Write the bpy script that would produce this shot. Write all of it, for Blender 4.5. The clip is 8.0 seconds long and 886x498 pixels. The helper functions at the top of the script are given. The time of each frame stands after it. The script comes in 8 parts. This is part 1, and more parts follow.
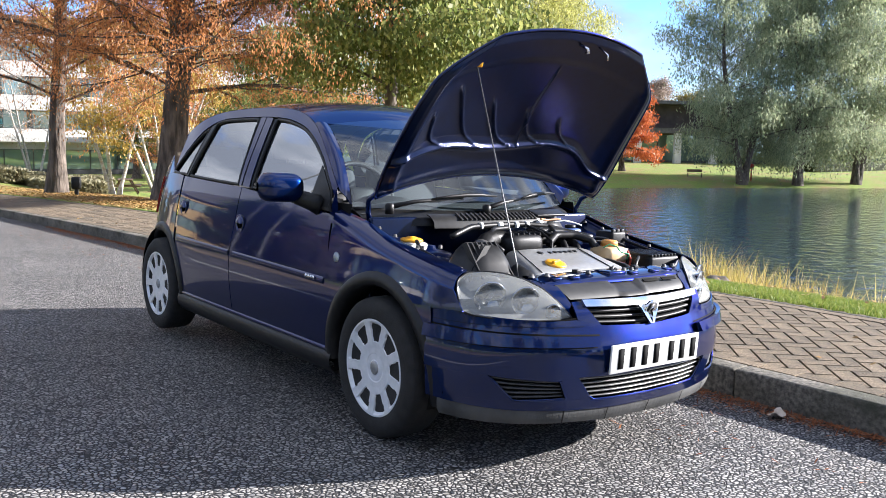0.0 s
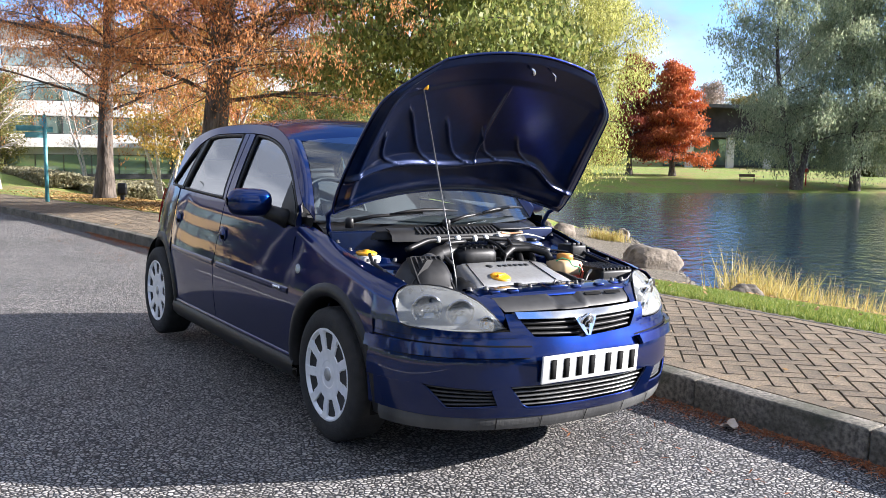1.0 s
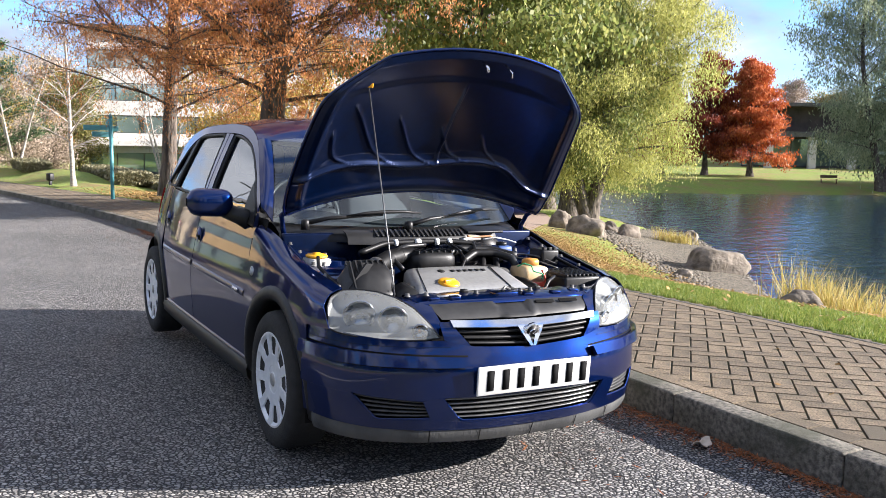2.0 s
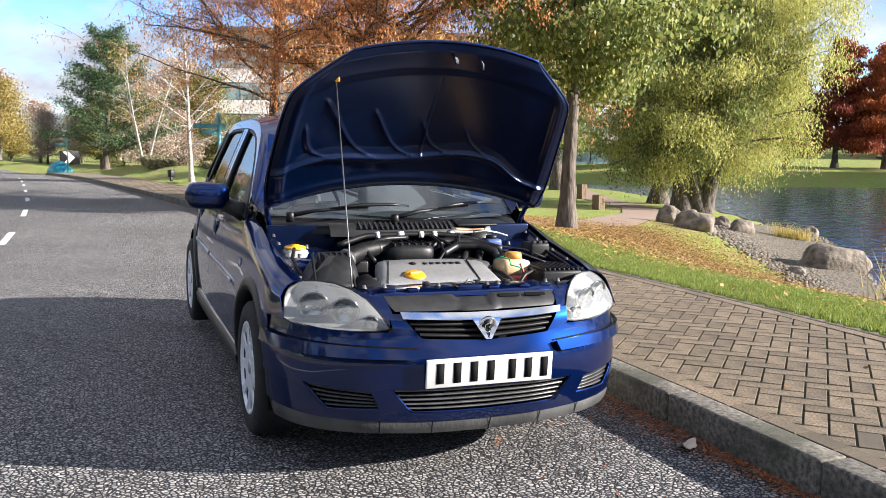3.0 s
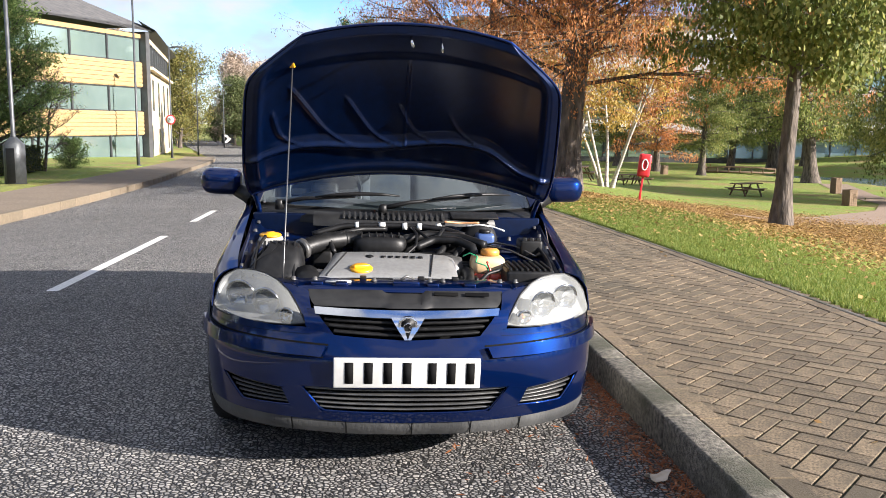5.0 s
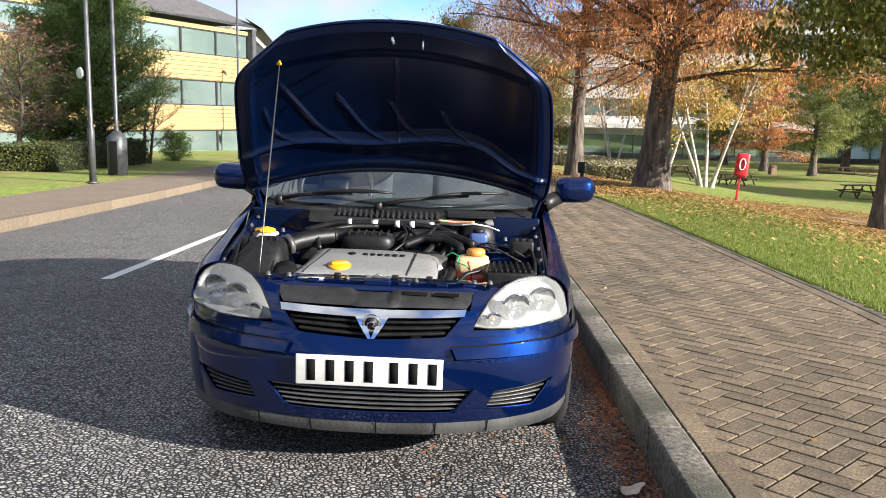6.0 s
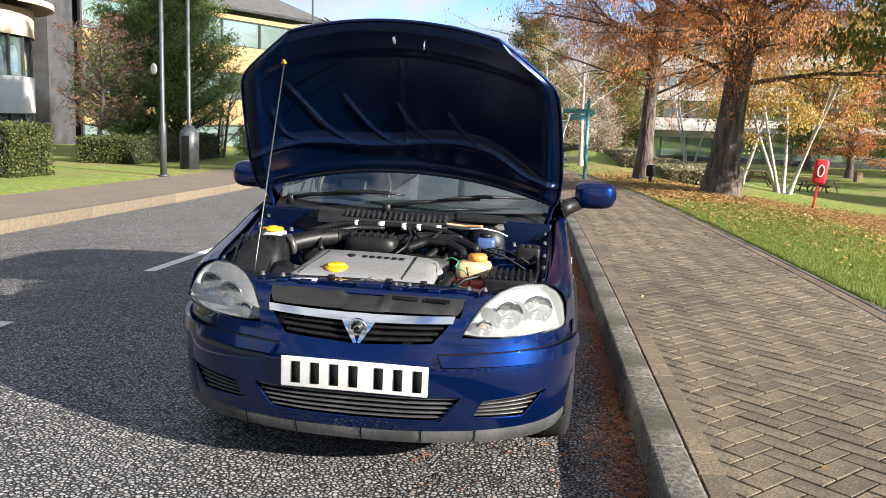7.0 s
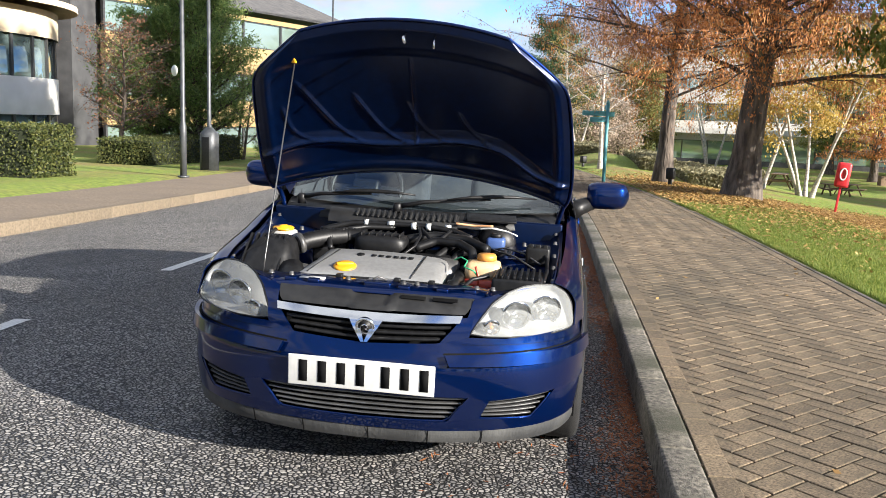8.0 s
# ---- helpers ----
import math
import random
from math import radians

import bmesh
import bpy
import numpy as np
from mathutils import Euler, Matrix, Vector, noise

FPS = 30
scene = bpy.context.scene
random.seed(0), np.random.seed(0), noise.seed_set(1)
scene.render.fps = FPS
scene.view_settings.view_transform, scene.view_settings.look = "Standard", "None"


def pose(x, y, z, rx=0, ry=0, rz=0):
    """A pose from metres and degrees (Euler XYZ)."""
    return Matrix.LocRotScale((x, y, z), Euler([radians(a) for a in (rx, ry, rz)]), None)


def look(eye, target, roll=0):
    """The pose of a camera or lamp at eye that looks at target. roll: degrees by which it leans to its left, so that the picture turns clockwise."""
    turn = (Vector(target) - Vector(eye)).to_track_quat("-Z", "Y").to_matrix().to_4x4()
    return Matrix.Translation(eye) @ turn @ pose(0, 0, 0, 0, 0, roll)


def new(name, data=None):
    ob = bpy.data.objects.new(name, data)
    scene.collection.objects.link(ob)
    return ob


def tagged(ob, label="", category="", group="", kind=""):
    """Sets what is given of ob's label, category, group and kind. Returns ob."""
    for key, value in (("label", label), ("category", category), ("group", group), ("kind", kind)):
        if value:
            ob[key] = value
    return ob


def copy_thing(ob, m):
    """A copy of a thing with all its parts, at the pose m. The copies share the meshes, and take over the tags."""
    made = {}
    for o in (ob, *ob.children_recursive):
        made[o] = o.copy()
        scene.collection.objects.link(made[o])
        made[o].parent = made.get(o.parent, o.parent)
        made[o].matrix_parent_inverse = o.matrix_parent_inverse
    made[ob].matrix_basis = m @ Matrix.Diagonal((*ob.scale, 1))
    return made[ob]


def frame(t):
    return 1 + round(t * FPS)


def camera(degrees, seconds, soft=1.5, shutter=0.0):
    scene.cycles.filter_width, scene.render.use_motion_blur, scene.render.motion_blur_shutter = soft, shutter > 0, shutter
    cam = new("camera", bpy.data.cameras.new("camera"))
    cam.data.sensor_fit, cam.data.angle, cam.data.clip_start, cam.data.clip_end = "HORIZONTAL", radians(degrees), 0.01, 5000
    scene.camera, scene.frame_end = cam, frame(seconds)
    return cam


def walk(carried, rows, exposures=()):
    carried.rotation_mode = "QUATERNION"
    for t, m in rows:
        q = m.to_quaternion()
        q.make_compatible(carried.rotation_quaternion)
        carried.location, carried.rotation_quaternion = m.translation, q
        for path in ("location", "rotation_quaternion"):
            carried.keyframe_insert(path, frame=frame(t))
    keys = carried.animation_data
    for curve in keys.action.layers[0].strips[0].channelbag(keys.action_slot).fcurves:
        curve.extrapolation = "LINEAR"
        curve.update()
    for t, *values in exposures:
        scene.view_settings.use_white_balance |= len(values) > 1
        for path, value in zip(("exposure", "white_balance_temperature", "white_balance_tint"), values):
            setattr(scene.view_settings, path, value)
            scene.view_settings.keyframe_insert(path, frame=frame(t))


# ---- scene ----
cam = camera(54.1, 8.0, soft=0.9)
PATH = [
    (0, (-2.646, -2.096, 1.213), (-1.432, -0.524, 0.971), 1.0),
    (0.5, (-2.575, -2.222, 1.244), (-1.401, -0.62, 1.006), 0.7),
    (1, (-2.4, -2.477, 1.279), (-1.281, -0.836, 1.045), 0.9),
    (1.5, (-2.183, -2.545, 1.265), (-1.119, -0.868, 1.029), 1.1),
    (1.7, (-2.062, -2.556, 1.275), (-1.027, -0.861, 1.039), 1.2),
    (2.8, (-1.446, -2.897, 1.301), (-0.67, -1.07, 1.051), 0.2),
    (3, (-1.33, -2.899, 1.288), (-0.6, -1.054, 1.035), 0.4),
    (3.5, (-1.019, -2.9, 1.313), (-0.436, -1.003, 1.063), 0.2),
    (4, (-0.707, -3.029, 1.316), (-0.261, -1.096, 1.063), 0.3),
    (4.5, (-0.433, -3.048, 1.31), (-0.112, -1.094, 1.036), 0.4),
    (4.7, (-0.32, -2.995, 1.295), (-0.055, -1.033, 1.016), 0.5),
    (5.8, (0.259, -2.966, 1.315), (0.255, -0.988, 1.018), 0.9),
    (6, (0.333, -2.957, 1.311), (0.285, -0.98, 1.014), 1.0),
    (6.5, (0.463, -2.856, 1.326), (0.321, -0.884, 1.024), 1.6),
    (7, (0.619, -2.865, 1.328), (0.403, -0.9, 1.025), 1.9),
    (7.5, (0.66, -2.868, 1.332), (0.411, -0.907, 1.025), 2.0),
    (8, (0.66, -2.854, 1.317), (0.399, -0.894, 1.018), 2.0),
]
walk(cam, [(t, look(eye, target, roll)) for t, eye, target, roll in PATH],
     exposures=((0, 1.94, 5950, 14), (1.5, 1.88, 6050, 15), (3, 1.77, 6230, 14), (4.5, 1.68, 6300, 14), (6, 1.60, 6350, 12), (8, 1.58, 6350, 11)))

# ---------------------------------------------------------------- light
SUN_TO = Vector((0.839, -0.424, 0.340)).normalized()
world = bpy.data.worlds.new("sky")
scene.world = world
world.use_nodes = True
wn, wl = world.node_tree.nodes, world.node_tree.links
wn.clear()
w_out = wn.new("ShaderNodeOutputWorld")
w_bg = wn.new("ShaderNodeBackground")
w_sky = wn.new("ShaderNodeTexSky")
w_sky.sky_type = "NISHITA"
w_sky.sun_disc = False
w_sky.sun_elevation = math.asin(SUN_TO.z)
w_sky.sun_rotation = math.atan2(SUN_TO.x, SUN_TO.y)
w_sky.air_density, w_sky.dust_density, w_sky.ozone_density = 0.9, 0.0, 3.0
w_co = wn.new("ShaderNodeTexCoord")
w_map = wn.new("ShaderNodeMapping")
w_map.inputs["Scale"].default_value = (1.0, 1.0, 2.2)
w_map.inputs["Location"].default_value = (0.35, 0.1, 0.3)
w_noise = wn.new("ShaderNodeTexNoise")
w_noise.inputs["Scale"].default_value = 2.3
w_noise.inputs["Detail"].default_value = 7
w_noise.inputs["Roughness"].default_value = 0.55
w_ramp = wn.new("ShaderNodeValToRGB")
w_ramp.color_ramp.elements[0].position, w_ramp.color_ramp.elements[1].position = 0.42, 0.52
w_shade = wn.new("ShaderNodeTexNoise")
w_shade.inputs["Scale"].default_value = 3.8
w_shade.inputs["Detail"].default_value = 5
w_cloud = wn.new("ShaderNodeValToRGB")
w_cloud.color_ramp.elements[0].position, w_cloud.color_ramp.elements[1].position = 0.38, 0.54
w_cloud.color_ramp.elements[0].color = (1.45, 1.58, 1.82, 1)
w_cloud.color_ramp.elements[1].color = (2.9, 3.0, 3.1, 1)
w_mix = wn.new("ShaderNodeMix")
w_mix.data_type = "RGBA"
wl.new(w_co.outputs["Generated"], w_map.inputs["Vector"])
wl.new(w_map.outputs["Vector"], w_noise.inputs["Vector"])
wl.new(w_map.outputs["Vector"], w_shade.inputs["Vector"])
wl.new(w_noise.outputs["Fac"], w_ramp.inputs["Fac"])
wl.new(w_shade.outputs["Fac"], w_cloud.inputs["Fac"])
wl.new(w_ramp.outputs["Color"], w_mix.inputs["Factor"])
w_tint = wn.new("ShaderNodeMix")
w_tint.data_type, w_tint.blend_type = "RGBA", "MULTIPLY"
w_tint.inputs["Factor"].default_value = 1.0
w_tint.inputs["B"].default_value = (0.60, 0.70, 0.88, 1)
wl.new(w_sky.outputs["Color"], w_tint.inputs["A"])
wl.new(w_tint.outputs["Result"], w_mix.inputs["A"])
wl.new(w_cloud.outputs["Color"], w_mix.inputs["B"])
wl.new(w_mix.outputs["Result"], w_bg.inputs["Color"])
w_bg.inputs["Strength"].default_value = 0.10
wl.new(w_bg.outputs["Background"], w_out.inputs["Surface"])

sun = new("sun", bpy.data.lights.new("sun", "SUN"))
sun.data.energy, sun.data.angle, sun.data.color = 5.0, radians(0.6), (1.0, 0.93, 0.82)
sun.matrix_world = look(tuple(SUN_TO * 50), (0, 0, 0))
scene.view_settings.exposure = 1.5


# ---------------------------------------------------------------- materials
def mat(name, c1, c2=None, scale=6.0, rough=0.6, rough2=None, metal=0.0, bump=0.0, bscale=None, bdist=0.01,
        coat=0.0, spec=0.5, rand=0.0, island=0.0, lo=0.35, hi=0.65, detail=5.0, c3=None, scale3=0.6, cell=False, stretch=None):
    """Noise between two colours, a broad stain colour on top, bump, and a shift of value by object or by island."""
    m = bpy.data.materials.new(name)
    m.use_nodes = True
    n, l = m.node_tree.nodes, m.node_tree.links
    b = n["Principled BSDF"]
    b.inputs["Metallic"].default_value = metal
    b.inputs["Roughness"].default_value = rough
    b.inputs["Coat Weight"].default_value = coat
    b.inputs["Coat Roughness"].default_value = 0.04
    b.inputs["Specular IOR Level"].default_value = spec
    co = n.new("ShaderNodeTexCoord")
    src = co.outputs["Object"]
    if stretch:
        mp = n.new("ShaderNodeMapping")
        mp.inputs["Scale"].default_value = stretch
        l.new(src, mp.inputs["Vector"])
        src = mp.outputs["Vector"]
    if cell:
        t = n.new("ShaderNodeTexVoronoi")
        t.inputs["Scale"].default_value = scale
        sep = n.new("ShaderNodeSeparateColor")
        l.new(t.outputs["Color"], sep.inputs["Color"])
        fac = sep.outputs["Red"]
        height = t.outputs["Distance"]
    else:
        t = n.new("ShaderNodeTexNoise")
        t.inputs["Scale"].default_value = scale
        t.inputs["Detail"].default_value = detail
        fac = height = t.outputs["Fac"]
    l.new(src, t.inputs["Vector"])
    ramp = n.new("ShaderNodeValToRGB")
    ramp.color_ramp.elements[0].position, ramp.color_ramp.elements[1].position = lo, hi
    ramp.color_ramp.elements[0].color = (*c1, 1)
    ramp.color_ramp.elements[1].color = (*(c2 or c1), 1)
    l.new(fac, ramp.inputs["Fac"])
    col = ramp.outputs["Color"]
    if c3:
        t3 = n.new("ShaderNodeTexNoise")
        t3.inputs["Scale"].default_value = scale3
        t3.inputs["Detail"].default_value = 4
        l.new(src, t3.inputs["Vector"])
        r3 = n.new("ShaderNodeValToRGB")
        r3.color_ramp.elements[0].position, r3.color_ramp.elements[1].position = 0.45, 0.7
        l.new(t3.outputs["Fac"], r3.inputs["Fac"])
        mx = n.new("ShaderNodeMix")
        mx.data_type = "RGBA"
        l.new(r3.outputs["Color"], mx.inputs["Factor"])
        l.new(col, mx.inputs["A"])
        mx.inputs["B"].default_value = (*c3, 1)
        col = mx.outputs["Result"]
    if rand or island:
        hsv = n.new("ShaderNodeHueSaturation")
        mr = n.new("ShaderNodeMapRange")
        mr.inputs["To Min"].default_value = 1 - (rand or island)
        mr.inputs["To Max"].default_value = 1 + (rand or island)
        if island:
            g = n.new("ShaderNodeNewGeometry")
            l.new(g.outputs["Random Per Island"], mr.inputs["Value"])
        else:
            g = n.new("ShaderNodeObjectInfo")
            l.new(g.outputs["Random"], mr.inputs["Value"])
        l.new(mr.outputs["Result"], hsv.inputs["Value"])
        l.new(col, hsv.inputs["Color"])
        col = hsv.outputs["Color"]
    l.new(col, b.inputs["Base Color"])
    if rough2 is not None:
        rr = n.new("ShaderNodeMapRange")
        rr.inputs["To Min"].default_value, rr.inputs["To Max"].default_value = rough, rough2
        l.new(fac, rr.inputs["Value"])
        l.new(rr.outputs["Result"], b.inputs["Roughness"])
    if bump:
        bp = n.new("ShaderNodeBump")
        bp.inputs["Strength"].default_value = bump
        bp.inputs["Distance"].default_value = bdist
        if bscale:
            tb = n.new("ShaderNodeTexNoise")
            tb.inputs["Scale"].default_value = bscale
            tb.inputs["Detail"].default_value = 4
            l.new(src, tb.inputs["Vector"])
            height = tb.outputs["Fac"]
        l.new(height, bp.inputs["Height"])
        l.new(bp.outputs["Normal"], b.inputs["Normal"])
    return m


def leaf_mat(name, c1, c2, c3=None, through_light=0.35):
    """Leaves: colour by leaf, some light passing through."""
    m = bpy.data.materials.new(name)
    m.use_nodes = True
    n, l = m.node_tree.nodes, m.node_tree.links
    b = n["Principled BSDF"]
    out = n["Material Output"]
    g = n.new("ShaderNodeNewGeometry")
    ramp = n.new("ShaderNodeValToRGB")
    ramp.color_ramp.elements[0].color = (*c1, 1)
    ramp.color_ramp.elements[1].color = (*c2, 1)
    if c3:
        e = ramp.color_ramp.elements.new(0.5)
        e.color = (*c3, 1)
    l.new(g.outputs["Random Per Island"], ramp.inputs["Fac"])
    l.new(ramp.outputs["Color"], b.inputs["Base Color"])
    b.inputs["Roughness"].default_value = 0.55
    b.inputs["Specular IOR Level"].default_value = 0.3
    tr = n.new("ShaderNodeBsdfTranslucent")
    l.new(ramp.outputs["Color"], tr.inputs["Color"])
    mx = n.new("ShaderNodeMixShader")
    mx.inputs["Fac"].default_value = through_light
    l.new(b.outputs["BSDF"], mx.inputs[1])
    l.new(tr.outputs["BSDF"], mx.inputs[2])
    l.new(mx.outputs["Shader"], out.inputs["Surface"])
    return m


def glass_mat(name, tint, rough=0.0, ior=1.45):
    """A thin pane: see-through with a mirror share by angle."""
    m = bpy.data.materials.new(name)
    m.use_nodes = True
    n, l = m.node_tree.nodes, m.node_tree.links
    n.remove(n["Principled BSDF"])
    tr = n.new("ShaderNodeBsdfTransparent")
    tr.inputs["Color"].default_value = (*tint, 1)
    gl = n.new("ShaderNodeBsdfGlossy")
    gl.inputs["Roughness"].default_value = rough
    fr = n.new("ShaderNodeFresnel")
    fr.inputs["IOR"].default_value = ior
    mx = n.new("ShaderNodeMixShader")
    l.new(fr.outputs["Fac"], mx.inputs["Fac"])
    l.new(tr.outputs["BSDF"], mx.inputs[1])
    l.new(gl.outputs["BSDF"], mx.inputs[2])
    l.new(mx.outputs["Shader"], n["Material Output"].inputs["Surface"])
    return m


def chip_mat(name, dark, c1, c2, scale, stain):
    """Stone chips set in dark binder."""
    m = bpy.data.materials.new(name)
    m.use_nodes = True
    n, l = m.node_tree.nodes, m.node_tree.links
    b = n["Principled BSDF"]
    b.inputs["Roughness"].default_value = 0.7
    co = n.new("ShaderNodeTexCoord")
    warp = n.new("ShaderNodeTexNoise")
    warp.inputs["Scale"].default_value = scale * 0.8
    add = n.new("ShaderNodeVectorMath")
    add.operation = "MULTIPLY_ADD"
    add.inputs[1].default_value = (0.006, 0.006, 0.006)
    l.new(co.outputs["Object"], warp.inputs["Vector"])
    l.new(warp.outputs["Color"], add.inputs[0])
    l.new(co.outputs["Object"], add.inputs[2])
    v = n.new("ShaderNodeTexVoronoi")
    v.feature = "DISTANCE_TO_EDGE"
    v2 = n.new("ShaderNodeTexVoronoi")
    for t in (v, v2):
        t.inputs["Scale"].default_value = scale
        l.new(add.outputs["Vector"], t.inputs["Vector"])
    sep = n.new("ShaderNodeSeparateColor")
    l.new(v2.outputs["Color"], sep.inputs["Color"])
    ramp = n.new("ShaderNodeValToRGB")
    ramp.color_ramp.elements[0].color, ramp.color_ramp.elements[1].color = (*c1, 1), (*c2, 1)
    l.new(sep.outputs["Red"], ramp.inputs["Fac"])
    edge = n.new("ShaderNodeMapRange")
    edge.interpolation_type = "SMOOTHSTEP"
    edge.inputs["From Min"].default_value, edge.inputs["From Max"].default_value = 0.03, 0.23
    l.new(v.outputs["Distance"], edge.inputs["Value"])
    mx = n.new("ShaderNodeMix")
    mx.data_type = "RGBA"
    mx.inputs["A"].default_value = (*dark, 1)
    l.new(edge.outputs["Result"], mx.inputs["Factor"])
    l.new(ramp.outputs["Color"], mx.inputs["B"])
    big = n.new("ShaderNodeTexNoise")
    big.inputs["Scale"].default_value = 0.5
    big.inputs["Detail"].default_value = 6
    l.new(co.outputs["Object"], big.inputs["Vector"])
    hs = n.new("ShaderNodeHueSaturation")
    mr = n.new("ShaderNodeMapRange")
    mr.inputs["From Min"].default_value, mr.inputs["From Max"].default_value = 0.35, 0.65
    mr.inputs["To Min"].default_value, mr.inputs["To Max"].default_value = 1 - stain, 1 + stain
    l.new(big.outputs["Fac"], mr.inputs["Value"])
    l.new(mr.outputs["Result"], hs.inputs["Value"])
    l.new(mx.outputs["Result"], hs.inputs["Color"])
    l.new(hs.outputs["Color"], b.inputs["Base Color"])
    bp = n.new("ShaderNodeBump")
    bp.inputs["Strength"].default_value = 1.0
    bp.inputs["Distance"].default_value = 0.010
    hsum = n.new("ShaderNodeMath")
    hsum.operation = "MULTIPLY_ADD"
    hsum.inputs[1].default_value = 0.6
    l.new(sep.outputs["Green"], hsum.inputs[0])
    l.new(edge.outputs["Result"], hsum.inputs[2])
    l.new(hsum.outputs["Value"], bp.inputs["Height"])
    l.new(bp.outputs["Normal"], b.inputs["Normal"])
    return m


M_asphalt = chip_mat("chipped asphalt", (0.008, 0.008, 0.009), (0.145, 0.143, 0.141), (0.41, 0.39, 0.36), 52, 0.14)
M_kerb = mat("kerb concrete", (0.06, 0.055, 0.045), (0.20, 0.18, 0.145), scale=45, rough=0.95, bump=0.9, bscale=110, bdist=0.006, rand=0.15, c3=(0.05, 0.05, 0.033), scale3=3.5)
M_block = mat("paving block", (0.06, 0.045, 0.028), (0.23, 0.172, 0.108), scale=95, rough=0.95, bump=0.8, bscale=160, bdist=0.004, rand=0.24, lo=0.3, hi=0.68, c3=(0.085, 0.068, 0.044), scale3=9)
M_block_rest = mat("paving block far", (0.06, 0.045, 0.028), (0.23, 0.172, 0.108), scale=95, rough=0.95, bump=0.8, bscale=160, bdist=0.004, island=0.24, lo=0.3, hi=0.68, c3=(0.085, 0.068, 0.044), scale3=0.9)
M_buff_kerb = mat("buff kerb stone", (0.125, 0.098, 0.066), (0.175, 0.138, 0.096), scale=40, rough=0.95, bump=0.3, bscale=90, bdist=0.005, rand=0.12)
M_far_walk = mat("pinkish paving", (0.13, 0.098, 0.068), (0.23, 0.18, 0.128), scale=30, rough=0.95, bump=0.5, bscale=60, bdist=0.005, c3=(0.15, 0.115, 0.085), scale3=1.2)
M_joint = mat("joint sand and moss", (0.02, 0.028, 0.008), (0.06, 0.05, 0.028), scale=9, rough=1.0, bump=0.5, bscale=120)
M_grass_soil = mat("turf", (0.11, 0.165, 0.020), (0.24, 0.30, 0.040), scale=9, rough=0.95, bump=0.8, bscale=60, bdist=0.03, c3=(0.24, 0.17, 0.06), scale3=0.33, detail=8)
M_blade = leaf_mat("grass blades", (0.10, 0.155, 0.022), (0.31, 0.31, 0.08), (0.155, 0.215, 0.04), 0.4)
M_white_line = mat("road paint", (0.55, 0.54, 0.5), (0.75, 0.74, 0.7), scale=60, rough=0.7, bump=0.4, bscale=95, lo=0.3, hi=0.6)
M_paint = mat("blue metallic paint", (0.0008, 0.0092, 0.060), (0.0011, 0.0122, 0.076), scale=400, rough=0.31, metal=0.7, coat=1.0, spec=0.1)
M_paint.node_tree.nodes["Principled BSDF"].inputs["Coat Roughness"].default_value = 0.035
M_paint.node_tree.nodes["Principled BSDF"].inputs["Coat IOR"].default_value = 1.5
M_paint.node_tree.nodes["Principled BSDF"].inputs["Specular Tint"].default_value = (0.02, 0.12, 0.5, 1)
# the duller inner coat of the body blue, its shade mixed into a darker colour
M_paint_shaded = mat("unpolished blue paint, shaded", (0.0008, 0.0052, 0.025), (0.0010, 0.0070, 0.034), scale=30, rough=0.30, metal=0.5, coat=0.6, spec=0.2)
M_paint_shaded.node_tree.nodes["Principled BSDF"].inputs["Coat Roughness"].default_value = 0.2
M_paint_shaded.node_tree.nodes["Principled BSDF"].inputs["Specular Tint"].default_value = (0.02, 0.12, 0.5, 1)
M_black = mat("black plastic", (0.005, 0.005, 0.0055), (0.011, 0.011, 0.0115), scale=40, rough=0.45, bump=0.15, bscale=300, bdist=0.001, spec=0.32)
M_grey_plastic = mat("dusty grey plastic", (0.012, 0.012, 0.0125), (0.024, 0.024, 0.024), scale=20, rough=0.5, spec=0.4)
# near black for dark parts, and painted-in shade for gaps, liners and recesses
M_dark = mat("black parts and shade", (0.003, 0.003, 0.0035), (0.006, 0.006, 0.006), scale=10, rough=0.8, spec=0.1)
M_chrome = mat("chrome", (0.75, 0.76, 0.78), (0.82, 0.82, 0.84), scale=20, rough=0.10, metal=1.0)
M_silver = mat("silver paint", (0.28, 0.28, 0.276), (0.33, 0.33, 0.326), scale=60, rough=0.36, metal=0.4)
M_hubcap = mat("hubcap silver", (0.62, 0.64, 0.66), (0.72, 0.73, 0.75), scale=30, rough=0.30, metal=0.2)
M_tyre = mat("tyre rubber", (0.006, 0.006, 0.006), (0.014, 0.0135, 0.013), scale=25, rough=0.85, bump=0.3, bscale=200)
M_glass = glass_mat("car glass", (0.66, 0.82, 0.86), ior=2.2)
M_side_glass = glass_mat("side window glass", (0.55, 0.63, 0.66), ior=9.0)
# a faint blue diffuse share paints the sky's haze onto the windscreen
for _m, _share, _tone in ((M_glass, 0.012, (0.30, 0.42, 0.52, 1)),):
    _n, _l = _m.node_tree.nodes, _m.node_tree.links
    _sky_haze, _mix, _last = _n.new("ShaderNodeBsdfDiffuse"), _n.new("ShaderNodeMixShader"), _n["Material Output"].inputs["Surface"].links[0].from_socket
    _sky_haze.inputs["Color"].default_value = _tone
    _mix.inputs["Fac"].default_value = _share
    _l.new(_last, _mix.inputs[1])
    _l.new(_sky_haze.outputs["BSDF"], _mix.inputs[2])
    _l.new(_mix.outputs["Shader"], _n["Material Output"].inputs["Surface"])
M_clear = glass_mat("clear lens", (0.88, 0.90, 0.90), 0.03)
M_lens = glass_mat("hazy headlamp lens", (0.80, 0.82, 0.82), 0.05)
_n, _l = M_lens.node_tree.nodes, M_lens.node_tree.links
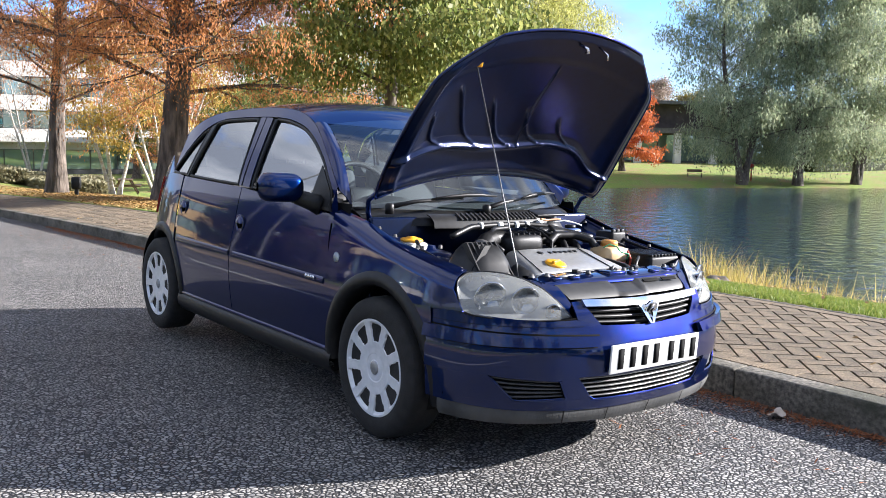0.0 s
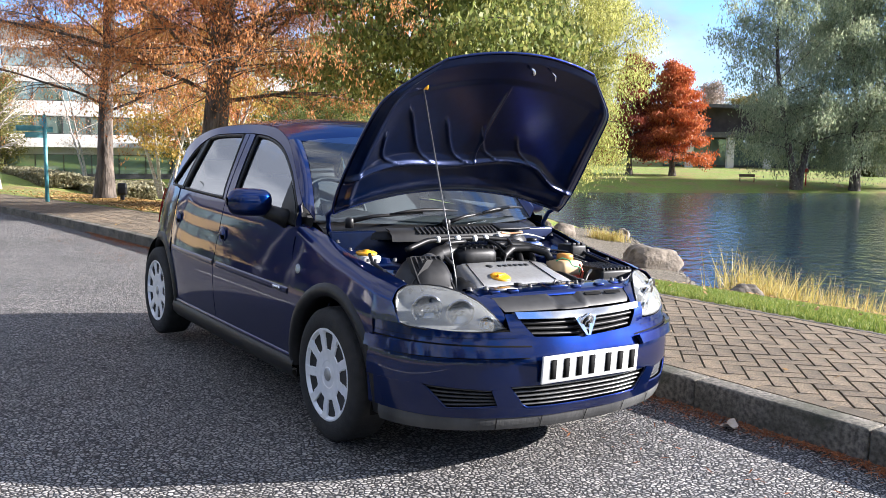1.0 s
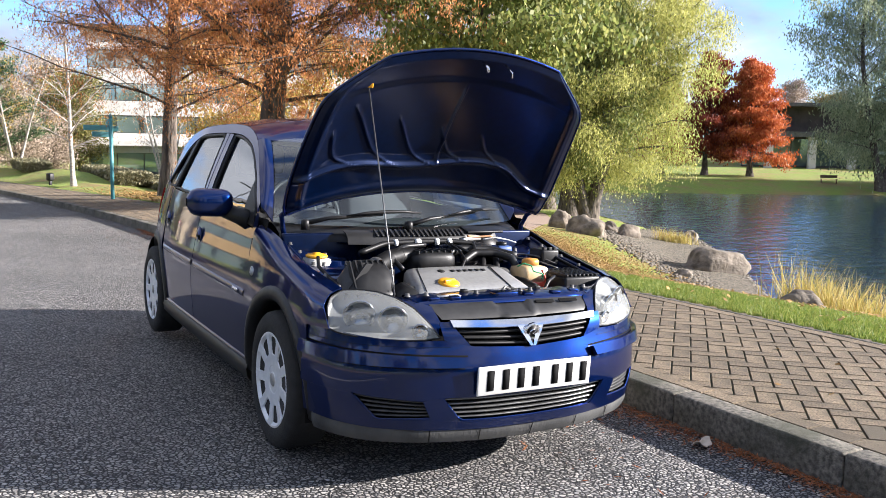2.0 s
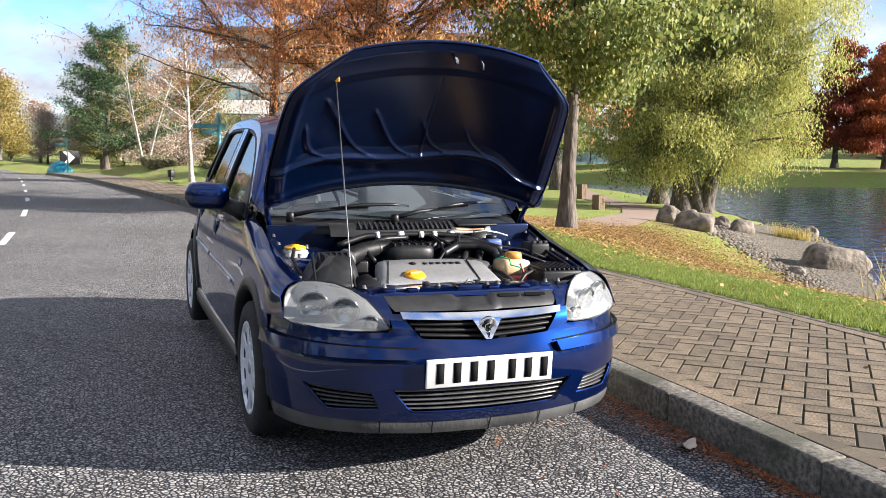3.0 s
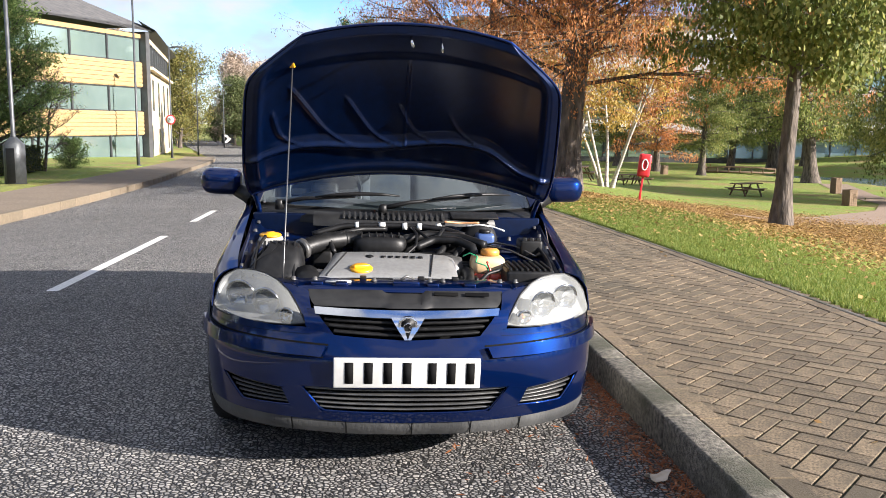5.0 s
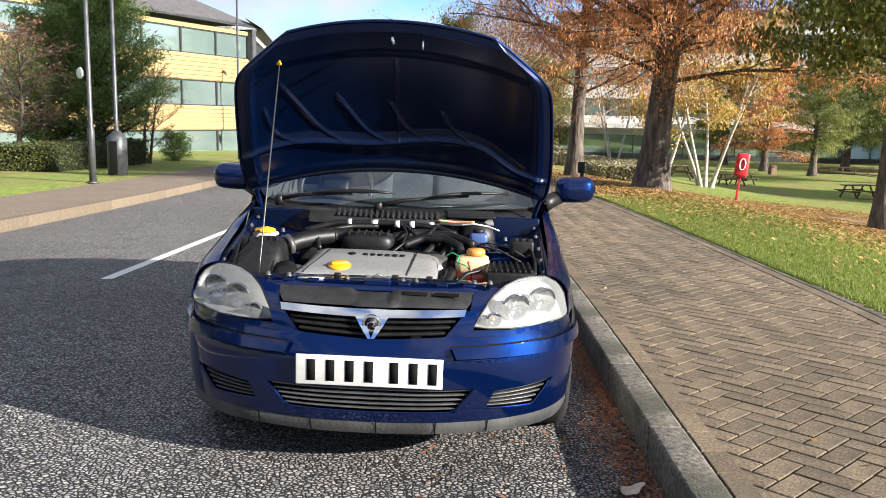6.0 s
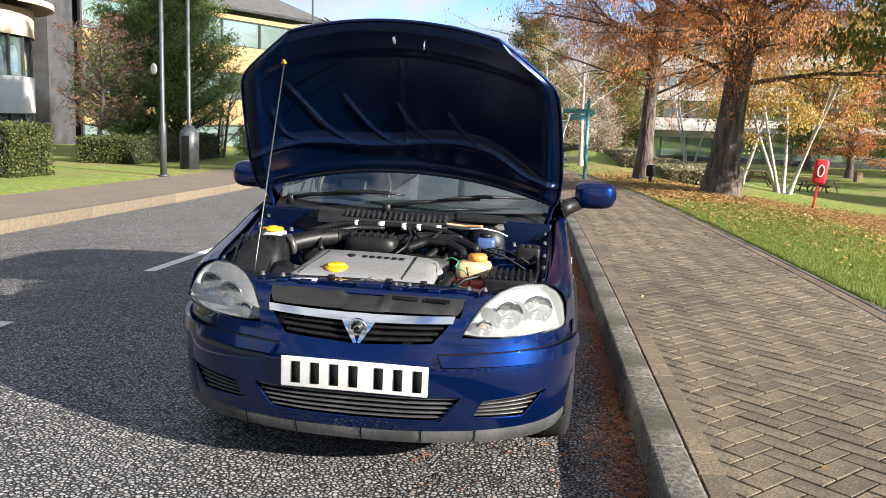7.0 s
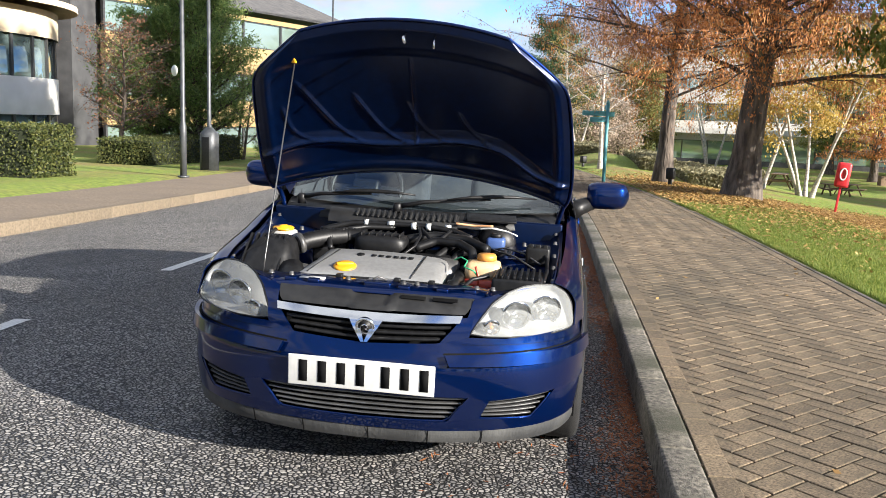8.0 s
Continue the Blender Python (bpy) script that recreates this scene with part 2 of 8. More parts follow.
_haze, _mix, _last = _n.new("ShaderNodeBsdfDiffuse"), _n.new("ShaderNodeMixShader"), _n["Material Output"].inputs["Surface"].links[0].from_socket
_haze.inputs["Color"].default_value = (0.46, 0.47, 0.45, 1)
_mix.inputs["Fac"].default_value = 0.28
_l.new(_last, _mix.inputs[1])
_l.new(_haze.outputs["BSDF"], _mix.inputs[2])
_l.new(_mix.outputs["Shader"], _n["Material Output"].inputs["Surface"])
M_seat = mat("grey seat cloth", (0.045, 0.047, 0.052), (0.058, 0.06, 0.066), scale=60, rough=0.95)
M_bark = mat("brown bark", (0.045, 0.036, 0.030), (0.16, 0.13, 0.105), scale=9, rough=0.95, bump=1.0, bscale=14, bdist=0.05, stretch=(1, 1, 0.25))
M_pale_bark = mat("white birch bark", (0.34, 0.31, 0.27), (0.50, 0.47, 0.42), scale=6, rough=0.8, stretch=(1, 1, 4), c3=(0.25, 0.2, 0.17), scale3=5)
M_water = mat("lake water", (0.004, 0.016, 0.030), (0.008, 0.026, 0.048), scale=0.4, rough=0.03, bump=1.0, bscale=1.3, bdist=0.11, spec=0.5)


# ---------------------------------------------------------------- mesh tools
def mesh_of(name, verts, faces, material, smooth=True):
    me = bpy.data.meshes.new(name)
    me.from_pydata([tuple(v) for v in verts], [], faces)
    me.validate()
    for m in (material if isinstance(material, (list, tuple)) else [material]):
        me.materials.append(m)
    if smooth:
        me.polygons.foreach_set("use_smooth", [True] * len(me.polygons))
    me.update()
    return me


def part(name, data, material, parent=None, label="", smooth=True, at=None):
    """Links verts and faces, or a mesh, as one mesh object under a thing or a part."""
    me = data if isinstance(data, bpy.types.Mesh) else mesh_of(name, data[0], data[1], material, smooth)
    ob = new(name, me)
    if parent:
        ob.parent = parent
    if at is not None:
        ob.matrix_basis = at if isinstance(at, Matrix) else pose(*at)
    return tagged(ob, label)


def thing(name, label, category, at=None, group="", kind=""):
    ob = new(name)
    ob.empty_display_size = 0.1
    if at is not None:
        ob.matrix_basis = at if isinstance(at, Matrix) else pose(*at)
    return tagged(ob, label, category, group, kind)


def quad_mesh(name, quads, material, smooth=False):
    """A mesh from an array of shape (n, 4, 3)."""
    q = np.asarray(quads, np.float32)
    n = len(q)
    me = bpy.data.meshes.new(name)
    me.vertices.add(n * 4)
    me.vertices.foreach_set("co", q.reshape(-1))
    me.loops.add(n * 4)
    me.loops.foreach_set("vertex_index", np.arange(n * 4, dtype=np.int32))
    me.polygons.add(n)
    me.polygons.foreach_set("loop_start", np.arange(0, n * 4, 4, dtype=np.int32))
    me.polygons.foreach_set("loop_total", np.full(n, 4, np.int32))
    me.materials.append(material)
    me.update(calc_edges=True)
    me.validate()
    return me


def join(*bits):
    verts, faces = [], []
    for v, f in bits:
        o = len(verts)
        verts += [tuple(p) for p in v]
        faces += [tuple(i + o for i in q) for q in f]
    return verts, faces


def moved(bit, m):
    return [tuple(m @ Vector(p)) for p in bit[0]], bit[1]


def mirrored(bit):
    """The same on the other side of x = 0."""
    return [(-p[0], p[1], p[2]) for p in bit[0]], [tuple(reversed(f)) for f in bit[1]]


def grid(points):
    """Faces over rows of points, all rows of one length."""
    rows, cols = len(points), len(points[0])
    verts = [tuple(p) for row in points for p in row]
    faces = [(r * cols + c, r * cols + c + 1, (r + 1) * cols + c + 1, (r + 1) * cols + c) for r in range(rows - 1) for c in range(cols - 1)]
    return verts, faces


def flipped(bit):
    return bit[0], [tuple(reversed(f)) for f in bit[1]]


def box(x0, x1, y0, y1, z0, z1, bevel=0.0):
    """A box, with its edges cut off where bevel is given."""
    bm = bmesh.new()
    bmesh.ops.create_cube(bm, size=1)
    for v in bm.verts:
        v.co = (x0 + (v.co.x + 0.5) * (x1 - x0), y0 + (v.co.y + 0.5) * (y1 - y0), z0 + (v.co.z + 0.5) * (z1 - z0))
    if bevel:
        bmesh.ops.bevel(bm, geom=bm.edges[:], offset=bevel, segments=2, profile=0.6, affect="EDGES")
    bm.verts.index_update()
    out = [v.co.to_tuple() for v in bm.verts], [tuple(v.index for v in f.verts) for f in bm.faces]
    bm.free()
    return out


def tube(pts, radii, n=8, caps=True):
    """A round tube along points."""
    pts = [Vector(p) for p in pts]
    if not isinstance(radii, (list, tuple)):
        radii = [radii] * len(pts)
    verts, faces = [], []
    ref = Vector((0.31, 0.17, 0.93))
    for i, p in enumerate(pts):
        ahead = (pts[min(i + 1, len(pts) - 1)] - pts[max(i - 1, 0)]).normalized()
        side = ahead.cross(ref)
        if side.length < 0.05:
            side = ahead.cross(Vector((1, 0, 0)))
        side.normalize()
        up = side.cross(ahead)
        for k in range(n):
            a = 2 * math.pi * k / n
            verts.append(p + (side * math.cos(a) + up * math.sin(a)) * radii[i])
    for i in range(len(pts) - 1):
        for k in range(n):
            k2 = (k + 1) % n
            faces.append((i * n + k, i * n + k2, (i + 1) * n + k2, (i + 1) * n + k))
    if caps:
        faces.append(tuple(range(n - 1, -1, -1)))
        faces.append(tuple((len(pts) - 1) * n + k for k in range(n)))
    return verts, faces


def lathe(profile, n=32, axis="z"):
    """A turned shape: profile of (radius, height)."""
    verts, faces = [], []
    for r, h in profile:
        for k in range(n):
            a = 2 * math.pi * k / n
            c, s = r * math.cos(a), r * math.sin(a)
            verts.append({"z": (c, s, h), "x": (h, c, s), "y": (c, h, s)}[axis])
    for i in range(len(profile) - 1):
        for k in range(n):
            k2 = (k + 1) % n
            faces.append((i * n + k, i * n + k2, (i + 1) * n + k2, (i + 1) * n + k))
    faces.append(tuple(range(n - 1, -1, -1)))
    faces.append(tuple((len(profile) - 1) * n + k for k in range(n)))
    return verts, faces


def curve_at(table, v):
    """Smooth (Catmull-Rom) interpolation in a table of (place, value)."""
    if v <= table[0][0]:
        return table[0][1]
    for i in range(len(table) - 1):
        (a, p), (b, q) = table[i], table[i + 1]
        if v <= b:
            u = (v - a) / (b - a)
            m0 = (q - table[i - 1][1]) / (b - table[i - 1][0]) if i else (q - p) / (b - a)
            m1 = (table[i + 2][1] - p) / (table[i + 2][0] - a) if i + 2 < len(table) else (q - p) / (b - a)
            m0, m1 = m0 * (b - a), m1 * (b - a)
            return (2 * u**3 - 3 * u**2 + 1) * p + (u**3 - 2 * u**2 + u) * m0 + (-2 * u**3 + 3 * u**2) * q + (u**3 - u**2) * m1
    return table[-1][1]


def along(line, n):
    """n points evenly along a polyline (any dimension)."""
    line = [np.array(p, float) for p in line]
    seg = [np.linalg.norm(b - a) for a, b in zip(line, line[1:])]
    total, out = sum(seg), []
    for i in range(n):
        d, k = total * i / (n - 1), 0
        while k < len(seg) - 1 and d > seg[k]:
            d -= seg[k]
            k += 1
        out.append(line[k] + (line[k + 1] - line[k]) * min(1.0, d / max(seg[k], 1e-9)))
    return out


def ruled(surface, low, high, n=24, m=8):
    """A patch between two lines drawn in a surface's own two coordinates."""
    a, b = along(low, n), along(high, n)
    return grid([[surface(*(p + (q - p) * j / (m - 1))) for p, q in zip(a, b)] for j in range(m)])


def thick(bit, d):
    """Gives a sheet a back at distance d (against its normals) and closes its rim."""
    bm = bmesh.new()
    vs = [bm.verts.new(p) for p in bit[0]]
    for f in bit[1]:
        if len(set(f)) > 2:
            try:
                bm.faces.new([vs[i] for i in f])
            except ValueError:
                pass
    bmesh.ops.remove_doubles(bm, verts=bm.verts[:], dist=0.0004)
    bmesh.ops.dissolve_degenerate(bm, edges=bm.edges[:], dist=0.0003)
    bm.normal_update()
    bm.verts.index_update()
    n = len(bm.verts)
    out_v = [v.co.to_tuple() for v in bm.verts] + [(v.co - v.normal * d).to_tuple() for v in bm.verts]
    faces = [tuple(v.index for v in f.verts) for f in bm.faces]
    rim = []
    for e in bm.edges:
        if len(e.link_faces) == 1:
            f = e.link_faces[0]
            for lp in f.loops:
                if lp.edge == e:
                    a, b = lp.vert.index, lp.link_loop_next.vert.index
                    k = len(out_v)
                    out_v += [out_v[b], out_v[a], out_v[a + n], out_v[b + n]]
                    rim.append((k, k + 1, k + 2, k + 3))
    bm.free()
    return out_v, faces + [tuple(i + n for i in reversed(f)) for f in faces] + rim


def smoothstep(a, b, v):
    u = np.clip((v - a) / (b - a), 0, 1)
    return u * u * (3 - 2 * u)


# ---------------------------------------------------------------- the land
def kerb_x(y):
    """The near kerb's line: nearly straight beside the car, then bending to the left."""
    bends = [(-80, 1.9), (-4, 1.12), (0, 1.075), (5, 1.05), (9, 1.01), (13, 0.91), (17, 0.70), (21, 0.41), (25, 0.05), (30, -0.46), (36, -1.05), (42, -1.68), (49, -2.50), (56, -3.6), (62, -4.8), (140, -24.0)]
    ya, xa = zip(*bends)
    y = np.asarray(y, float)
    return sum(np.interp(y + o, ya, xa) for o in (-2.4, -1.6, -0.8, 0.0, 0.8, 1.6, 2.4)) / 7


def fall(y):
    """The land falls away slowly ahead."""
    y = np.asarray(y, float)
    return np.where(y > 70, -1.496, np.where(y > 4, -0.022 * (y - 2), np.where(y > 0, -0.00275 * y * y, 0.0)))


ROAD_W, WALK_W, LAKE_Z = 6.25, 1.93, -3.2
SHORE = [(14.5, -60), (12.6, -6), (12.3, 2), (13.8, 6), (16.6, 10.6), (20.0, 15.8), (25, 21.6), (30, 28.2), (31.6, 33), (34.5, 40), (38.5, 50), (40.5, 60.5), (40.0, 67), (36.4, 73.5),
         (38.2, 77), (43.5, 74), (50.0, 70.5), (55, 66), (65, 62), (74, 58), (90, 53), (101, 48), (125, 40), (150, 15), (150, -60)]
FAR_POND = [(30, 112), (40, 105), (56, 105), (78, 122), (92, 150), (78, 160), (50, 148), (34, 130)]
LAWN = [(0, 0.0), (2.2, 0.03), (3.3, 0.28), (5.3, 0.56), (6.2, 0.66), (8, 0.92), (14, 1.38), (21, 1.75), (28, 2.0), (60, 2.1)]
BANK = [(0, 0.0), (1, 0.10), (3, 0.46), (6, 1.02), (7.3, 1.27), (10, 1.77), (14, 2.37), (30, 2.9)]


def shore_distance(x, y, ring):
    """Distance to a pool's edge: positive on land."""
    x, y = np.asarray(x, float), np.asarray(y, float)
    best, inside = np.full(x.shape, 1e9), np.zeros(x.shape, bool)
    for (ax, ay), (bx, by) in zip(ring, ring[1:] + ring[:1]):
        u = np.clip(((x - ax) * (bx - ax) + (y - ay) * (by - ay)) / ((bx - ax) ** 2 + (by - ay) ** 2), 0, 1)
        best = np.minimum(best, np.hypot(x - ax - u * (bx - ax), y - ay - u * (by - ay)))
        cross = (ay > y) != (by > y)
        with np.errstate(divide="ignore", invalid="ignore"):
            inside ^= cross & (x < (bx - ax) * (y - ay) / (by - ay if by != ay else 1e-9) + ax)
    return np.where(inside, -best, best)


def land(x, y):
    """Height of the ground, the road's bed and the pavements' beds included."""
    x, y = np.asarray(x, float), np.asarray(y, float)
    k, f = kerb_x(y), fall(y)
    d = x - k - WALK_W
    lawn, bank = (np.interp(d, [p[0] for p in line], [p[1] for p in line]) for line in (LAWN, BANK))
    park = np.maximum(f + 0.125 - (bank + (lawn - bank) * smoothstep(3.5, 9, y - 0.9 * (x - 3))), LAKE_Z + 0.28)
    park = park + 0.9 * smoothstep(0.0, 1.0, (y - 28) / 22) * smoothstep(1, 4, d) * smoothstep(16, 7, d) * smoothstep(76, 58, y)
    s = shore_distance(x, y, SHORE)
    far_bank = LAKE_Z + 0.05 + 0.11 * np.clip(s, 0, 9) + 0.030 * np.clip(s - 9, 0, 60)
    park = park + (far_bank - park) * smoothstep(42, 58, x) * smoothstep(20, 40, y)
    beach = LAKE_Z + 0.02 + np.clip(s, 0, 4) * 0.08
    w = np.where(y < 12, 4.5, np.where(y < 16, 4.5 + (y - 12), 8.5))
    w = np.where(y < 30, w, np.clip(8.5 - 0.25 * (y - 30), 3.0, 8.5))
    w = np.where(x > 46, 1.0, w)
    park = np.where(s < w, beach + (park - beach) * smoothstep(0, 1, s / w), park)
    park = np.where(s < 0, LAKE_Z + 0.02 + np.maximum(s * 0.35, -1.0), park)
    s2 = shore_distance(x, y, FAR_POND)
    park = np.where(s2 < 0, LAKE_Z + np.maximum(s2 * 0.3, -0.8), park)
    left = x < k - ROAD_W - 2.0
    return np.where(d > 0.06, park, np.where(left, f + 0.10, f - 0.12))


def land_z(x, y):
    return float(land(np.array([x]), np.array([y]))[0])


def road_z(x, y):
    k = float(kerb_x(y))
    c = k - ROAD_W / 2
    return float(fall(y)) + 0.05 - 0.022 * abs(x - c) + 0.0


xs = np.unique(np.round(np.concatenate([np.linspace(-700, -60, 9), np.linspace(-60, -12, 13), np.linspace(-12, 2, 15), np.arange(2, 4.2, 0.14), np.arange(4.2, 26, 0.42), np.arange(26, 70, 1.6), np.linspace(70, 140, 20), np.linspace(160, 700, 9)]), 3))
ys = np.unique(np.round(np.concatenate([np.linspace(-400, -30, 8), np.linspace(-30, -5, 9), np.arange(-5, 14, 0.4), np.arange(14, 46, 0.7), np.arange(46, 130, 3.0), np.linspace(130, 900, 12)]), 3))
gx, gy = np.meshgrid(xs, ys)
edge_near = kerb_x(gy) + WALK_W + 0.05
gz = land(gx, gy)
rough_land = np.array([[noise.noise(Vector((a * 0.8, b * 0.8, 0.3))) for a, b in zip(ra, rb)] for ra, rb in zip(gx, gy)])
gz = gz + 0.02 * rough_land * (gx > edge_near + 0.3)
ground = part("ground", grid(np.stack([gx, gy, gz], -1).tolist()), M_grass_soil)
tagged(ground, "green autumn turf strewn with fallen leaves, sloping to a lake", "grass", kind="structure")


def strip(x_of, ys_, us, z_of):
    return grid([[(x_of(y) + u, y, z_of(x_of(y) + u, y)) for u in us] for y in ys_])


road_ys = list(np.arange(-14, 46, 1.0)) + list(np.arange(46, 130, 4.0))
road = part("road", strip(lambda y: float(kerb_x(y)), road_ys, [-ROAD_W + ROAD_W * i / 14 for i in range(15)], road_z), M_asphalt)
tagged(road, "grey chipped asphalt road bending past the lake", "road", kind="structure")
road_back = part("road_behind", grid([[(float(kerb_x(y)) + u, y, road_z(float(kerb_x(y)) + u, y)) for u in (-ROAD_W, -3.1, 0)] for y in (-80, -40, -14)]), M_asphalt)
tagged(road_back, "grey chipped asphalt road", "road", kind="structure")

# centre line: long warning marks, then short ones
markings = thing("road_marking", "worn white broken centre line on the asphalt", "road marking", kind="structure")
for a, b in [(-8.2, -4.2), (-2.2, 1.85), (3.76, 7.7), (9.62, 11.65), (15.5, 17.75), (21.7, 23.8), (28.0, 30.2), (34.6, 36.6), (41, 43), (47.5, 49.5)]:
    rows = []
    for y in np.linspace(a, b, 9):
        xc = -2.50 + 0.80 * (float(kerb_x(y)) - 1.06) if y > 0 else -2.46 - 0.012 * y
        rows.append([(xc + u, y, road_z(xc + u, y) + 0.004) for u in (-0.05, 0.05)])
    part("dash", grid(rows), M_white_line, markings)


def kerb_stone(length):
    return box(0, 0.135, 0.003, length - 0.003, -0.14, 0.127, 0.014)


def kerb_line(name, label, offset, y0, y1, stone=None):
    top = thing(name, label, "kerb", kind="structure")
    y, n = y0, 0
    me = mesh_of("kerb_stone", *kerb_stone(0.915), stone or M_kerb)
    while y < y1:
        xa, xb = float(kerb_x(y)) + offset, float(kerb_x(y + 0.915)) + offset
        ob = new("kerb_stone", me)
        ob.parent = top
        ang = math.degrees(math.atan2(xa - xb, 0.915))
        pitch = math.degrees(math.atan2(float(fall(y + 0.915)) - float(fall(y)), 0.915))
        ob.matrix_basis = pose(xa, y, float(fall(y)), pitch, 0, ang)
        y += 0.915 * math.cos(math.radians(ang))
    return top


kerb_line("kerb_near", "weathered grey concrete kerb stones beside the road", 0.0, -8.805, 61)
kerb_line("kerb_far", "buff weathered kerb stones across the road", -ROAD_W - 0.125, -8.575, 58, M_buff_kerb)

# block paving in a herringbone at 45 degrees, with a course along the kerb
walk_bed = part("pavement", strip(lambda y: float(kerb_x(y)) + 0.1, list(np.arange(-8, 40.4, 0.7)), [i * 0.185 for i in range(11)], lambda x, y: float(fall(y)) + 0.1125), M_joint)
tagged(walk_bed, "brown block-paved footway in herringbone pattern with mossy joints", "pavement", kind="structure")
BLOCK_L, BLOCK_W, GAP = 0.200, 0.100, 0.0085


def block_mesh(l, w):
    """A paving block with a worn chamfer, no underside."""
    c, h = 0.0028, 0.012
    lo = [(-l / 2, -w / 2, 0), (l / 2, -w / 2, 0), (l / 2, w / 2, 0), (-l / 2, w / 2, 0)]
    hi = [(x - math.copysign(c, x), y - math.copysign(c, y), h) for x, y, _ in lo]
    mid = [(x, y, h - c) for x, y, _ in lo]
    v = lo + mid + hi
    f = [(8, 9, 10, 11)]
    for a in range(4):
        b = (a + 1) % 4
        f += [(a, b, 4 + b, 4 + a), (4 + a, 4 + b, 8 + b, 8 + a)]
    return v, f


def lay(place, ang, y):
    pitch = math.degrees(math.atan2(float(fall(y + 0.5)) - float(fall(y)), 0.5))
    return Matrix.Translation((place[0], y, float(fall(y)) + 0.109 + place[1])) @ pose(0, 0, 0, pitch, 0, 0) @ pose(0, 0, 0, 0, 0, ang)


rng = random.Random(5)
S2 = math.sqrt(0.5)


def herringbone():
    """Centres and turns of 2:1 blocks, in units of the block's width."""
    for i in range(-420, 420):
        for j in range(-110, 110):
            x0, y0 = i + 2 * j, i - 2 * j
            yield x0 + 1.0, y0 + 0.5, 0
            yield x0 + 0.5, y0 + 2.0, 90


walk_blocks = []
for u, v, turned in herringbone():
    px, py = u * 0.1, v * 0.1
    x, y = S2 * (px - py), S2 * (px + py)
    if y < -8 or y > 40:
        continue
    k = float(kerb_x(y))
    if k + 0.10 < x < k + WALK_W + 0.02:
        walk_blocks.append((x, y, 45 + turned))
near_mesh = mesh_of("block", *block_mesh(BLOCK_L - GAP, BLOCK_W - GAP), M_block, smooth=False)
rest_v, rest_f = [], []
bv, bf = block_mesh(BLOCK_L - GAP, BLOCK_W - GAP)
walk_blocks.sort(key=lambda b: abs(b[1] - 1.2))
single = 0
for x, y, ang in walk_blocks:
    m = lay((x, rng.uniform(-0.0015, 0.0015)), ang, y)
    if single < 300 and -1.2 < y < 3.4:
        ob = new("block", near_mesh)
        ob.parent = walk_bed
        ob.matrix_basis = m
        single += 1
    else:
        o = len(rest_v)
        rest_v += [tuple(m @ Vector(p)) for p in bv]
        rest_f += [tuple(i + o for i in q) for q in bf]
y = -8.0
while y < 40:
    k = float(kerb_x(y))
    slope = math.degrees(math.atan2(float(kerb_x(y)) - float(kerb_x(y + 0.2)), 0.2))
    m = lay((k + 0.187, 0.004), 90 + slope, y)
    o = len(rest_v)
    rest_v += [tuple(m @ Vector(p)) for p in bv]
    rest_f += [tuple(i + o for i in q) for q in bf]
    m = lay((k + WALK_W - 0.048, 0.004), 90 + slope, y)
    o = len(rest_v)
    rest_v += [tuple(m @ Vector(p)) for p in bv]
    rest_f += [tuple(i + o for i in q) for q in bf]
    y += 0.2
rest = part("block_rest", (rest_v, rest_f), M_block_rest, walk_bed, smooth=False)
tagged(rest, kind="stuff")

# edging between footway and grass
edging = thing("edging", "dark thin concrete edging between footway and grass", "edging", kind="structure")
edge_me = mesh_of("edging_stone", *box(0, 0.045, 0.003, 0.912, -0.1, 0.131, 0.008), M_kerb)
y = -8.575
while y < 58:
    ob = new("edging_stone", edge_me)
    ob.parent = edging
    ang = math.degrees(math.atan2(float(kerb_x(y)) - float(kerb_x(y + 0.915)), 0.915))
    ob.matrix_basis = pose(float(kerb_x(y)) + WALK_W + 0.005, y, float(fall(y)) - 0.005, math.degrees(math.atan2(float(fall(y + 0.9)) - float(fall(y)), 0.9)), 0, ang)
    y += 0.915

# the footway across the road
far_walk = part("pavement_far", strip(lambda y: float(kerb_x(y)) - ROAD_W - 2.05, list(np.arange(-12, 60, 1.0)), [i * 0.32 for i in range(7)], lambda x, y: float(fall(y)) + 0.108), M_far_walk)
tagged(far_walk, "pinkish block-paved footway across the road", "pavement", kind="structure")

walk_ahead = part("pavement_ahead", strip(lambda y: float(kerb_x(y)) + 0.12, list(np.arange(40, 62, 1.0)), [i * 0.18 for i in range(11)], lambda x, y: float(fall(y)) + 0.118), M_far_walk)
tagged(walk_ahead, "pinkish brown block-paved footway following the bend", "pavement", kind="structure")

# water
water = part("lake_water", ([(x, y, LAKE_Z) for x, y in SHORE] , [tuple(range(len(SHORE)))]), M_water, smooth=False)
tagged(water, "dark rippled lake water reflecting trees", "water", kind="structure")
pond = part("far_pond_water", ([(x, y, LAKE_Z + 0.03) for x, y in FAR_POND], [tuple(range(len(FAR_POND)))]), M_water, smooth=False)
tagged(pond, "bright water of a farther pond", "water", kind="structure")


# ---------------------------------------------------------------- the car
# Local frame: x to the kerb, y from the nose to the tail, z up from the road.
car = thing("car", "dark blue metallic hatchback parked at the kerb, bonnet propped open", "car", at=(0, 0, 0.0, 0, 1.2, 0))

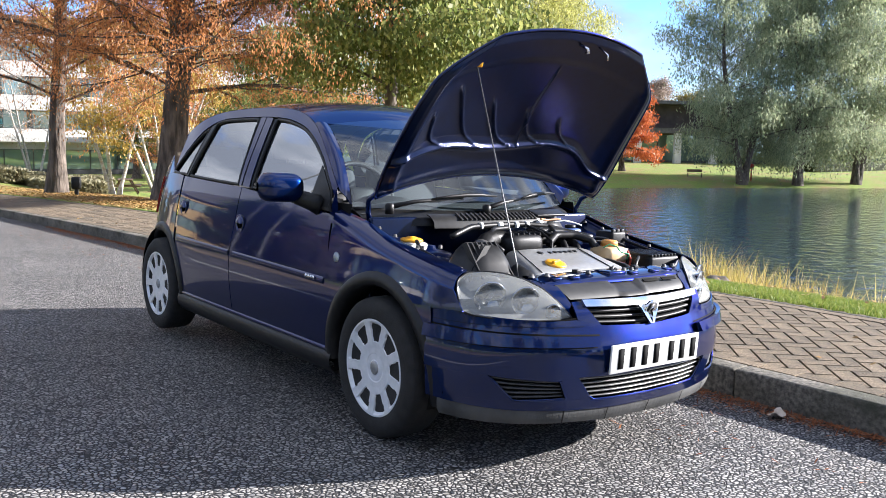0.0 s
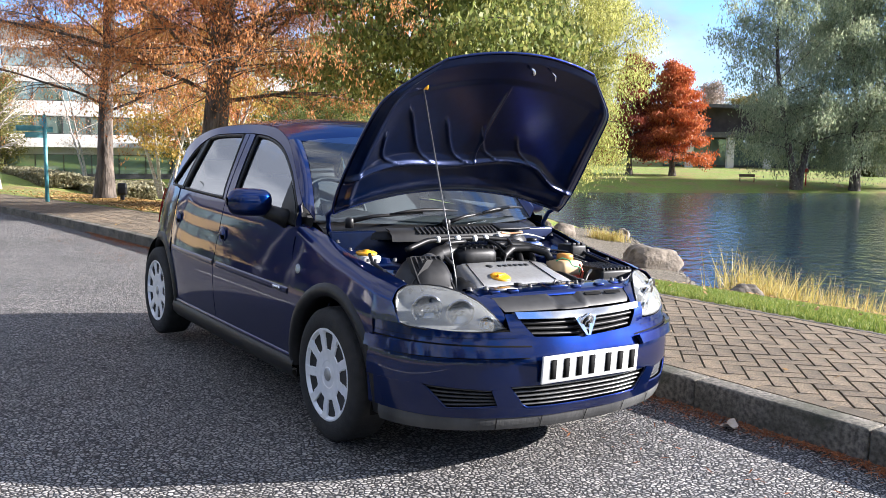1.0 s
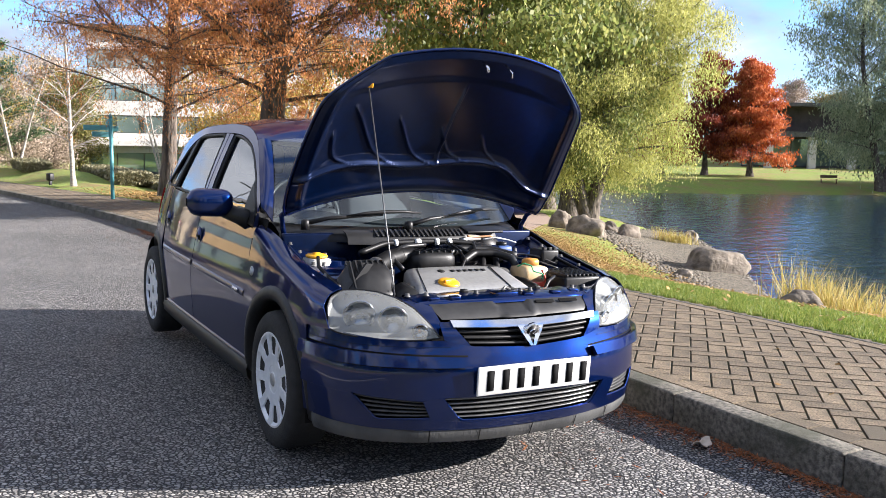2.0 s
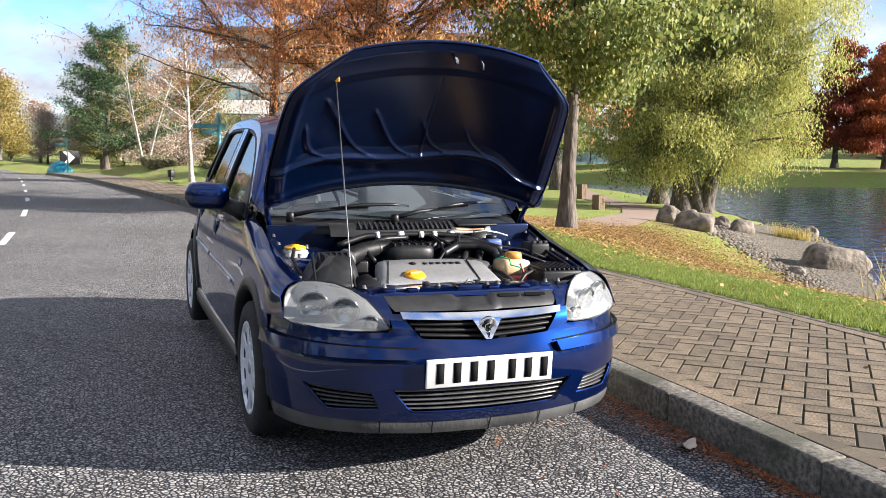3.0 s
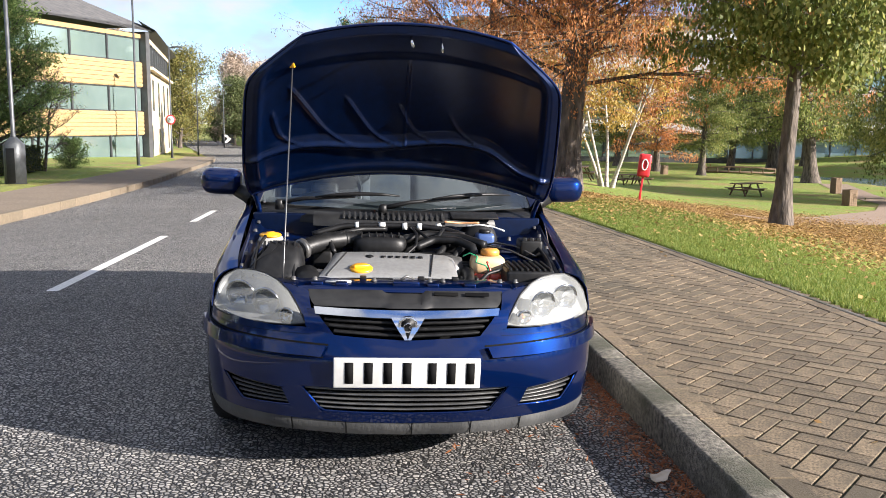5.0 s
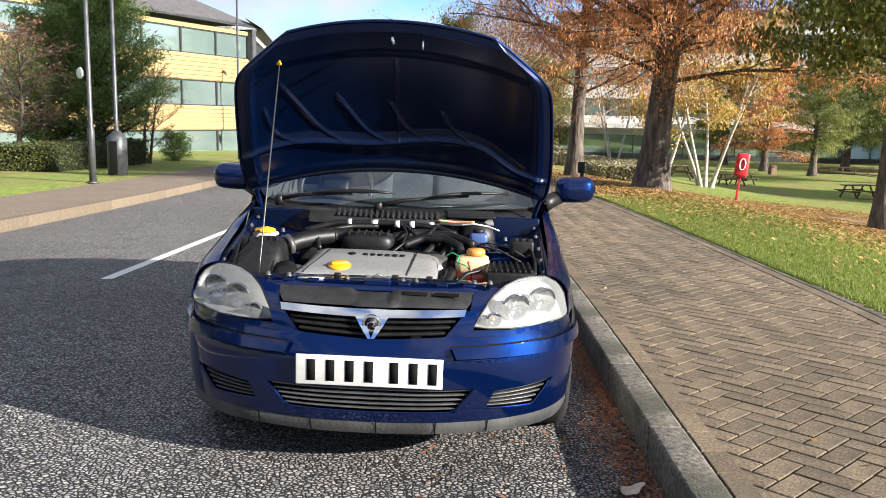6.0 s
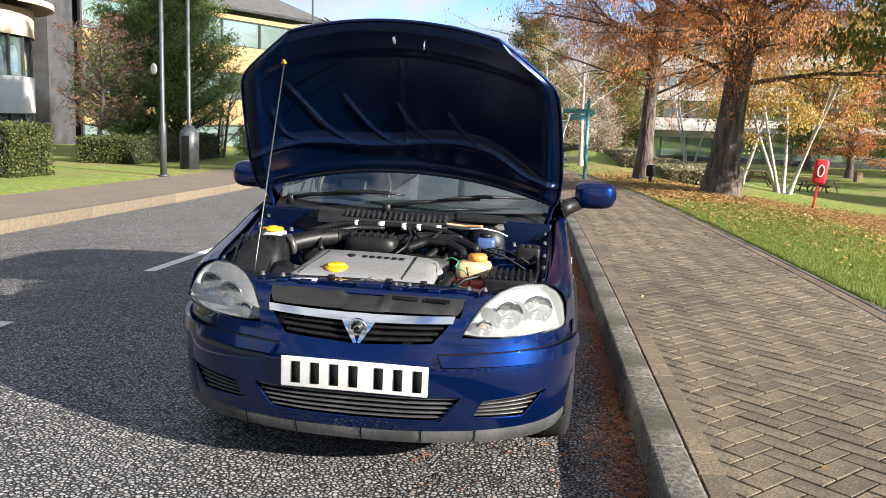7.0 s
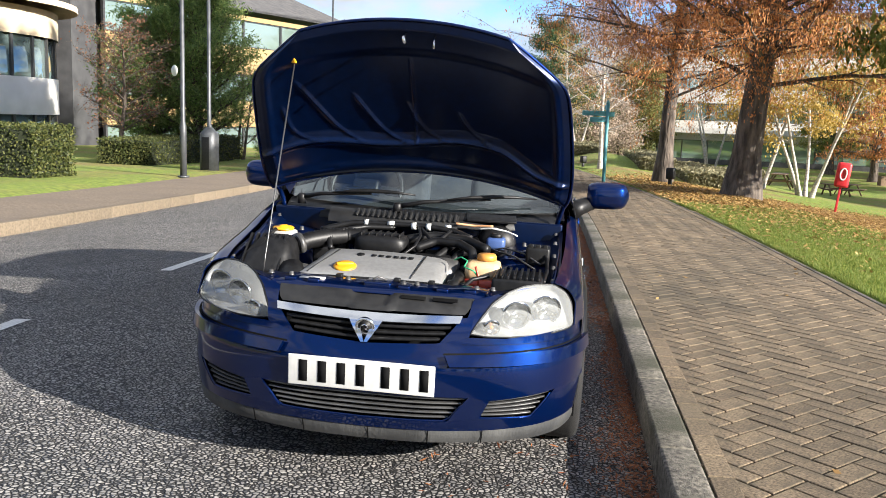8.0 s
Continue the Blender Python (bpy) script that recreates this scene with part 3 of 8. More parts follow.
SIDE = [(0.16, 0.70), (0.2, 0.735), (0.26, 0.757), (0.35, 0.768), (0.5, 0.776), (0.6, 0.772), (0.7, 0.757), (0.8, 0.738), (0.9, 0.713), (0.97, 0.692)]
TAPER = [(0.25, 0.925), (0.36, 0.952), (0.45, 0.978), (0.55, 0.988), (0.8, 0.996), (1.1, 1.0), (2.6, 1.0), (3.0, 0.988), (3.3, 0.962), (3.45, 0.93), (3.56, 0.875), (3.65, 0.78), (3.71, 0.68), (3.75, 0.56)]
ROOF_EDGE = [(1.15, 0.93), (1.30, 1.045), (1.5, 1.19), (1.66, 1.285), (1.85, 1.345), (2.1, 1.370), (2.4, 1.374), (2.8, 1.360), (3.05, 1.325), (3.2, 1.275), (3.35, 1.18), (3.5, 1.03), (3.56, 0.95)]
WIN_TOP = [(1.22, 0.925), (1.32, 1.01), (1.45, 1.115), (1.68, 1.237), (1.9, 1.292), (2.1, 1.310), (2.3, 1.314), (2.6, 1.312), (2.8, 1.300), (3.0, 1.245), (3.12, 1.16), (3.29, 0.99)]
BELT = [(1.22, 0.880), (1.6, 0.912), (2.1, 0.946), (2.6, 0.960), (3.0, 0.972), (3.4, 0.985)]


def side_x(y, z):
    return curve_at(SIDE, z) * curve_at(TAPER, y)


def side(y, z):
    """A point of the right-hand flank (the road side has x < 0)."""
    if z > 0.96:
        u = (z - 0.96) / 0.41
        return (-(0.695 * curve_at(TAPER, y) - 0.165 * u**1.15), y, z)
    return (-side_x(y, z), y, z)


def side_in(d):
    return lambda y, z: (side(y, z)[0] + d, y, z)


def both(name, bit, material, label="", d=0.0, parent=car):
    """The road-side part and its mirror image."""
    data = thick(bit, d) if d else bit
    a = part(name, data, material, parent, label)
    b = part(name, mirrored(data), material, parent, label)
    return a, b


FRONT_AXLE, REAR_AXLE, AXLE_Z = 0.785, 3.275, 0.29

# wings
shoulder = [(0.345, 0.672), (0.45, 0.695), (0.6, 0.722), (0.8, 0.757), (1.0, 0.80), (1.2, 0.845)]
shut = [(-0.640, 0.372, 0.730), (-0.652, 0.46, 0.748), (-0.664, 0.6, 0.770), (-0.674, 0.8, 0.805), (-0.676, 1.0, 0.862), (-0.680, 1.2, 0.900)]
arc_front = [(FRONT_AXLE - 0.362 * math.cos(radians(a)), AXLE_Z + 0.362 * math.sin(radians(a))) for a in np.linspace(57, 180, 18)]
wing_low = [(0.285, 0.598), (0.45, 0.592)] + arc_front + [(1.155, 0.275)]
low_pts, high_pts = along(wing_low, 34), along(shoulder, 34)
rows = [[side(*(p + (q - p) * j / 9)) for p, q in zip(low_pts, high_pts)] for j in range(10)]
top_line = [Vector(p) for p in along(shut, 34)]
for j in range(1, 5):
    u = j / 4
    rows.append([tuple(Vector(side(*q)).lerp(t, u) + Vector((-0.012, 0, 0.012)) * math.sin(math.pi * u)) for q, t in zip(high_pts, top_line)])
both("front_wing", grid(rows), M_paint, d=0.004)

# doors and rear quarter
gap = 0.004
F_FRONT = [(1.165, 0.275), (1.175, 0.45), (1.185, 0.67), (1.215, 0.78), (1.225, 0.878)]
F_BACK = [(2.165, 0.29), (2.185, 0.45), (2.195, 0.60), (2.185, 0.78), (2.20, 0.949)]


def door_skin(front, back, n=20, m=14):
    """Skin between a front and a back edge, each from the bottom up."""
    a, b = along(front, m), along(back, m)
    return grid([[side(*(p + (q - p) * i / (n - 1))) for i in range(n)] for p, q in zip(a, b)])


def shifted(line, d):
    return [(y + d, z) for y, z in line]


R_FRONT = shifted(F_BACK, gap * 2)
R_BACK = [(2.90, 0.29), (2.905, 0.36), (2.94, 0.45), (2.99, 0.52), (3.01, 0.70), (3.06, 0.974)]
front_doors = both("front_door", flipped(door_skin(F_FRONT, F_BACK)), M_paint, d=0.004)
rear_doors = both("rear_door", flipped(door_skin(R_FRONT, R_BACK)), M_paint, d=0.004)
arc_rear = [(REAR_AXLE - 0.362 * math.cos(radians(a)), AXLE_Z + 0.362 * math.sin(radians(a))) for a in np.linspace(44, 172, 20)]
q_low = [(3.018, 0.545)] + arc_rear + [(3.66, 0.29), (3.72, 0.31)]
q_high = [(3.068, 0.976), (3.3, 0.985), (3.48, 0.965), (3.58, 0.90), (3.66, 0.78)]
both("quarter_panel", ruled(side, q_low, q_high, 30, 10), M_paint, d=0.004)

# window frames: a strip above the panes, pillars between them, the screen pillar
def rail_low(y):
    return curve_at(WIN_TOP, y) + 0.012


ys_ = list(np.linspace(1.24, 3.27, 40))
rail = [[side(y, rail_low(y) + (curve_at(ROOF_EDGE, y) - rail_low(y)) * j / 4) for y in ys_] for j in range(5)]
both("roof_rail", grid(rail), M_paint, d=0.003)
both("rear_pillar", ruled(side, [(3.10, 0.976), (3.30, 0.986), (3.5, 0.965), (3.54, 0.95)], [(3.285, 1.005), (3.30, 1.01), (3.42, 1.10), (3.53, 0.985)], 14, 5), M_paint, d=0.003)


def pane(low, high, n=24, m=8):
    return ruled(side_in(0.010), low, high, n, m)


fy = list(np.linspace(1.27, 2.085, 22))
F_GLASS_LOW, F_GLASS_HIGH = [(y, curve_at(BELT, y) + 0.01) for y in fy], [(y, curve_at(WIN_TOP, y)) for y in fy]
ry = list(np.linspace(2.275, 2.995, 20))
R_GLASS_LOW = [(2.255 + (y - 2.275) * 0.985, curve_at(BELT, y) + 0.01) for y in ry]
R_GLASS_HIGH = [(2.30 + (y - 2.275) * 0.76, curve_at(WIN_TOP, 2.30 + (y - 2.275) * 0.76)) for y in ry]
QG_LOW = [(3.02, 0.985), (3.1, 0.988), (3.27, 0.99)]
QG_HIGH = [(2.92, 1.262), (3.0, 1.235), (3.10, 1.165), (3.275, 1.0)]
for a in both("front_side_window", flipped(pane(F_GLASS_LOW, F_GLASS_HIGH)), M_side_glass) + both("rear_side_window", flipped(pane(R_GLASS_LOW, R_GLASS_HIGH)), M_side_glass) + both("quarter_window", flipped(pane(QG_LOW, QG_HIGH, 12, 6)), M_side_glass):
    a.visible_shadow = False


def seal(low, high):
    """A rubber strip round a pane."""
    ring = list(low) + list(reversed(high))
    pts = [side_in(0.002)(y, z) for y, z in along(ring + [ring[0]], 70)]
    return tube(pts, 0.009, 5, False)


both("window_seal", seal(F_GLASS_LOW, F_GLASS_HIGH), M_black)
both("window_seal", seal(R_GLASS_LOW, R_GLASS_HIGH), M_black)
both("window_seal", seal(QG_LOW, QG_HIGH), M_black)
both("centre_pillar", ruled(side_in(0.004), [(2.085, 0.95), (2.26, 0.958)], [(2.085, 1.312), (2.30, 1.318)], 6, 8), M_black, d=0.003)
both("door_pillar", ruled(side_in(-0.003), [(2.108, 0.953), (2.19, 0.956)], [(2.125, 1.318), (2.20, 1.322)], 5, 8), M_paint, d=0.003)
both("door_pillar", ruled(side_in(-0.003), [(2.205, 0.957), (2.235, 0.958)], [(2.21, 1.322), (2.27, 1.322)], 5, 8), M_paint, d=0.003)
both("door_pillar", ruled(side_in(-0.002), [(2.99, 0.976), (3.01, 0.978)], [(2.845, 1.296), (2.905, 1.275)], 5, 8), M_black, d=0.003)
both("mirror_triangle", ruled(side_in(-0.001), [(1.235, 0.888), (1.45, 0.905)], [(1.30, 0.985), (1.43, 1.09)], 6, 6), M_black, d=0.004)

# roof, screen and its pillars, tailgate
def roof_pt(u, y):
    e = side(y, curve_at(ROOF_EDGE, y))
    return (u * e[0], y, e[2] + 0.052 * (1 - abs(u) ** 2.4) * float(smoothstep(1.4, 2.0, y)))


roof_ys = list(np.linspace(1.66, 3.30, 26))
part("roof", thick(grid([[roof_pt(u, y - 0.05 * (1 - u * u) * float(smoothstep(2.0, 1.66, y))) for u in np.linspace(-1, 1, 17)] for y in roof_ys]), 0.004), M_paint, car)


def screen_base(x):
    u = x / 0.665
    return (x, 0.955 + 0.235 * u * u, 0.905 + 0.010 * u * u)


def screen_top(x):
    u = x / 0.515
    return (x, 1.60 + 0.06 * u * u, 1.325 - 0.040 * u * u)


screen_rows = []
for j in range(12):
    v = j / 11
    screen_rows.append([tuple(Vector(screen_base(0.645 * u)).lerp(Vector(screen_top(0.50 * u)), v) + Vector((0, -0.03, 0.03)) * math.sin(math.pi * v)) for u in np.linspace(-1, 1, 19)])
ws = part("windscreen", grid(screen_rows), M_glass, car)
ws.visible_shadow = False
pillar_rows = []
edge_y = np.linspace(1.215, 1.66, 14)
for v, y in zip(np.linspace(0, 1, 14), edge_y):
    inner = Vector(screen_base(-0.65)).lerp(Vector(screen_top(-0.505)), v) + Vector((0, -0.03, 0.03)) * math.sin(math.pi * v)
    outer = Vector(side(y, max(curve_at(ROOF_EDGE, y), 0.93)))
    mid = inner.lerp(outer, 0.5) + Vector((-0.008, -0.012, 0.010))
    pillar_rows.append([tuple(inner), tuple(inner.lerp(mid, 0.5)), tuple(mid), tuple(mid.lerp(outer, 0.5)), tuple(outer)])
both("screen_pillar", grid(pillar_rows), M_paint, d=0.004)
front_fill = [[side(1.19 + 0.03 * i, 0.84 + (0.905 + 0.045 * i - 0.84) * j / 4) for i in range(3)] for j in range(5)]
both("pillar_foot", grid(front_fill), M_paint)
tail_rows = []
TAIL = [(3.28, 1.318, 0.545), (3.38, 1.20, 0.58), (3.48, 1.05, 0.60), (3.56, 0.95, 0.59), (3.64, 0.80, 0.52), (3.70, 0.66, 0.48), (3.76, 0.52, 0.46), (3.78, 0.40, 0.46), (3.75, 0.28, 0.46)]
for y, z, hw in TAIL:
    tail_rows.append([(hw * u, y - 0.09 * abs(u) ** 3, z - (0.03 * u * u if z > 1.0 else 0)) for u in np.linspace(-1, 1, 13)])
part("tailgate", grid(tail_rows), M_paint, car)
part("rear_screen", grid([[(0.47 * u, y + 0.012 - 0.06 * abs(u) ** 3, z + 0.006) for u in np.linspace(-1, 1, 9)] for y, z in [(3.33, 1.265), (3.40, 1.175), (3.52, 1.0)]]), M_dark, car, "tinted rear screen")
both("tail_lamp", ruled(side_in(-0.006), [(3.54, 0.72), (3.66, 0.70)], [(3.47, 0.955), (3.56, 0.93)], 6, 8), mat("red lamp lens", (0.25, 0.01, 0.01), (0.35, 0.02, 0.015), rough=0.1, coat=1.0), d=0.01)

# sills, arch trims, rubbing strips
sill_rows = [[(-(side_x(y, 0.27) + o), y, z) for y in np.linspace(1.13, 2.94, 20)] for z, o in ((0.285, 0.002), (0.277, 0.012), (0.255, 0.020), (0.215, 0.014), (0.185, -0.012), (0.175, -0.08))]
both("sill", grid(sill_rows), M_black)
both("sill_step", grid([[(-(side_x(y, 0.29) + o), y, z) for y in np.linspace(1.15, 2.9, 16)] for z, o in ((0.300, 0.001), (0.292, 0.010), (0.284, 0.006))]), M_paint)


def arch_trim(cy, a0, a1):
    rows = []
    for a in np.linspace(a0, a1, 26):
        c, s = -math.cos(radians(a)), math.sin(radians(a))
        ring = []
        for r, o in ((0.395, 0.001), (0.388, 0.010), (0.362, 0.015), (0.338, 0.008), (0.333, -0.03), (0.345, -0.12)):
            y, z = cy + r * c, AXLE_Z + r * s
            ring.append((-(side_x(y, max(z, 0.2)) + o), y, z))
        rows.append(ring)
    return grid(rows)


both("arch_trim", flipped(arch_trim(FRONT_AXLE, -12, 186)), M_black, "thin black plastic wheel arch trim")
both("arch_trim", flipped(arch_trim(REAR_AXLE, -8, 186)), M_black)
for y0, y1 in ((1.20, 2.15), (2.21, 2.96)):
    both("rubbing_strip", grid([[(-(side_x(y, z) + o), y, z + 0.022 * (y - 1.2) / 1.75) for y in np.linspace(y0, y1, 14)] for z, o in ((0.606, 0.0), (0.602, 0.005), (0.590, 0.006), (0.578, 0.004), (0.575, 0.0))]), M_paint)
for k in range(4):
    both("badge_bar", box(-side_x(1.3, 0.6) - 0.0135, -side_x(1.3, 0.6) - 0.009, 1.265 + k * 0.022, 1.281 + k * 0.022, 0.586, 0.604), M_chrome)


def handle(y, z):
    """Round recess with a pull across it."""
    x = side(y, z)[0]
    cup = lathe([(0.0001, -0.003), (0.030, -0.0035), (0.039, -0.006), (0.044, -0.009), (0.048, -0.007), (0.050, 0.0)], 24, "x")
    rows_ = []
    for a in np.linspace(math.pi * 0.02, math.pi * 0.98, 13):
        rows_.append([(-0.007 - 0.011 * math.sin(math.pi * 0.5 * (1 - k / 5)) * math.sin(a) ** 0.5, 0.038 * math.cos(a) * (1 - 0.0 * k), 0.004 + 0.036 * math.sin(a) * (k / 5)) for k in range(6)])
    return moved(cup, pose(x, y, z)), moved(grid(rows_), pose(x, y, z))


for y, z, doors in ((2.115, 0.763, front_doors), (2.93, 0.79, rear_doors)):
    cup, pull = handle(y, z)
    for k, door in enumerate(doors):
        part("handle_cup", mirrored(cup) if k else cup, M_paint, door)
        part("door_handle", mirrored(pull) if k else pull, M_paint, door)
        # a raised near-black disc gives the cup its shaded lower half
        dim = moved(lathe([(0.0001, -0.0045), (0.036, -0.0045)], 20, "x"), pose(side(y, z)[0], y, z))
        part("handle_shade", mirrored(dim) if k else dim, M_dark, door)
rep = moved(lathe([(0.0001, -0.006), (0.018, -0.005), (0.024, 0.0), (0.027, 0.003)], 20, "x"), pose(-side_x(1.115, 0.70) - 0.006, 1.115, 0.70))
both("side_repeater", rep, M_clear, "round clear side repeater")
both("repeater_bowl", moved(lathe([(0.0001, -0.002), (0.021, -0.0015), (0.024, 0.003)], 16, "x"), pose(-side_x(1.115, 0.70) - 0.0055, 1.115, 0.70)), M_hubcap)

# body side behind the bumper's end, up to the arch
end_low = [(0.43, 0.245), (0.43, 0.35), (0.43, 0.45), (0.43, 0.55), (0.44, 0.60)]
end_high = [(FRONT_AXLE - 0.362 * math.cos(radians(a)), AXLE_Z + 0.362 * math.sin(radians(a))) for a in (-7, 8, 26, 44, 58)]
both("bumper_side", ruled(side_in(-0.002), end_low, end_high, 16, 5), M_paint)
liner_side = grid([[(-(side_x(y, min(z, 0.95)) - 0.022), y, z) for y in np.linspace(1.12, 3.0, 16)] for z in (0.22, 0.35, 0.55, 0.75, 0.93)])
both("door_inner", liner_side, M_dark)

# under-tray, wheel housings and cabin floor, coloured near black for the shade there
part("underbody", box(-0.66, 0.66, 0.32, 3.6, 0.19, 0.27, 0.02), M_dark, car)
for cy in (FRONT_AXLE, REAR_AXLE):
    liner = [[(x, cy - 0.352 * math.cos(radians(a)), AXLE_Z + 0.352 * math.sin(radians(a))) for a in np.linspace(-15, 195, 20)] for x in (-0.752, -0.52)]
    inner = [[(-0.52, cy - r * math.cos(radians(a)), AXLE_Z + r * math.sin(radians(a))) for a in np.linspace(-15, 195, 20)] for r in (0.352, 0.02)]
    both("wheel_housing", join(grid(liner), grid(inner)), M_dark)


# wheels
def build_wheel(parent, label=""):
    w = part("wheel", lathe([(0.0001, -0.02), (0.16, -0.022), (0.175, -0.02), (0.165, 0.055), (0.0001, 0.06)], 28, "x"), M_dark, parent, label)
    tyre = [(0.188, 0.076), (0.198, 0.086), (0.215, 0.093), (0.245, 0.094), (0.270, 0.086), (0.283, 0.074), (0.288, 0.05), (0.2885, 0.0), (0.288, -0.05), (0.283, -0.074), (0.265, -0.088), (0.20, -0.09), (0.178, -0.075)]
    part("tyre", lathe([(r, -h) for r, h in tyre], 56, "x"), M_tyre, w)
    n, rows = 180, []
    prof = [(0.0, -0.079), (0.026, -0.079), (0.030, -0.077), (0.052, -0.076), (0.056, -0.0775), (0.075, -0.078), (0.092, -0.080), (0.098, -0.081), (0.104, -0.081), (0.110, -0.0815), (0.125, -0.082), (0.140, -0.083), (0.154, -0.084), (0.160, -0.085), (0.166, -0.086), (0.176, -0.088), (0.183, -0.088), (0.187, -0.080), (0.187, -0.05)]
    for k in range(n + 1):
        a = 2 * math.pi * k / n
        off = abs((math.degrees(a) + 20) % 40 - 20)
        line = []
        for r, h in prof:
            half = 9.0 + 3.0 * (r - 0.10) / 0.06
            cut = float(smoothstep(0.097, 0.106, r) * smoothstep(0.168, 0.160, r) * smoothstep(half + 1.2, half - 1.2, off))
            slope = 0.012 + 0.05 * float(smoothstep(0.10, 0.155, r))
            line.append((h + slope * cut, 1.085 * r * math.cos(a), 1.085 * r * math.sin(a)))
        rows.append(line)
    bit = grid(rows)
    me = mesh_of("hubcap", bit[0], bit[1], [M_hubcap, M_dark], smooth=False)
    for p_ in me.polygons:
        p_.material_index = 1 if p_.center.x > -0.046 and 0.135 < math.hypot(p_.center.y, p_.center.z) < 0.185 else 0
    part("hubcap", me, None, w, "silver nine-spoke plastic wheel trim")
    part("wheel_badge", lathe([(0.0001, -0.0835), (0.024, -0.083), (0.029, -0.080), (0.030, -0.076)], 20, "x"), M_silver, w)
    return w


for cy in (FRONT_AXLE, REAR_AXLE):
    for sgn in (-1, 1):
        w = build_wheel(car)
        w.matrix_basis = pose(sgn * 0.690, cy, AXLE_Z, 17 * cy, 0, 0 if sgn < 0 else 180)

# ------------------------------------------------ nose
PLAN = [(0.0, 0.0, 0.0), (0.25, 0.2, 0.006), (0.45, 0.37, 0.040), (0.6, 0.5, 0.085), (0.75, 0.62, 0.160), (0.87, 0.70, 0.255), (0.95, 0.745, 0.36), (1.0, 0.765, 0.45)]
PX, PY = [(s, x) for s, x, _ in PLAN], [(s, y) for s, _, y in PLAN]
INSET = [(0.165, 0.06), (0.2, 0.045), (0.24, 0.030), (0.30, 0.012), (0.38, 0.0), (0.46, 0.003), (0.50, 0.016), (0.55, 0.036), (0.60, 0.052), (0.64, 0.078), (0.7, 0.12)]


def nose(s, z, out=0.0):
    """A point of the bumper: s runs from the middle (0) round to the wheel arch (1 or -1)."""
    a = abs(s)
    x, y = curve_at(PX, a), curve_at(PY, a)
    e = 0.01
    tx, ty = curve_at(PX, min(a + e, 1)) - curve_at(PX, max(a - e, 0)), curve_at(PY, min(a + e, 1)) - curve_at(PY, max(a - e, 0))
    if a < e:
        tx, ty = 1.0, 0.0
    ln = math.hypot(tx, ty)
    d = -curve_at(INSET, z) * (1 - 0.55 * a) + out
    x, y = x + d * ty / ln, y - d * tx / ln
    return (math.copysign(x, s) if s else 0.0, y, z)


def nose_out(o):
    return lambda s, z: nose(s, z, o)


def s_at(x):
    lo, hi = 0.0, 1.0
    for _ in range(30):
        mid = (lo + hi) / 2
        if curve_at(PX, mid) < x:
            lo = mid
        else:
            hi = mid
    return lo


def sz(pts):
    return [(s_at(x), z) for x, z in pts]


LIP_TOP = [(0, 0.232), (0.305, 0.238), (0.41, 0.241), (0.60, 0.25), (0.75, 0.262)]
G_BL, G_TL, G_TR, G_BR = (0.305, 0.275), (0.372, 0.367), (0.0, 0.367), (0.0, 0.268)
F_IB, F_IT, F_OT, F_OB = (0.415, 0.288), (0.445, 0.356), (0.665, 0.378), (0.595, 0.285)
halves = [
    ruled(nose, sz([(0, 0.232), (0.305, 0.238)]), sz([G_BR, G_BL]), 14, 5),
    ruled(nose, sz(LIP_TOP[1:]), sz([G_BL, F_IB, F_OB, (0.745, 0.285)]), 24, 5),
    ruled(nose, sz([G_BL, F_IB]), sz([G_TL, F_IT]), 8, 8),
    ruled(nose, sz([F_OB, (0.745, 0.285)]), sz([F_OT, (0.755, 0.378)]), 10, 8),
    ruled(nose, sz([G_TR, G_TL, F_IT, F_OT, (0.7649, 0.378)]), sz([(0, 0.47), (0.372, 0.47), (0.445, 0.47), (0.665, 0.47), (0.7649, 0.47)]), 36, 8),
    ruled(nose, sz([(0, 0.47), (0.28, 0.47), (0.372, 0.47), (0.5, 0.47), (0.7649, 0.47)]), sz([(0, 0.532), (0.265, 0.548), (0.368, 0.572), (0.5, 0.57), (0.7649, 0.598)]), 36, 8),
    ruled(nose, sz([(0.265, 0.548), (0.368, 0.572)]), sz([(0.345, 0.634), (0.385, 0.634)]), 8, 8),
]
bump_bit = join(*halves)
bumper = part("bumper", thick(join(flipped(bump_bit), mirrored(flipped(bump_bit))), 0.006), M_paint, car)
for sgn in (1, -1):
    be = ruled(nose, [(0.955, 0.26), (1.0, 0.26)], [(0.955, 0.39), (1.0, 0.39)], 4, 4)
    part("bumper_end", mirrored(be) if sgn < 0 else be, M_paint, bumper)
for sgn in (1, -1):
    st = thick(flipped(ruled(nose_out(0.015), sz([(0.30, 0.476), (0.7649, 0.490)]), sz([(0.285, 0.512), (0.7649, 0.535)]), 26, 4)), 0.016)
    part("bumper_strip", mirrored(st) if sgn < 0 else st, M_paint, bumper)
    # dark bands laid on the bumper draw the shadow lines along the strip
    gr = ruled(nose_out(0.0085), sz([(0.295, 0.471), (0.7649, 0.485)]), sz([(0.295, 0.477), (0.7649, 0.4915)]), 26, 2)
    part("strip_shade", mirrored(gr) if sgn < 0 else gr, M_dark, bumper)
    gr = ruled(nose_out(0.0085), sz([(0.282, 0.513), (0.7649, 0.536)]), sz([(0.282, 0.519), (0.7649, 0.542)]), 26, 2)
    part("strip_shade", mirrored(gr) if sgn < 0 else gr, M_dark, bumper)
    # the crease is only a thin darker blue line, its shade as colour
    sh_ = ruled(nose_out(0.0085), sz([(0.345, 0.548), (0.7649, 0.556)]), sz([(0.345, 0.5505), (0.7649, 0.5585)]), 26, 2)
    part("crease_shade", mirrored(sh_) if sgn < 0 else sh_, M_paint_shaded, bumper)
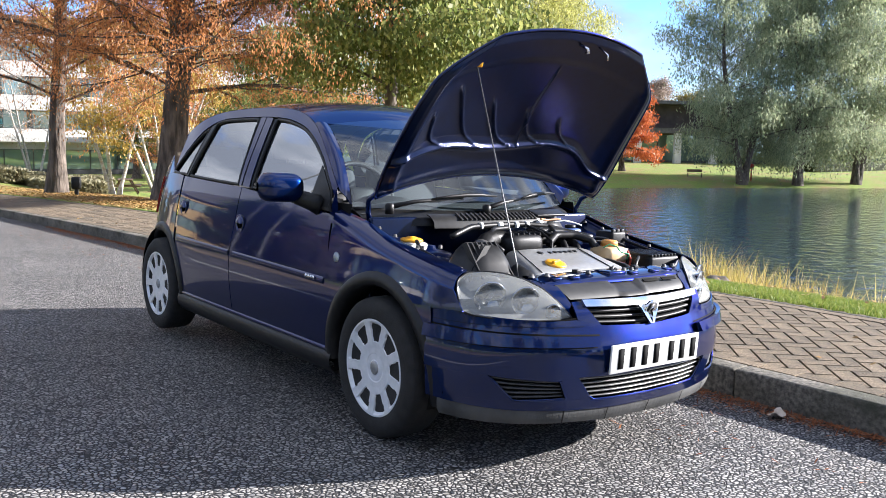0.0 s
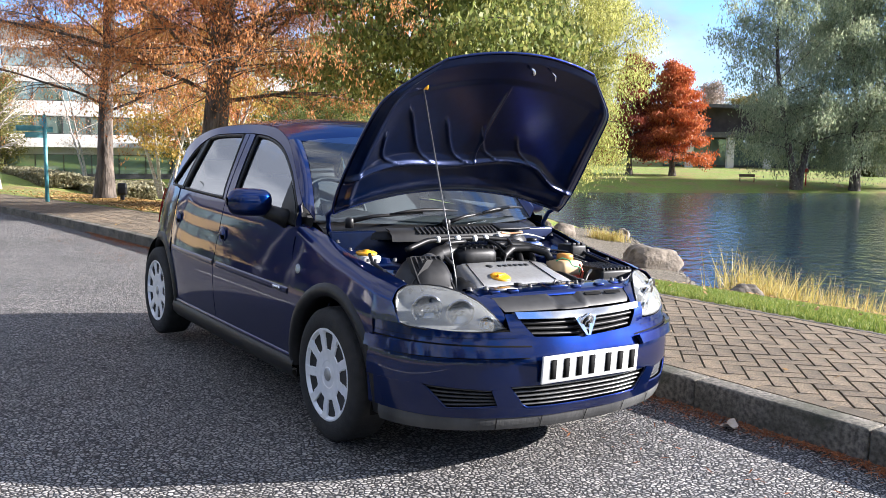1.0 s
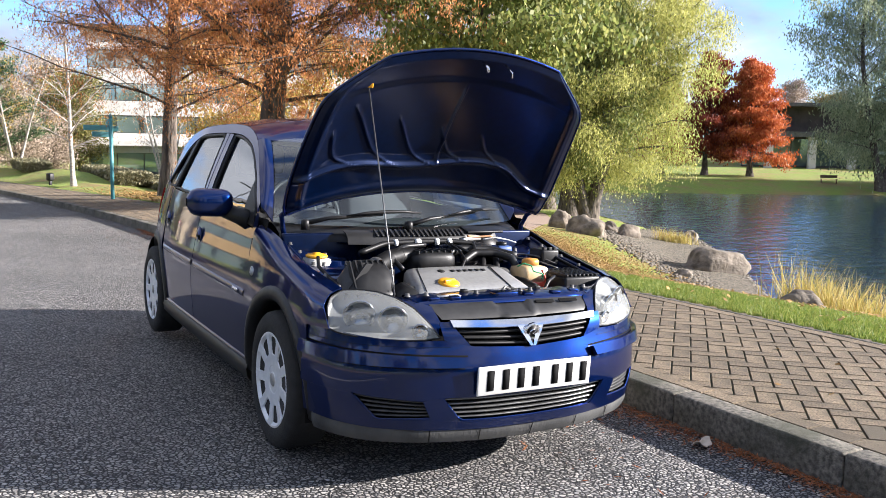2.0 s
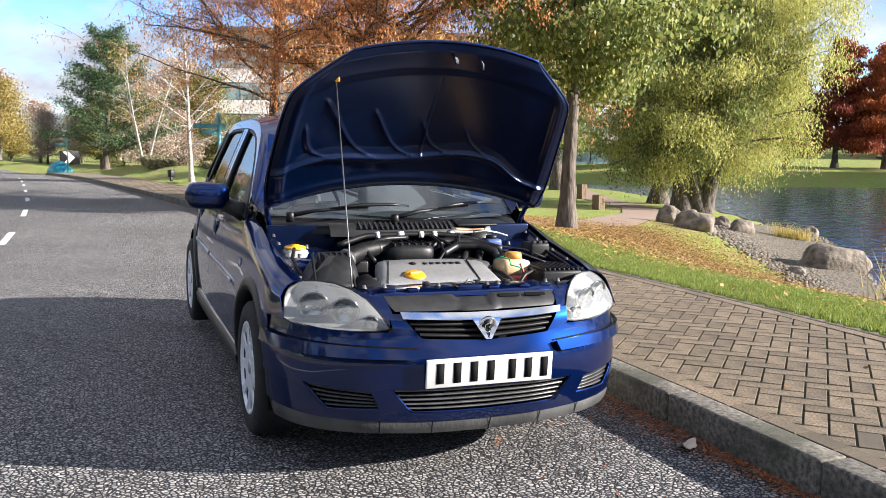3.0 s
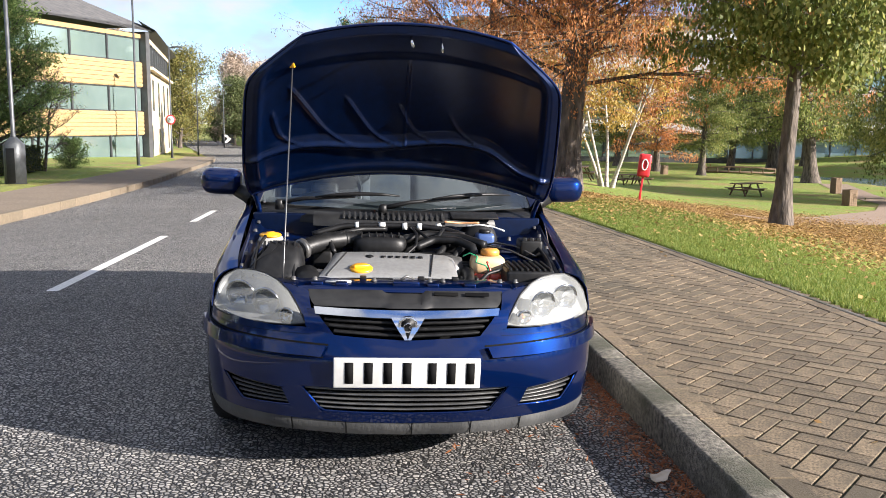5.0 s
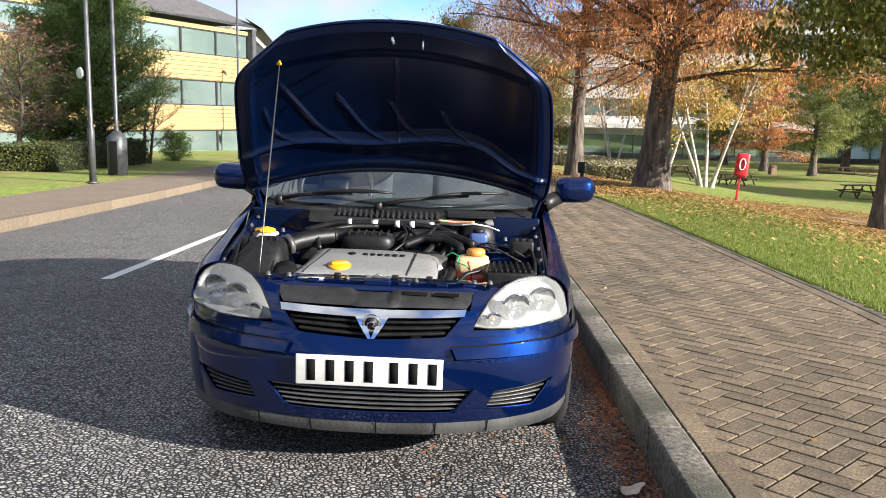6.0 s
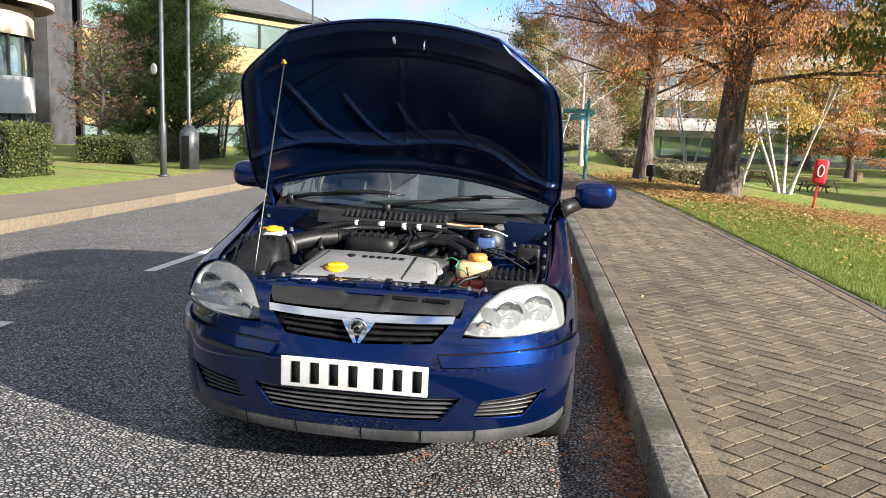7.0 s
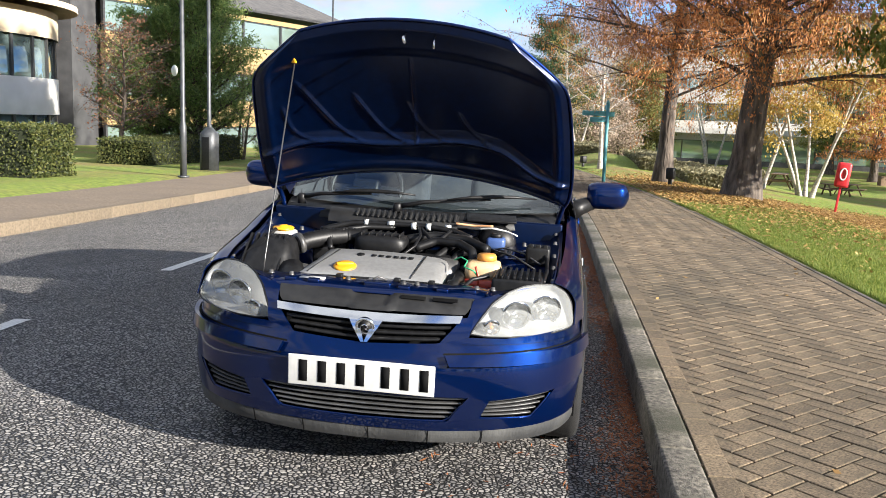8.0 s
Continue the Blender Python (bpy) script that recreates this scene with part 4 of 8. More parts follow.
# hidden dark sheets, added to keep sun from leaking through under the bumper
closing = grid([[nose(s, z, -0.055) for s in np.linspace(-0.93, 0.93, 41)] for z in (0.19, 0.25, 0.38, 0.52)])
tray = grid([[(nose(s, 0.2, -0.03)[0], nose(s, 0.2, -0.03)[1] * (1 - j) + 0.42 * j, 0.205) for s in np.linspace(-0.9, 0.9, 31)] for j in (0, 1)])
part("bumper_light_block", join(closing, tray), M_dark, bumper)
lip_rows = [[nose(s, 0.176 + 0.024 * abs(s) + (0.056 + 0.004 * abs(s)) * j / 4, 0.006 * math.sin(math.pi * j / 4)) for s in np.linspace(-0.97, 0.97, 61)] for j in range(5)]
M_lip = mat("scuffed grey lip", (0.022, 0.023, 0.024), (0.08, 0.08, 0.077), scale=7, rough=0.7, lo=0.3, hi=0.8, stretch=(1, 1, 0.5), bump=0.2, bscale=90)
part("bumper_lip", thick(grid(lip_rows), 0.02), M_lip, bumper, "scuffed grey rubber lip under the bumper")
for s in (-0.5, -0.27, 0.03, 0.3, 0.52):
    part("lip_joint", grid([[nose(s + o, 0.178 + 0.024 * abs(s) + 0.05 * j, 0.0075) for o in (-0.003, 0.003)] for j in range(2)]), M_dark, bumper)

# number plate: the writing is left as plain bars
plate = part("number_plate", box(-0.26, 0.26, 0.0, 0.008, 0, 0.111, 0.004), mat("plate white", (0.48, 0.48, 0.46), (0.54, 0.54, 0.52), scale=30, rough=0.35), car, "white number plate with black bars", at=(0, -0.012, 0.371, 3, 0, 0))
for k, x in enumerate((-0.205, -0.137, -0.069, -0.001, 0.088, 0.156, 0.224)):
    part("plate_bar", box(x - 0.015, x + 0.015, -0.002, 0.001, 0.017, 0.094), M_dark, plate)

# lower grille and side grilles: dark backs with slats
def back_of(pts_low, pts_high, name, slats, chrome_n, inset=0.03):
    for sgn in (1, -1):
        b = ruled(nose_out(-inset), sz(pts_low), sz(pts_high), 12, 5)
        g = part(name, mirrored(b) if sgn < 0 else b, M_dark, bumper)
        rim = tube([nose(*p, 0.0) for p in along(sz(pts_low) + sz(list(reversed(pts_high))), 30)], 0.004, 6, False)
        part("grille_edge", mirrored(rim) if sgn < 0 else rim, M_paint, g)
        a, c = along(sz(pts_low), 14), along(sz(pts_high), 14)
        for k in range(slats):
            v = (k + 0.6) / (slats + 0.2)
            line = [nose(*(p + (q - p) * v), -0.010) for p, q in zip(a, c)]
            rows_ = [[(x, y + dy, z + dz) for x, y, z in line] for dy, dz in ((0.012, 0.0035), (0.0, 0.003), (-0.002, 0.0), (0.0, -0.003), (0.012, -0.0035))]
            sl = grid(rows_)
            part("slat", mirrored(sl) if sgn < 0 else sl, M_slat if name == "lower_grille" else M_slat_dark, g, "dull silver slat" if name == "lower_grille" else "dark grey slat")


M_slat = mat("satin silver slat", (0.16, 0.16, 0.16), (0.24, 0.24, 0.235), scale=15, rough=0.3, metal=0.8)
M_slat_dark = mat("dark slat", (0.035, 0.035, 0.036), (0.06, 0.06, 0.06), scale=15, rough=0.35)
back_of([G_BR, G_BL], [G_TR, G_TL], "lower_grille", 5, 0)
back_of([F_IB, F_OB], [F_IT, F_OT], "side_grille", 5, 0)

# upper grille: black slats, a chrome bar that dips into a V, a round badge of plain relief
GU_LOW, GU_HIGH = [(0.0, 0.535), (0.262, 0.550)], [(0.0, 0.628), (0.34, 0.634)]
for sgn in (1, -1):
    b = ruled(nose_out(-0.028), sz(GU_LOW), sz(GU_HIGH), 10, 4)
    g = part("upper_grille", mirrored(b) if sgn < 0 else b, M_dark, car)
    a, c = along(sz(GU_LOW), 14), along(sz(GU_HIGH), 14)
    for v in (0.1, 0.34, 0.58, 0.80):
        line = [nose(*(p + (q - p) * v), -0.008) for p, q in zip(a, c)]
        sl = grid([[(x, y + dy, z + dz) for x, y, z in line] for dy, dz in ((0.02, 0.007), (0.0, 0.006), (-0.003, 0.0), (0.0, -0.005), (0.02, -0.006))])
        part("slat", mirrored(sl) if sgn < 0 else sl, M_black, g)
bar_high = [(0.0, 0.632), (0.055, 0.632), (0.345, 0.641)]
bar_low = [(0.0, 0.607), (0.055, 0.607), (0.335, 0.617)]
v_in = ruled(nose_out(0.010), sz([(0.0, 0.536), (0.012, 0.536)]), sz([(0.028, 0.612), (0.062, 0.612)]), 4, 10)
bar = ruled(nose_out(0.009), sz(bar_low), sz(bar_high), 24, 4)
chrome_bit = join(bar, v_in)
part("chrome_bar", thick(join(flipped(chrome_bit), mirrored(flipped(chrome_bit))), 0.010), M_chrome, car, "chrome bar dipping to a V")
bx, by, bz = nose(0, 0.592, 0.020)
badge = part("badge", moved(lathe([(0.0001, -0.006), (0.026, -0.005), (0.030, -0.008), (0.034, -0.005), (0.035, 0.004)], 28, "y"), pose(0, by, bz, 18, 0, 0)), M_chrome, car, "round chrome badge")
part("badge_disc", moved(lathe([(0.0001, -0.007), (0.024, -0.0062)], 24, "y"), pose(0, by, bz, 18, 0, 0)), M_grey_plastic, badge)
part("badge_relief", moved(tube([(-0.012, -0.009, -0.012), (-0.014, -0.010, 0.004), (0.0, -0.010, 0.013), (0.013, -0.010, 0.004), (0.002, -0.010, -0.004), (0.010, -0.009, -0.013)], 0.003, 6), pose(0, by, bz, 18, 0, 0)), M_chrome, badge)

# headlamps
M_lamp_inner = mat("lamp inner grey", (0.26, 0.265, 0.27), (0.34, 0.345, 0.35), scale=12, rough=0.35, metal=0.3)
M_reflector = mat("satin lamp reflector", (0.42, 0.43, 0.44), (0.52, 0.53, 0.54), scale=20, rough=0.14, metal=1.0)
M_amber_bulb = mat("amber bulb", (0.5, 0.2, 0.05), (0.6, 0.25, 0.06), rough=0.2)
HL_LOW = [(-0.362, 0.092, 0.578), (-0.42, 0.098, 0.572), (-0.5, 0.125, 0.571), (-0.58, 0.165, 0.574), (-0.65, 0.215, 0.580), (-0.70, 0.265, 0.588), (-0.722, 0.300, 0.600)]
HL_HIGH = [(-0.364, 0.095, 0.581), (-0.395, 0.135, 0.632), (-0.429, 0.185, 0.677), (-0.475, 0.240, 0.708), (-0.525, 0.290, 0.725), (-0.58, 0.330, 0.731), (-0.64, 0.366, 0.727), (-0.688, 0.365, 0.703), (-0.708, 0.345, 0.672), (-0.722, 0.305, 0.606)]


def lamp_pt(u, v, out):
    a, b = Vector(along(HL_LOW, 25)[u]), Vector(along(HL_HIGH, 25)[u])
    bulge = Vector((-0.35, -0.75, 0.45)).normalized()
    return tuple(a.lerp(b, v) + bulge * (0.022 * math.sin(math.pi * v) * math.sin(math.pi * min(1, u / 24)) ** 0.6 + out))


for sgn in (-1, 1):
    flip = (lambda b: b) if sgn < 0 else mirrored
    lens = part("headlamp", flip(flipped(grid([[lamp_pt(u, v, 0) for u in range(25)] for v in np.linspace(0, 1, 13)]))), M_lens, car, "slightly hazy clear headlamp")
    lens.visible_shadow = False
    shell = grid([[tuple(Vector(lamp_pt(u, v, 0)) + Vector((0.02, 0.075, -0.012)) * math.sin(math.pi * v) ** 0.5 * math.sin(math.pi * u / 24) ** 0.5) for u in range(25)] for v in np.linspace(0, 1, 9)])
    part("lamp_shell", flip(flipped(shell)), M_lamp_inner, lens)
    for cx, cy, cz, r in ((-0.610, 0.276, 0.648, 0.050), (-0.510, 0.196, 0.640, 0.045), (-0.430, 0.132, 0.603, 0.024)):
        face = pose(cx, cy, cz, 12, 0, -22)
        bowl = lathe([(r * 1.12, -0.008), (r * 1.08, -0.014), (r, -0.010), (r * 0.86, 0.006), (r * 0.6, 0.022), (r * 0.3, 0.028), (0.0001, 0.028)], 28, "y")
        part("reflector", flip(moved(bowl, face)), M_reflector, lens)
        bezel = tube([(1.16 * r * math.cos(a), -0.012, 1.16 * r * math.sin(a)) for a in np.linspace(0, 2 * math.pi, 33)], 0.004, 6, False)
        part("bezel", flip(moved(bezel, face)), M_reflector, lens)
        eye_b = lathe([(0.0001, -0.012), (r * 0.28, -0.008), (r * 0.42, 0.004), (r * 0.42, 0.022)], 18, "y")
        part("bulb_lens", flip(moved(eye_b, face)), M_clear if r > 0.03 else M_amber_bulb, lens)
    rim = tube([Vector(p) + Vector((0, 0.002, 0)) for p in along(HL_LOW + list(reversed(HL_HIGH)), 60)], 0.0035, 5, False)
    part("lamp_gasket", flip(rim), M_black, lens)

# ------------------------------------------------ mirrors
def mirror_shell():
    rows_ = []
    for i in range(13):
        v = i / 12
        x = -0.770 - 0.200 * v
        h = 0.066 * max(0.02, 1 - (abs(v - 0.47) / 0.54) ** 5) ** 0.5
        d = 0.064 * max(0.02, 1 - (abs(v - 0.47) / 0.54) ** 4) ** 0.5
        cz, cy = 0.984 + 0.004 * v, 1.44 + 0.02 * v
        rows_.append([(x, cy - d * (1.0 if math.cos(a) > 0 else 0.35) * math.copysign(abs(math.cos(a)) ** 0.8, math.cos(a)), cz + h * math.copysign(abs(math.sin(a)) ** 0.6, math.sin(a))) for a in np.linspace(0, 2 * math.pi, 25)])
    return grid(rows_)


for sgn in (-1, 1):
    flip = (lambda b: b) if sgn < 0 else mirrored
    shell = mirror_shell()
    mir = part("door_mirror", flip(shell), M_paint, car, "blue door mirror on a black arm")
    part("mirror_cap", flip(([shell[0][i] for i in range(25)], [tuple(range(24, -1, -1))])), M_black, mir)
    arm = tube([(-0.690, 1.36, 0.905), (-0.735, 1.40, 0.925), (-0.80, 1.44, 0.95)], [0.052, 0.040, 0.034], 12)
    part("mirror_arm", flip(arm), M_black, mir)
    gl = [[(x, 1.472 + 0.004 * math.cos(z * 30), 0.985 + z) for z in np.linspace(-0.05, 0.05, 5)] for x in np.linspace(-0.80, -0.95, 6)]
    part("mirror_glass", flip(grid(gl)), M_chrome, mir)

# ------------------------------------------------ bonnet, built shut and then swung up
HINGE_Y, HINGE_Z, OPEN = 1.10, 0.93, 63.3
swing = Matrix.Translation((0, HINGE_Y, HINGE_Z)) @ Matrix.Rotation(radians(-OPEN), 4, "X") @ Matrix.Translation((0, -HINGE_Y, -HINGE_Z))
HALF_W = [(0.0, 0.405), (0.07, 0.505), (0.145, 0.608), (0.19, 0.636), (0.26, 0.650), (0.4, 0.664), (0.62, 0.679), (0.8, 0.685), (0.95, 0.676), (1.0, 0.662)]
MID_Z = [(0.14, 0.690), (0.2, 0.722), (0.3, 0.762), (0.5, 0.822), (0.7, 0.866), (0.92, 0.902), (1.0, 0.912)]


def bonnet_pt(u, v, down=0.0):
    """u across (-1..1), v from the nose (0) to the screen (1), shut."""
    x = u * curve_at(HALF_W, v)
    y0 = 0.140 + 0.06 * (x / 0.4) ** 2
    y1 = 0.925 + 0.085 * (x / 0.66) ** 2
    y = y0 + (y1 - y0) * v
    z = curve_at(MID_Z, y) - 0.078 * abs(x / 0.65) ** 2.2
    return (x, y, z - down)


us_, vs_ = np.linspace(-1, 1, 41), np.linspace(0, 1, 31)
skin = [[bonnet_pt(u, v) for u in us_] for v in vs_]
bonnet = part("bonnet", moved(grid(skin), swing), M_paint, car, "raised bonnet showing its pressed inner frame")


def relief(u, v):
    """Depth of the inner pressing under the skin: high rails, deep pockets."""
    x = u * curve_at(HALF_W, v)
    ridge = 0.755 + 0.028 * math.cos(x * 8.5 + 0.9) - 0.02 * abs(x / 0.6) ** 2 + 0.07 * float(smoothstep(0.36, 0.55, x))
    t = ridge - v
    d = 0.022
    d += 0.022 * math.exp(-((v - ridge) / 0.017) ** 2)
    d -= 0.008 * float(smoothstep(0.03, 0.07, t)) * float(smoothstep(0.62, 0.50, abs(x))) * float(smoothstep(0.16, 0.22, v))
    d += 0.009 * math.exp(-((v - 0.93) / 0.03) ** 2)
    for x0, slope, length, hook in ((-0.30, 0.42, 0.44, 0.11), (-0.10, 0.45, 0.34, 0.10), (0.012, 0.0, 0.56, 0.0), (0.06, 0.30, 0.28, 0.10), (0.25, 0.3, 0.20, 0.11), (-0.52, 0.10, 0.30, 0.12)):
        xj = x0 - slope * t + hook * math.exp(-max(t, 0) / 0.04)
        wide = 0.007 if hook else 0.004
        d += 0.009 * math.exp(-((x - xj) / wide) ** 2) * float(smoothstep(length, length - 0.08, t)) * float(smoothstep(-0.01, 0.015, t))
    d += 0.008 * math.exp(-((abs(u) - 0.905) / 0.02) ** 2) * float(smoothstep(0.1, 0.2, v))
    rim = min(abs(1 - abs(u)) / 0.06, v / 0.05, (1 - v) / 0.04, 1)
    return max(0.004, d * max(0.0, rim) + 0.006)


ui, vi = np.linspace(-0.985, 0.985, 231), np.linspace(0.01, 0.99, 131)
inner = [[bonnet_pt(u, v, relief(u, v)) for u in ui] for v in vi]
part("bonnet_inner_frame", flipped(moved(grid(inner), swing)), M_paint_shaded, bonnet)
edge_ring = [skin[0][i] for i in range(41)] + [skin[j][40] for j in range(31)] + [skin[30][40 - i] for i in range(41)] + [skin[30 - j][0] for j in range(31)]
part("bonnet_hem", moved(tube([(x, y, z - 0.004) for x, y, z in edge_ring], 0.006, 6, False), swing), M_paint, bonnet)
lx, ly, lz = bonnet_pt(0.02, 0.07, 0.03)
part("bonnet_striker", moved(tube([(lx, ly, lz), (lx, ly, lz - 0.05), (lx + 0.004, ly + 0.012, lz - 0.055), (lx + 0.004, ly + 0.02, lz - 0.045)], 0.007, 8), swing), M_chrome, bonnet)
part("safety_catch", moved(tube([(0.125, ly, lz + 0.0), (0.128, ly + 0.01, lz - 0.06), (0.128, ly + 0.03, lz - 0.07)], 0.004, 6), swing), M_chrome, bonnet)
for sx, sv in ((-0.93, 0.30), (-0.95, 0.45), (-0.95, 0.6), (0.93, 0.30), (0.95, 0.45), (0.95, 0.6)):
    px_, py_, pz_ = bonnet_pt(sx, sv, 0.012)
    part("hem_slot", moved(box(px_ - 0.004, px_ + 0.004, py_ - 0.025, py_ + 0.025, pz_ - 0.003, pz_ + 0.004), swing), M_silver, bonnet)
for sgn in (-1, 1):
    hx, hy, hz = bonnet_pt(sgn * 0.97, 0.93, 0.012)
    h0 = swing @ Vector((hx, hy, hz))
    part("bonnet_hinge", tube([h0, (sgn * 0.655, 1.035, 0.955), (sgn * 0.64, 1.06, 0.90), (sgn * 0.63, 1.05, 0.84)], [0.010, 0.012, 0.012, 0.012], 8), M_paint, car)
prop_top = Vector((-0.455, 0.588, 1.522))
part("bonnet_prop", tube([(-0.462, 0.285, 0.700), (-0.460, 0.300, 0.76), prop_top], 0.0029, 8), mat("zinc rod", (0.11, 0.11, 0.11), (0.16, 0.16, 0.16), rough=0.4, metal=0.8), car, "thin steel bonnet prop rod")
part("prop_clip", moved(box(-0.011, 0.011, -0.010, 0.010, -0.022, 0.022, 0.004), pose(-0.455, 0.565, 1.525, 27, 0, -15)), mat("yellow plastic", (0.75, 0.34, 0.01), (0.85, 0.42, 0.02), rough=0.4), car, "yellow plastic prop clip")

# painted panels between the grille, the slam panel and each lamp
for sgn in (-1, 1):
    flip = (lambda b: b) if sgn < 0 else mirrored
    web = [[(-0.345, 0.118, 0.622), (-0.352, 0.140, 0.648), (-0.358, 0.178, 0.680), (-0.40, 0.215, 0.694)],
           [(-0.360, 0.110, 0.606), (-0.378, 0.138, 0.640), (-0.395, 0.182, 0.678), (-0.44, 0.228, 0.698)],
           [(-0.366, 0.100, 0.585), (-0.400, 0.140, 0.630), (-0.434, 0.190, 0.674), (-0.478, 0.243, 0.702)]]
    part("lamp_surround", flip(thick(grid(web), 0.003)), M_paint, car)
    carrier = [[(-0.400, 0.205, 0.690), (-0.44, 0.232, 0.696), (-0.50, 0.280, 0.708), (-0.56, 0.330, 0.716), (-0.62, 0.372, 0.718)],
               [(-0.400, 0.250, 0.699), (-0.45, 0.275, 0.703), (-0.51, 0.320, 0.700), (-0.57, 0.365, 0.706), (-0.63, 0.405, 0.716)],
               [(-0.400, 0.292, 0.690), (-0.46, 0.315, 0.686), (-0.52, 0.355, 0.684), (-0.58, 0.395, 0.690), (-0.635, 0.43, 0.712)],
               [(-0.400, 0.296, 0.600), (-0.46, 0.325, 0.600), (-0.52, 0.365, 0.600), (-0.58, 0.405, 0.600), (-0.635, 0.44, 0.600)]]
    part("lamp_carrier", flip(thick(grid(carrier), 0.003)), M_paint, car)


# ------------------------------------------------ engine bay
M_yellow = mat("yellow cap plastic", (0.70, 0.30, 0.008), (0.80, 0.38, 0.012), scale=40, rough=0.4)
M_tank = mat("milky tank plastic", (0.50, 0.34, 0.17), (0.62, 0.46, 0.28), scale=12, rough=0.45)
M_red = mat("red coolant tank", (0.36, 0.03, 0.02), (0.46, 0.06, 0.03), scale=12, rough=0.35)
M_wire = mat("white tape", (0.55, 0.55, 0.53), (0.7, 0.7, 0.68), scale=30, rough=0.6)
M_alloy = mat("dull cast alloy", (0.08, 0.08, 0.08), (0.18, 0.175, 0.17), scale=18, rough=0.5, metal=0.7)

inner = [[(-0.662 + 0.0, y, z) for y, z in ((0.40, 0.727), (0.6, 0.757), (0.8, 0.792), (1.0, 0.85))], [(-0.63, y, z) for y, z in ((0.40, 0.715), (0.6, 0.745), (0.8, 0.778), (1.0, 0.83))],
         [(-0.60, y, z) for y, z in ((0.40, 0.70), (0.6, 0.725), (0.8, 0.755), (1.0, 0.80))], [(-0.585, y, 0.42) for y in (0.40, 0.6, 0.8, 1.0)]]
both("inner_wing", flipped(grid(inner)), M_paint_shaded)
both("wing_flange", tube([(-0.635, 0.40, 0.722), (-0.645, 0.6, 0.75), (-0.652, 0.8, 0.783), (-0.655, 1.0, 0.84)], 0.009, 6), M_paint)
for y in (0.42, 0.56, 0.70, 0.86, 0.98):
    for sgn in (-1, 1):
        part("flange_bolt", moved(lathe([(0.012, -0.001), (0.008, 0.0), (0.007, 0.010), (0.0001, 0.010)], 8), pose(sgn * 0.632, y, 0.716 + 0.19 * (y - 0.4) + 0.008)), M_alloy, car)
part("bulkhead", box(-0.66, 0.66, 1.0, 1.03, 0.4, 0.88, 0.01), M_paint_shaded, car)
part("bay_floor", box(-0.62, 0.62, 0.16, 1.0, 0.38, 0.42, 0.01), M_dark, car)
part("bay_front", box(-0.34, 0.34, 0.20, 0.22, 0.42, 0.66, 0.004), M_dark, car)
for sgn in (-1, 1):
    part("strut_tower", moved(lathe([(0.16, -0.25), (0.135, -0.04), (0.115, -0.008), (0.09, 0.0), (0.05, 0.006), (0.045, 0.02), (0.02, 0.024), (0.0001, 0.024)], 24), pose(sgn * 0.50, 0.83, 0.755, 0, 0, 0)), M_paint, car)

# slam panel and the grey shroud before it
slam = [[(x, y + 0.035 * abs(x / 0.45) ** 2, z + 0.004 * math.cos(x * 40) * (0.25 < abs(x) < 0.4)) for x in np.linspace(-0.415, 0.415, 41)] for y, z in ((0.172, 0.680), (0.176, 0.692), (0.20, 0.700), (0.262, 0.711), (0.283, 0.706), (0.286, 0.65))]
part("slam_panel", grid(slam), M_paint, car)
shroud = []
for y, z, hw in ((0.104, 0.636, 0.335), (0.112, 0.648, 0.345), (0.132, 0.664, 0.355), (0.160, 0.683, 0.36), (0.176, 0.688, 0.36)):
    shroud.append([(hw * u, y + 0.03 * u * u - (0.012 if abs(u) < 0.22 else 0) * (y < 0.15), z - 0.012 * (1 if abs(u) < 0.2 else 0) * (y > 0.12)) for u in np.linspace(-1, 1, 41)])
sh = part("grille_shroud", thick(grid(shroud), 0.004), M_grey_plastic, car, "dusty grey plastic panel above the grille")
for x0, x1 in ((0.10, 0.19), (0.215, 0.305)):
    part("shroud_slot", moved(box(x0, x1, -0.008, 0.008, 0, 0.004, 0.0015), pose(0, 0.153, 0.678, 34, 0, 0)), M_dark, sh)
part("catch_plate", box(-0.05, 0.05, 0.20, 0.285, 0.685, 0.715, 0.006), M_paint, car)
part("catch_hook", tube([(-0.02, 0.215, 0.72), (0.0, 0.225, 0.732), (0.03, 0.232, 0.72)], 0.005, 6), M_alloy, car)
part("slam_sticker", box(-0.30, -0.205, 0.222, 0.252, 0.7045, 0.7085), M_wire, car, "pale sticker")
for x in (-0.42, -0.34, -0.12, 0.09, 0.14, 0.36, 0.42):
    part("slam_bolt", moved(lathe([(0.014, 0), (0.009, 0.003), (0.008, 0.012), (0.0001, 0.013)], 8), pose(x, 0.245 + 0.03 * abs(x), 0.708)), M_alloy, car)

# engine cover with its oil cap
cover_rows = []
for v, y, z in ((0, 0.315, 0.66), (0.03, 0.316, 0.698), (0.10, 0.328, 0.714), (0.35, 0.39, 0.730), (0.7, 0.48, 0.752), (0.93, 0.555, 0.771), (1.0, 0.568, 0.764), (1.02, 0.570, 0.72)):
    row = []
    for u, x, dz in ((0, -0.352, -0.055), (0.02, -0.350, -0.020), (0.06, -0.336, -0.006), (0.12, -0.30, 0.0), (0.3, -0.18, 0.002), (0.5, -0.05, 0.002), (0.7, 0.07, 0.0), (0.88, 0.175, -0.008), (0.95, 0.205, -0.018), (0.99, 0.216, -0.032), (1.0, 0.218, -0.065)):
        row.append((x * (1.0 - 0.20 * v * (x < 0)) + 0.0, y, z + dz))
    cover_rows.append(row)
cover = part("engine_cover", grid(cover_rows), M_silver, car, "silver plastic engine cover with an oil filler cap")
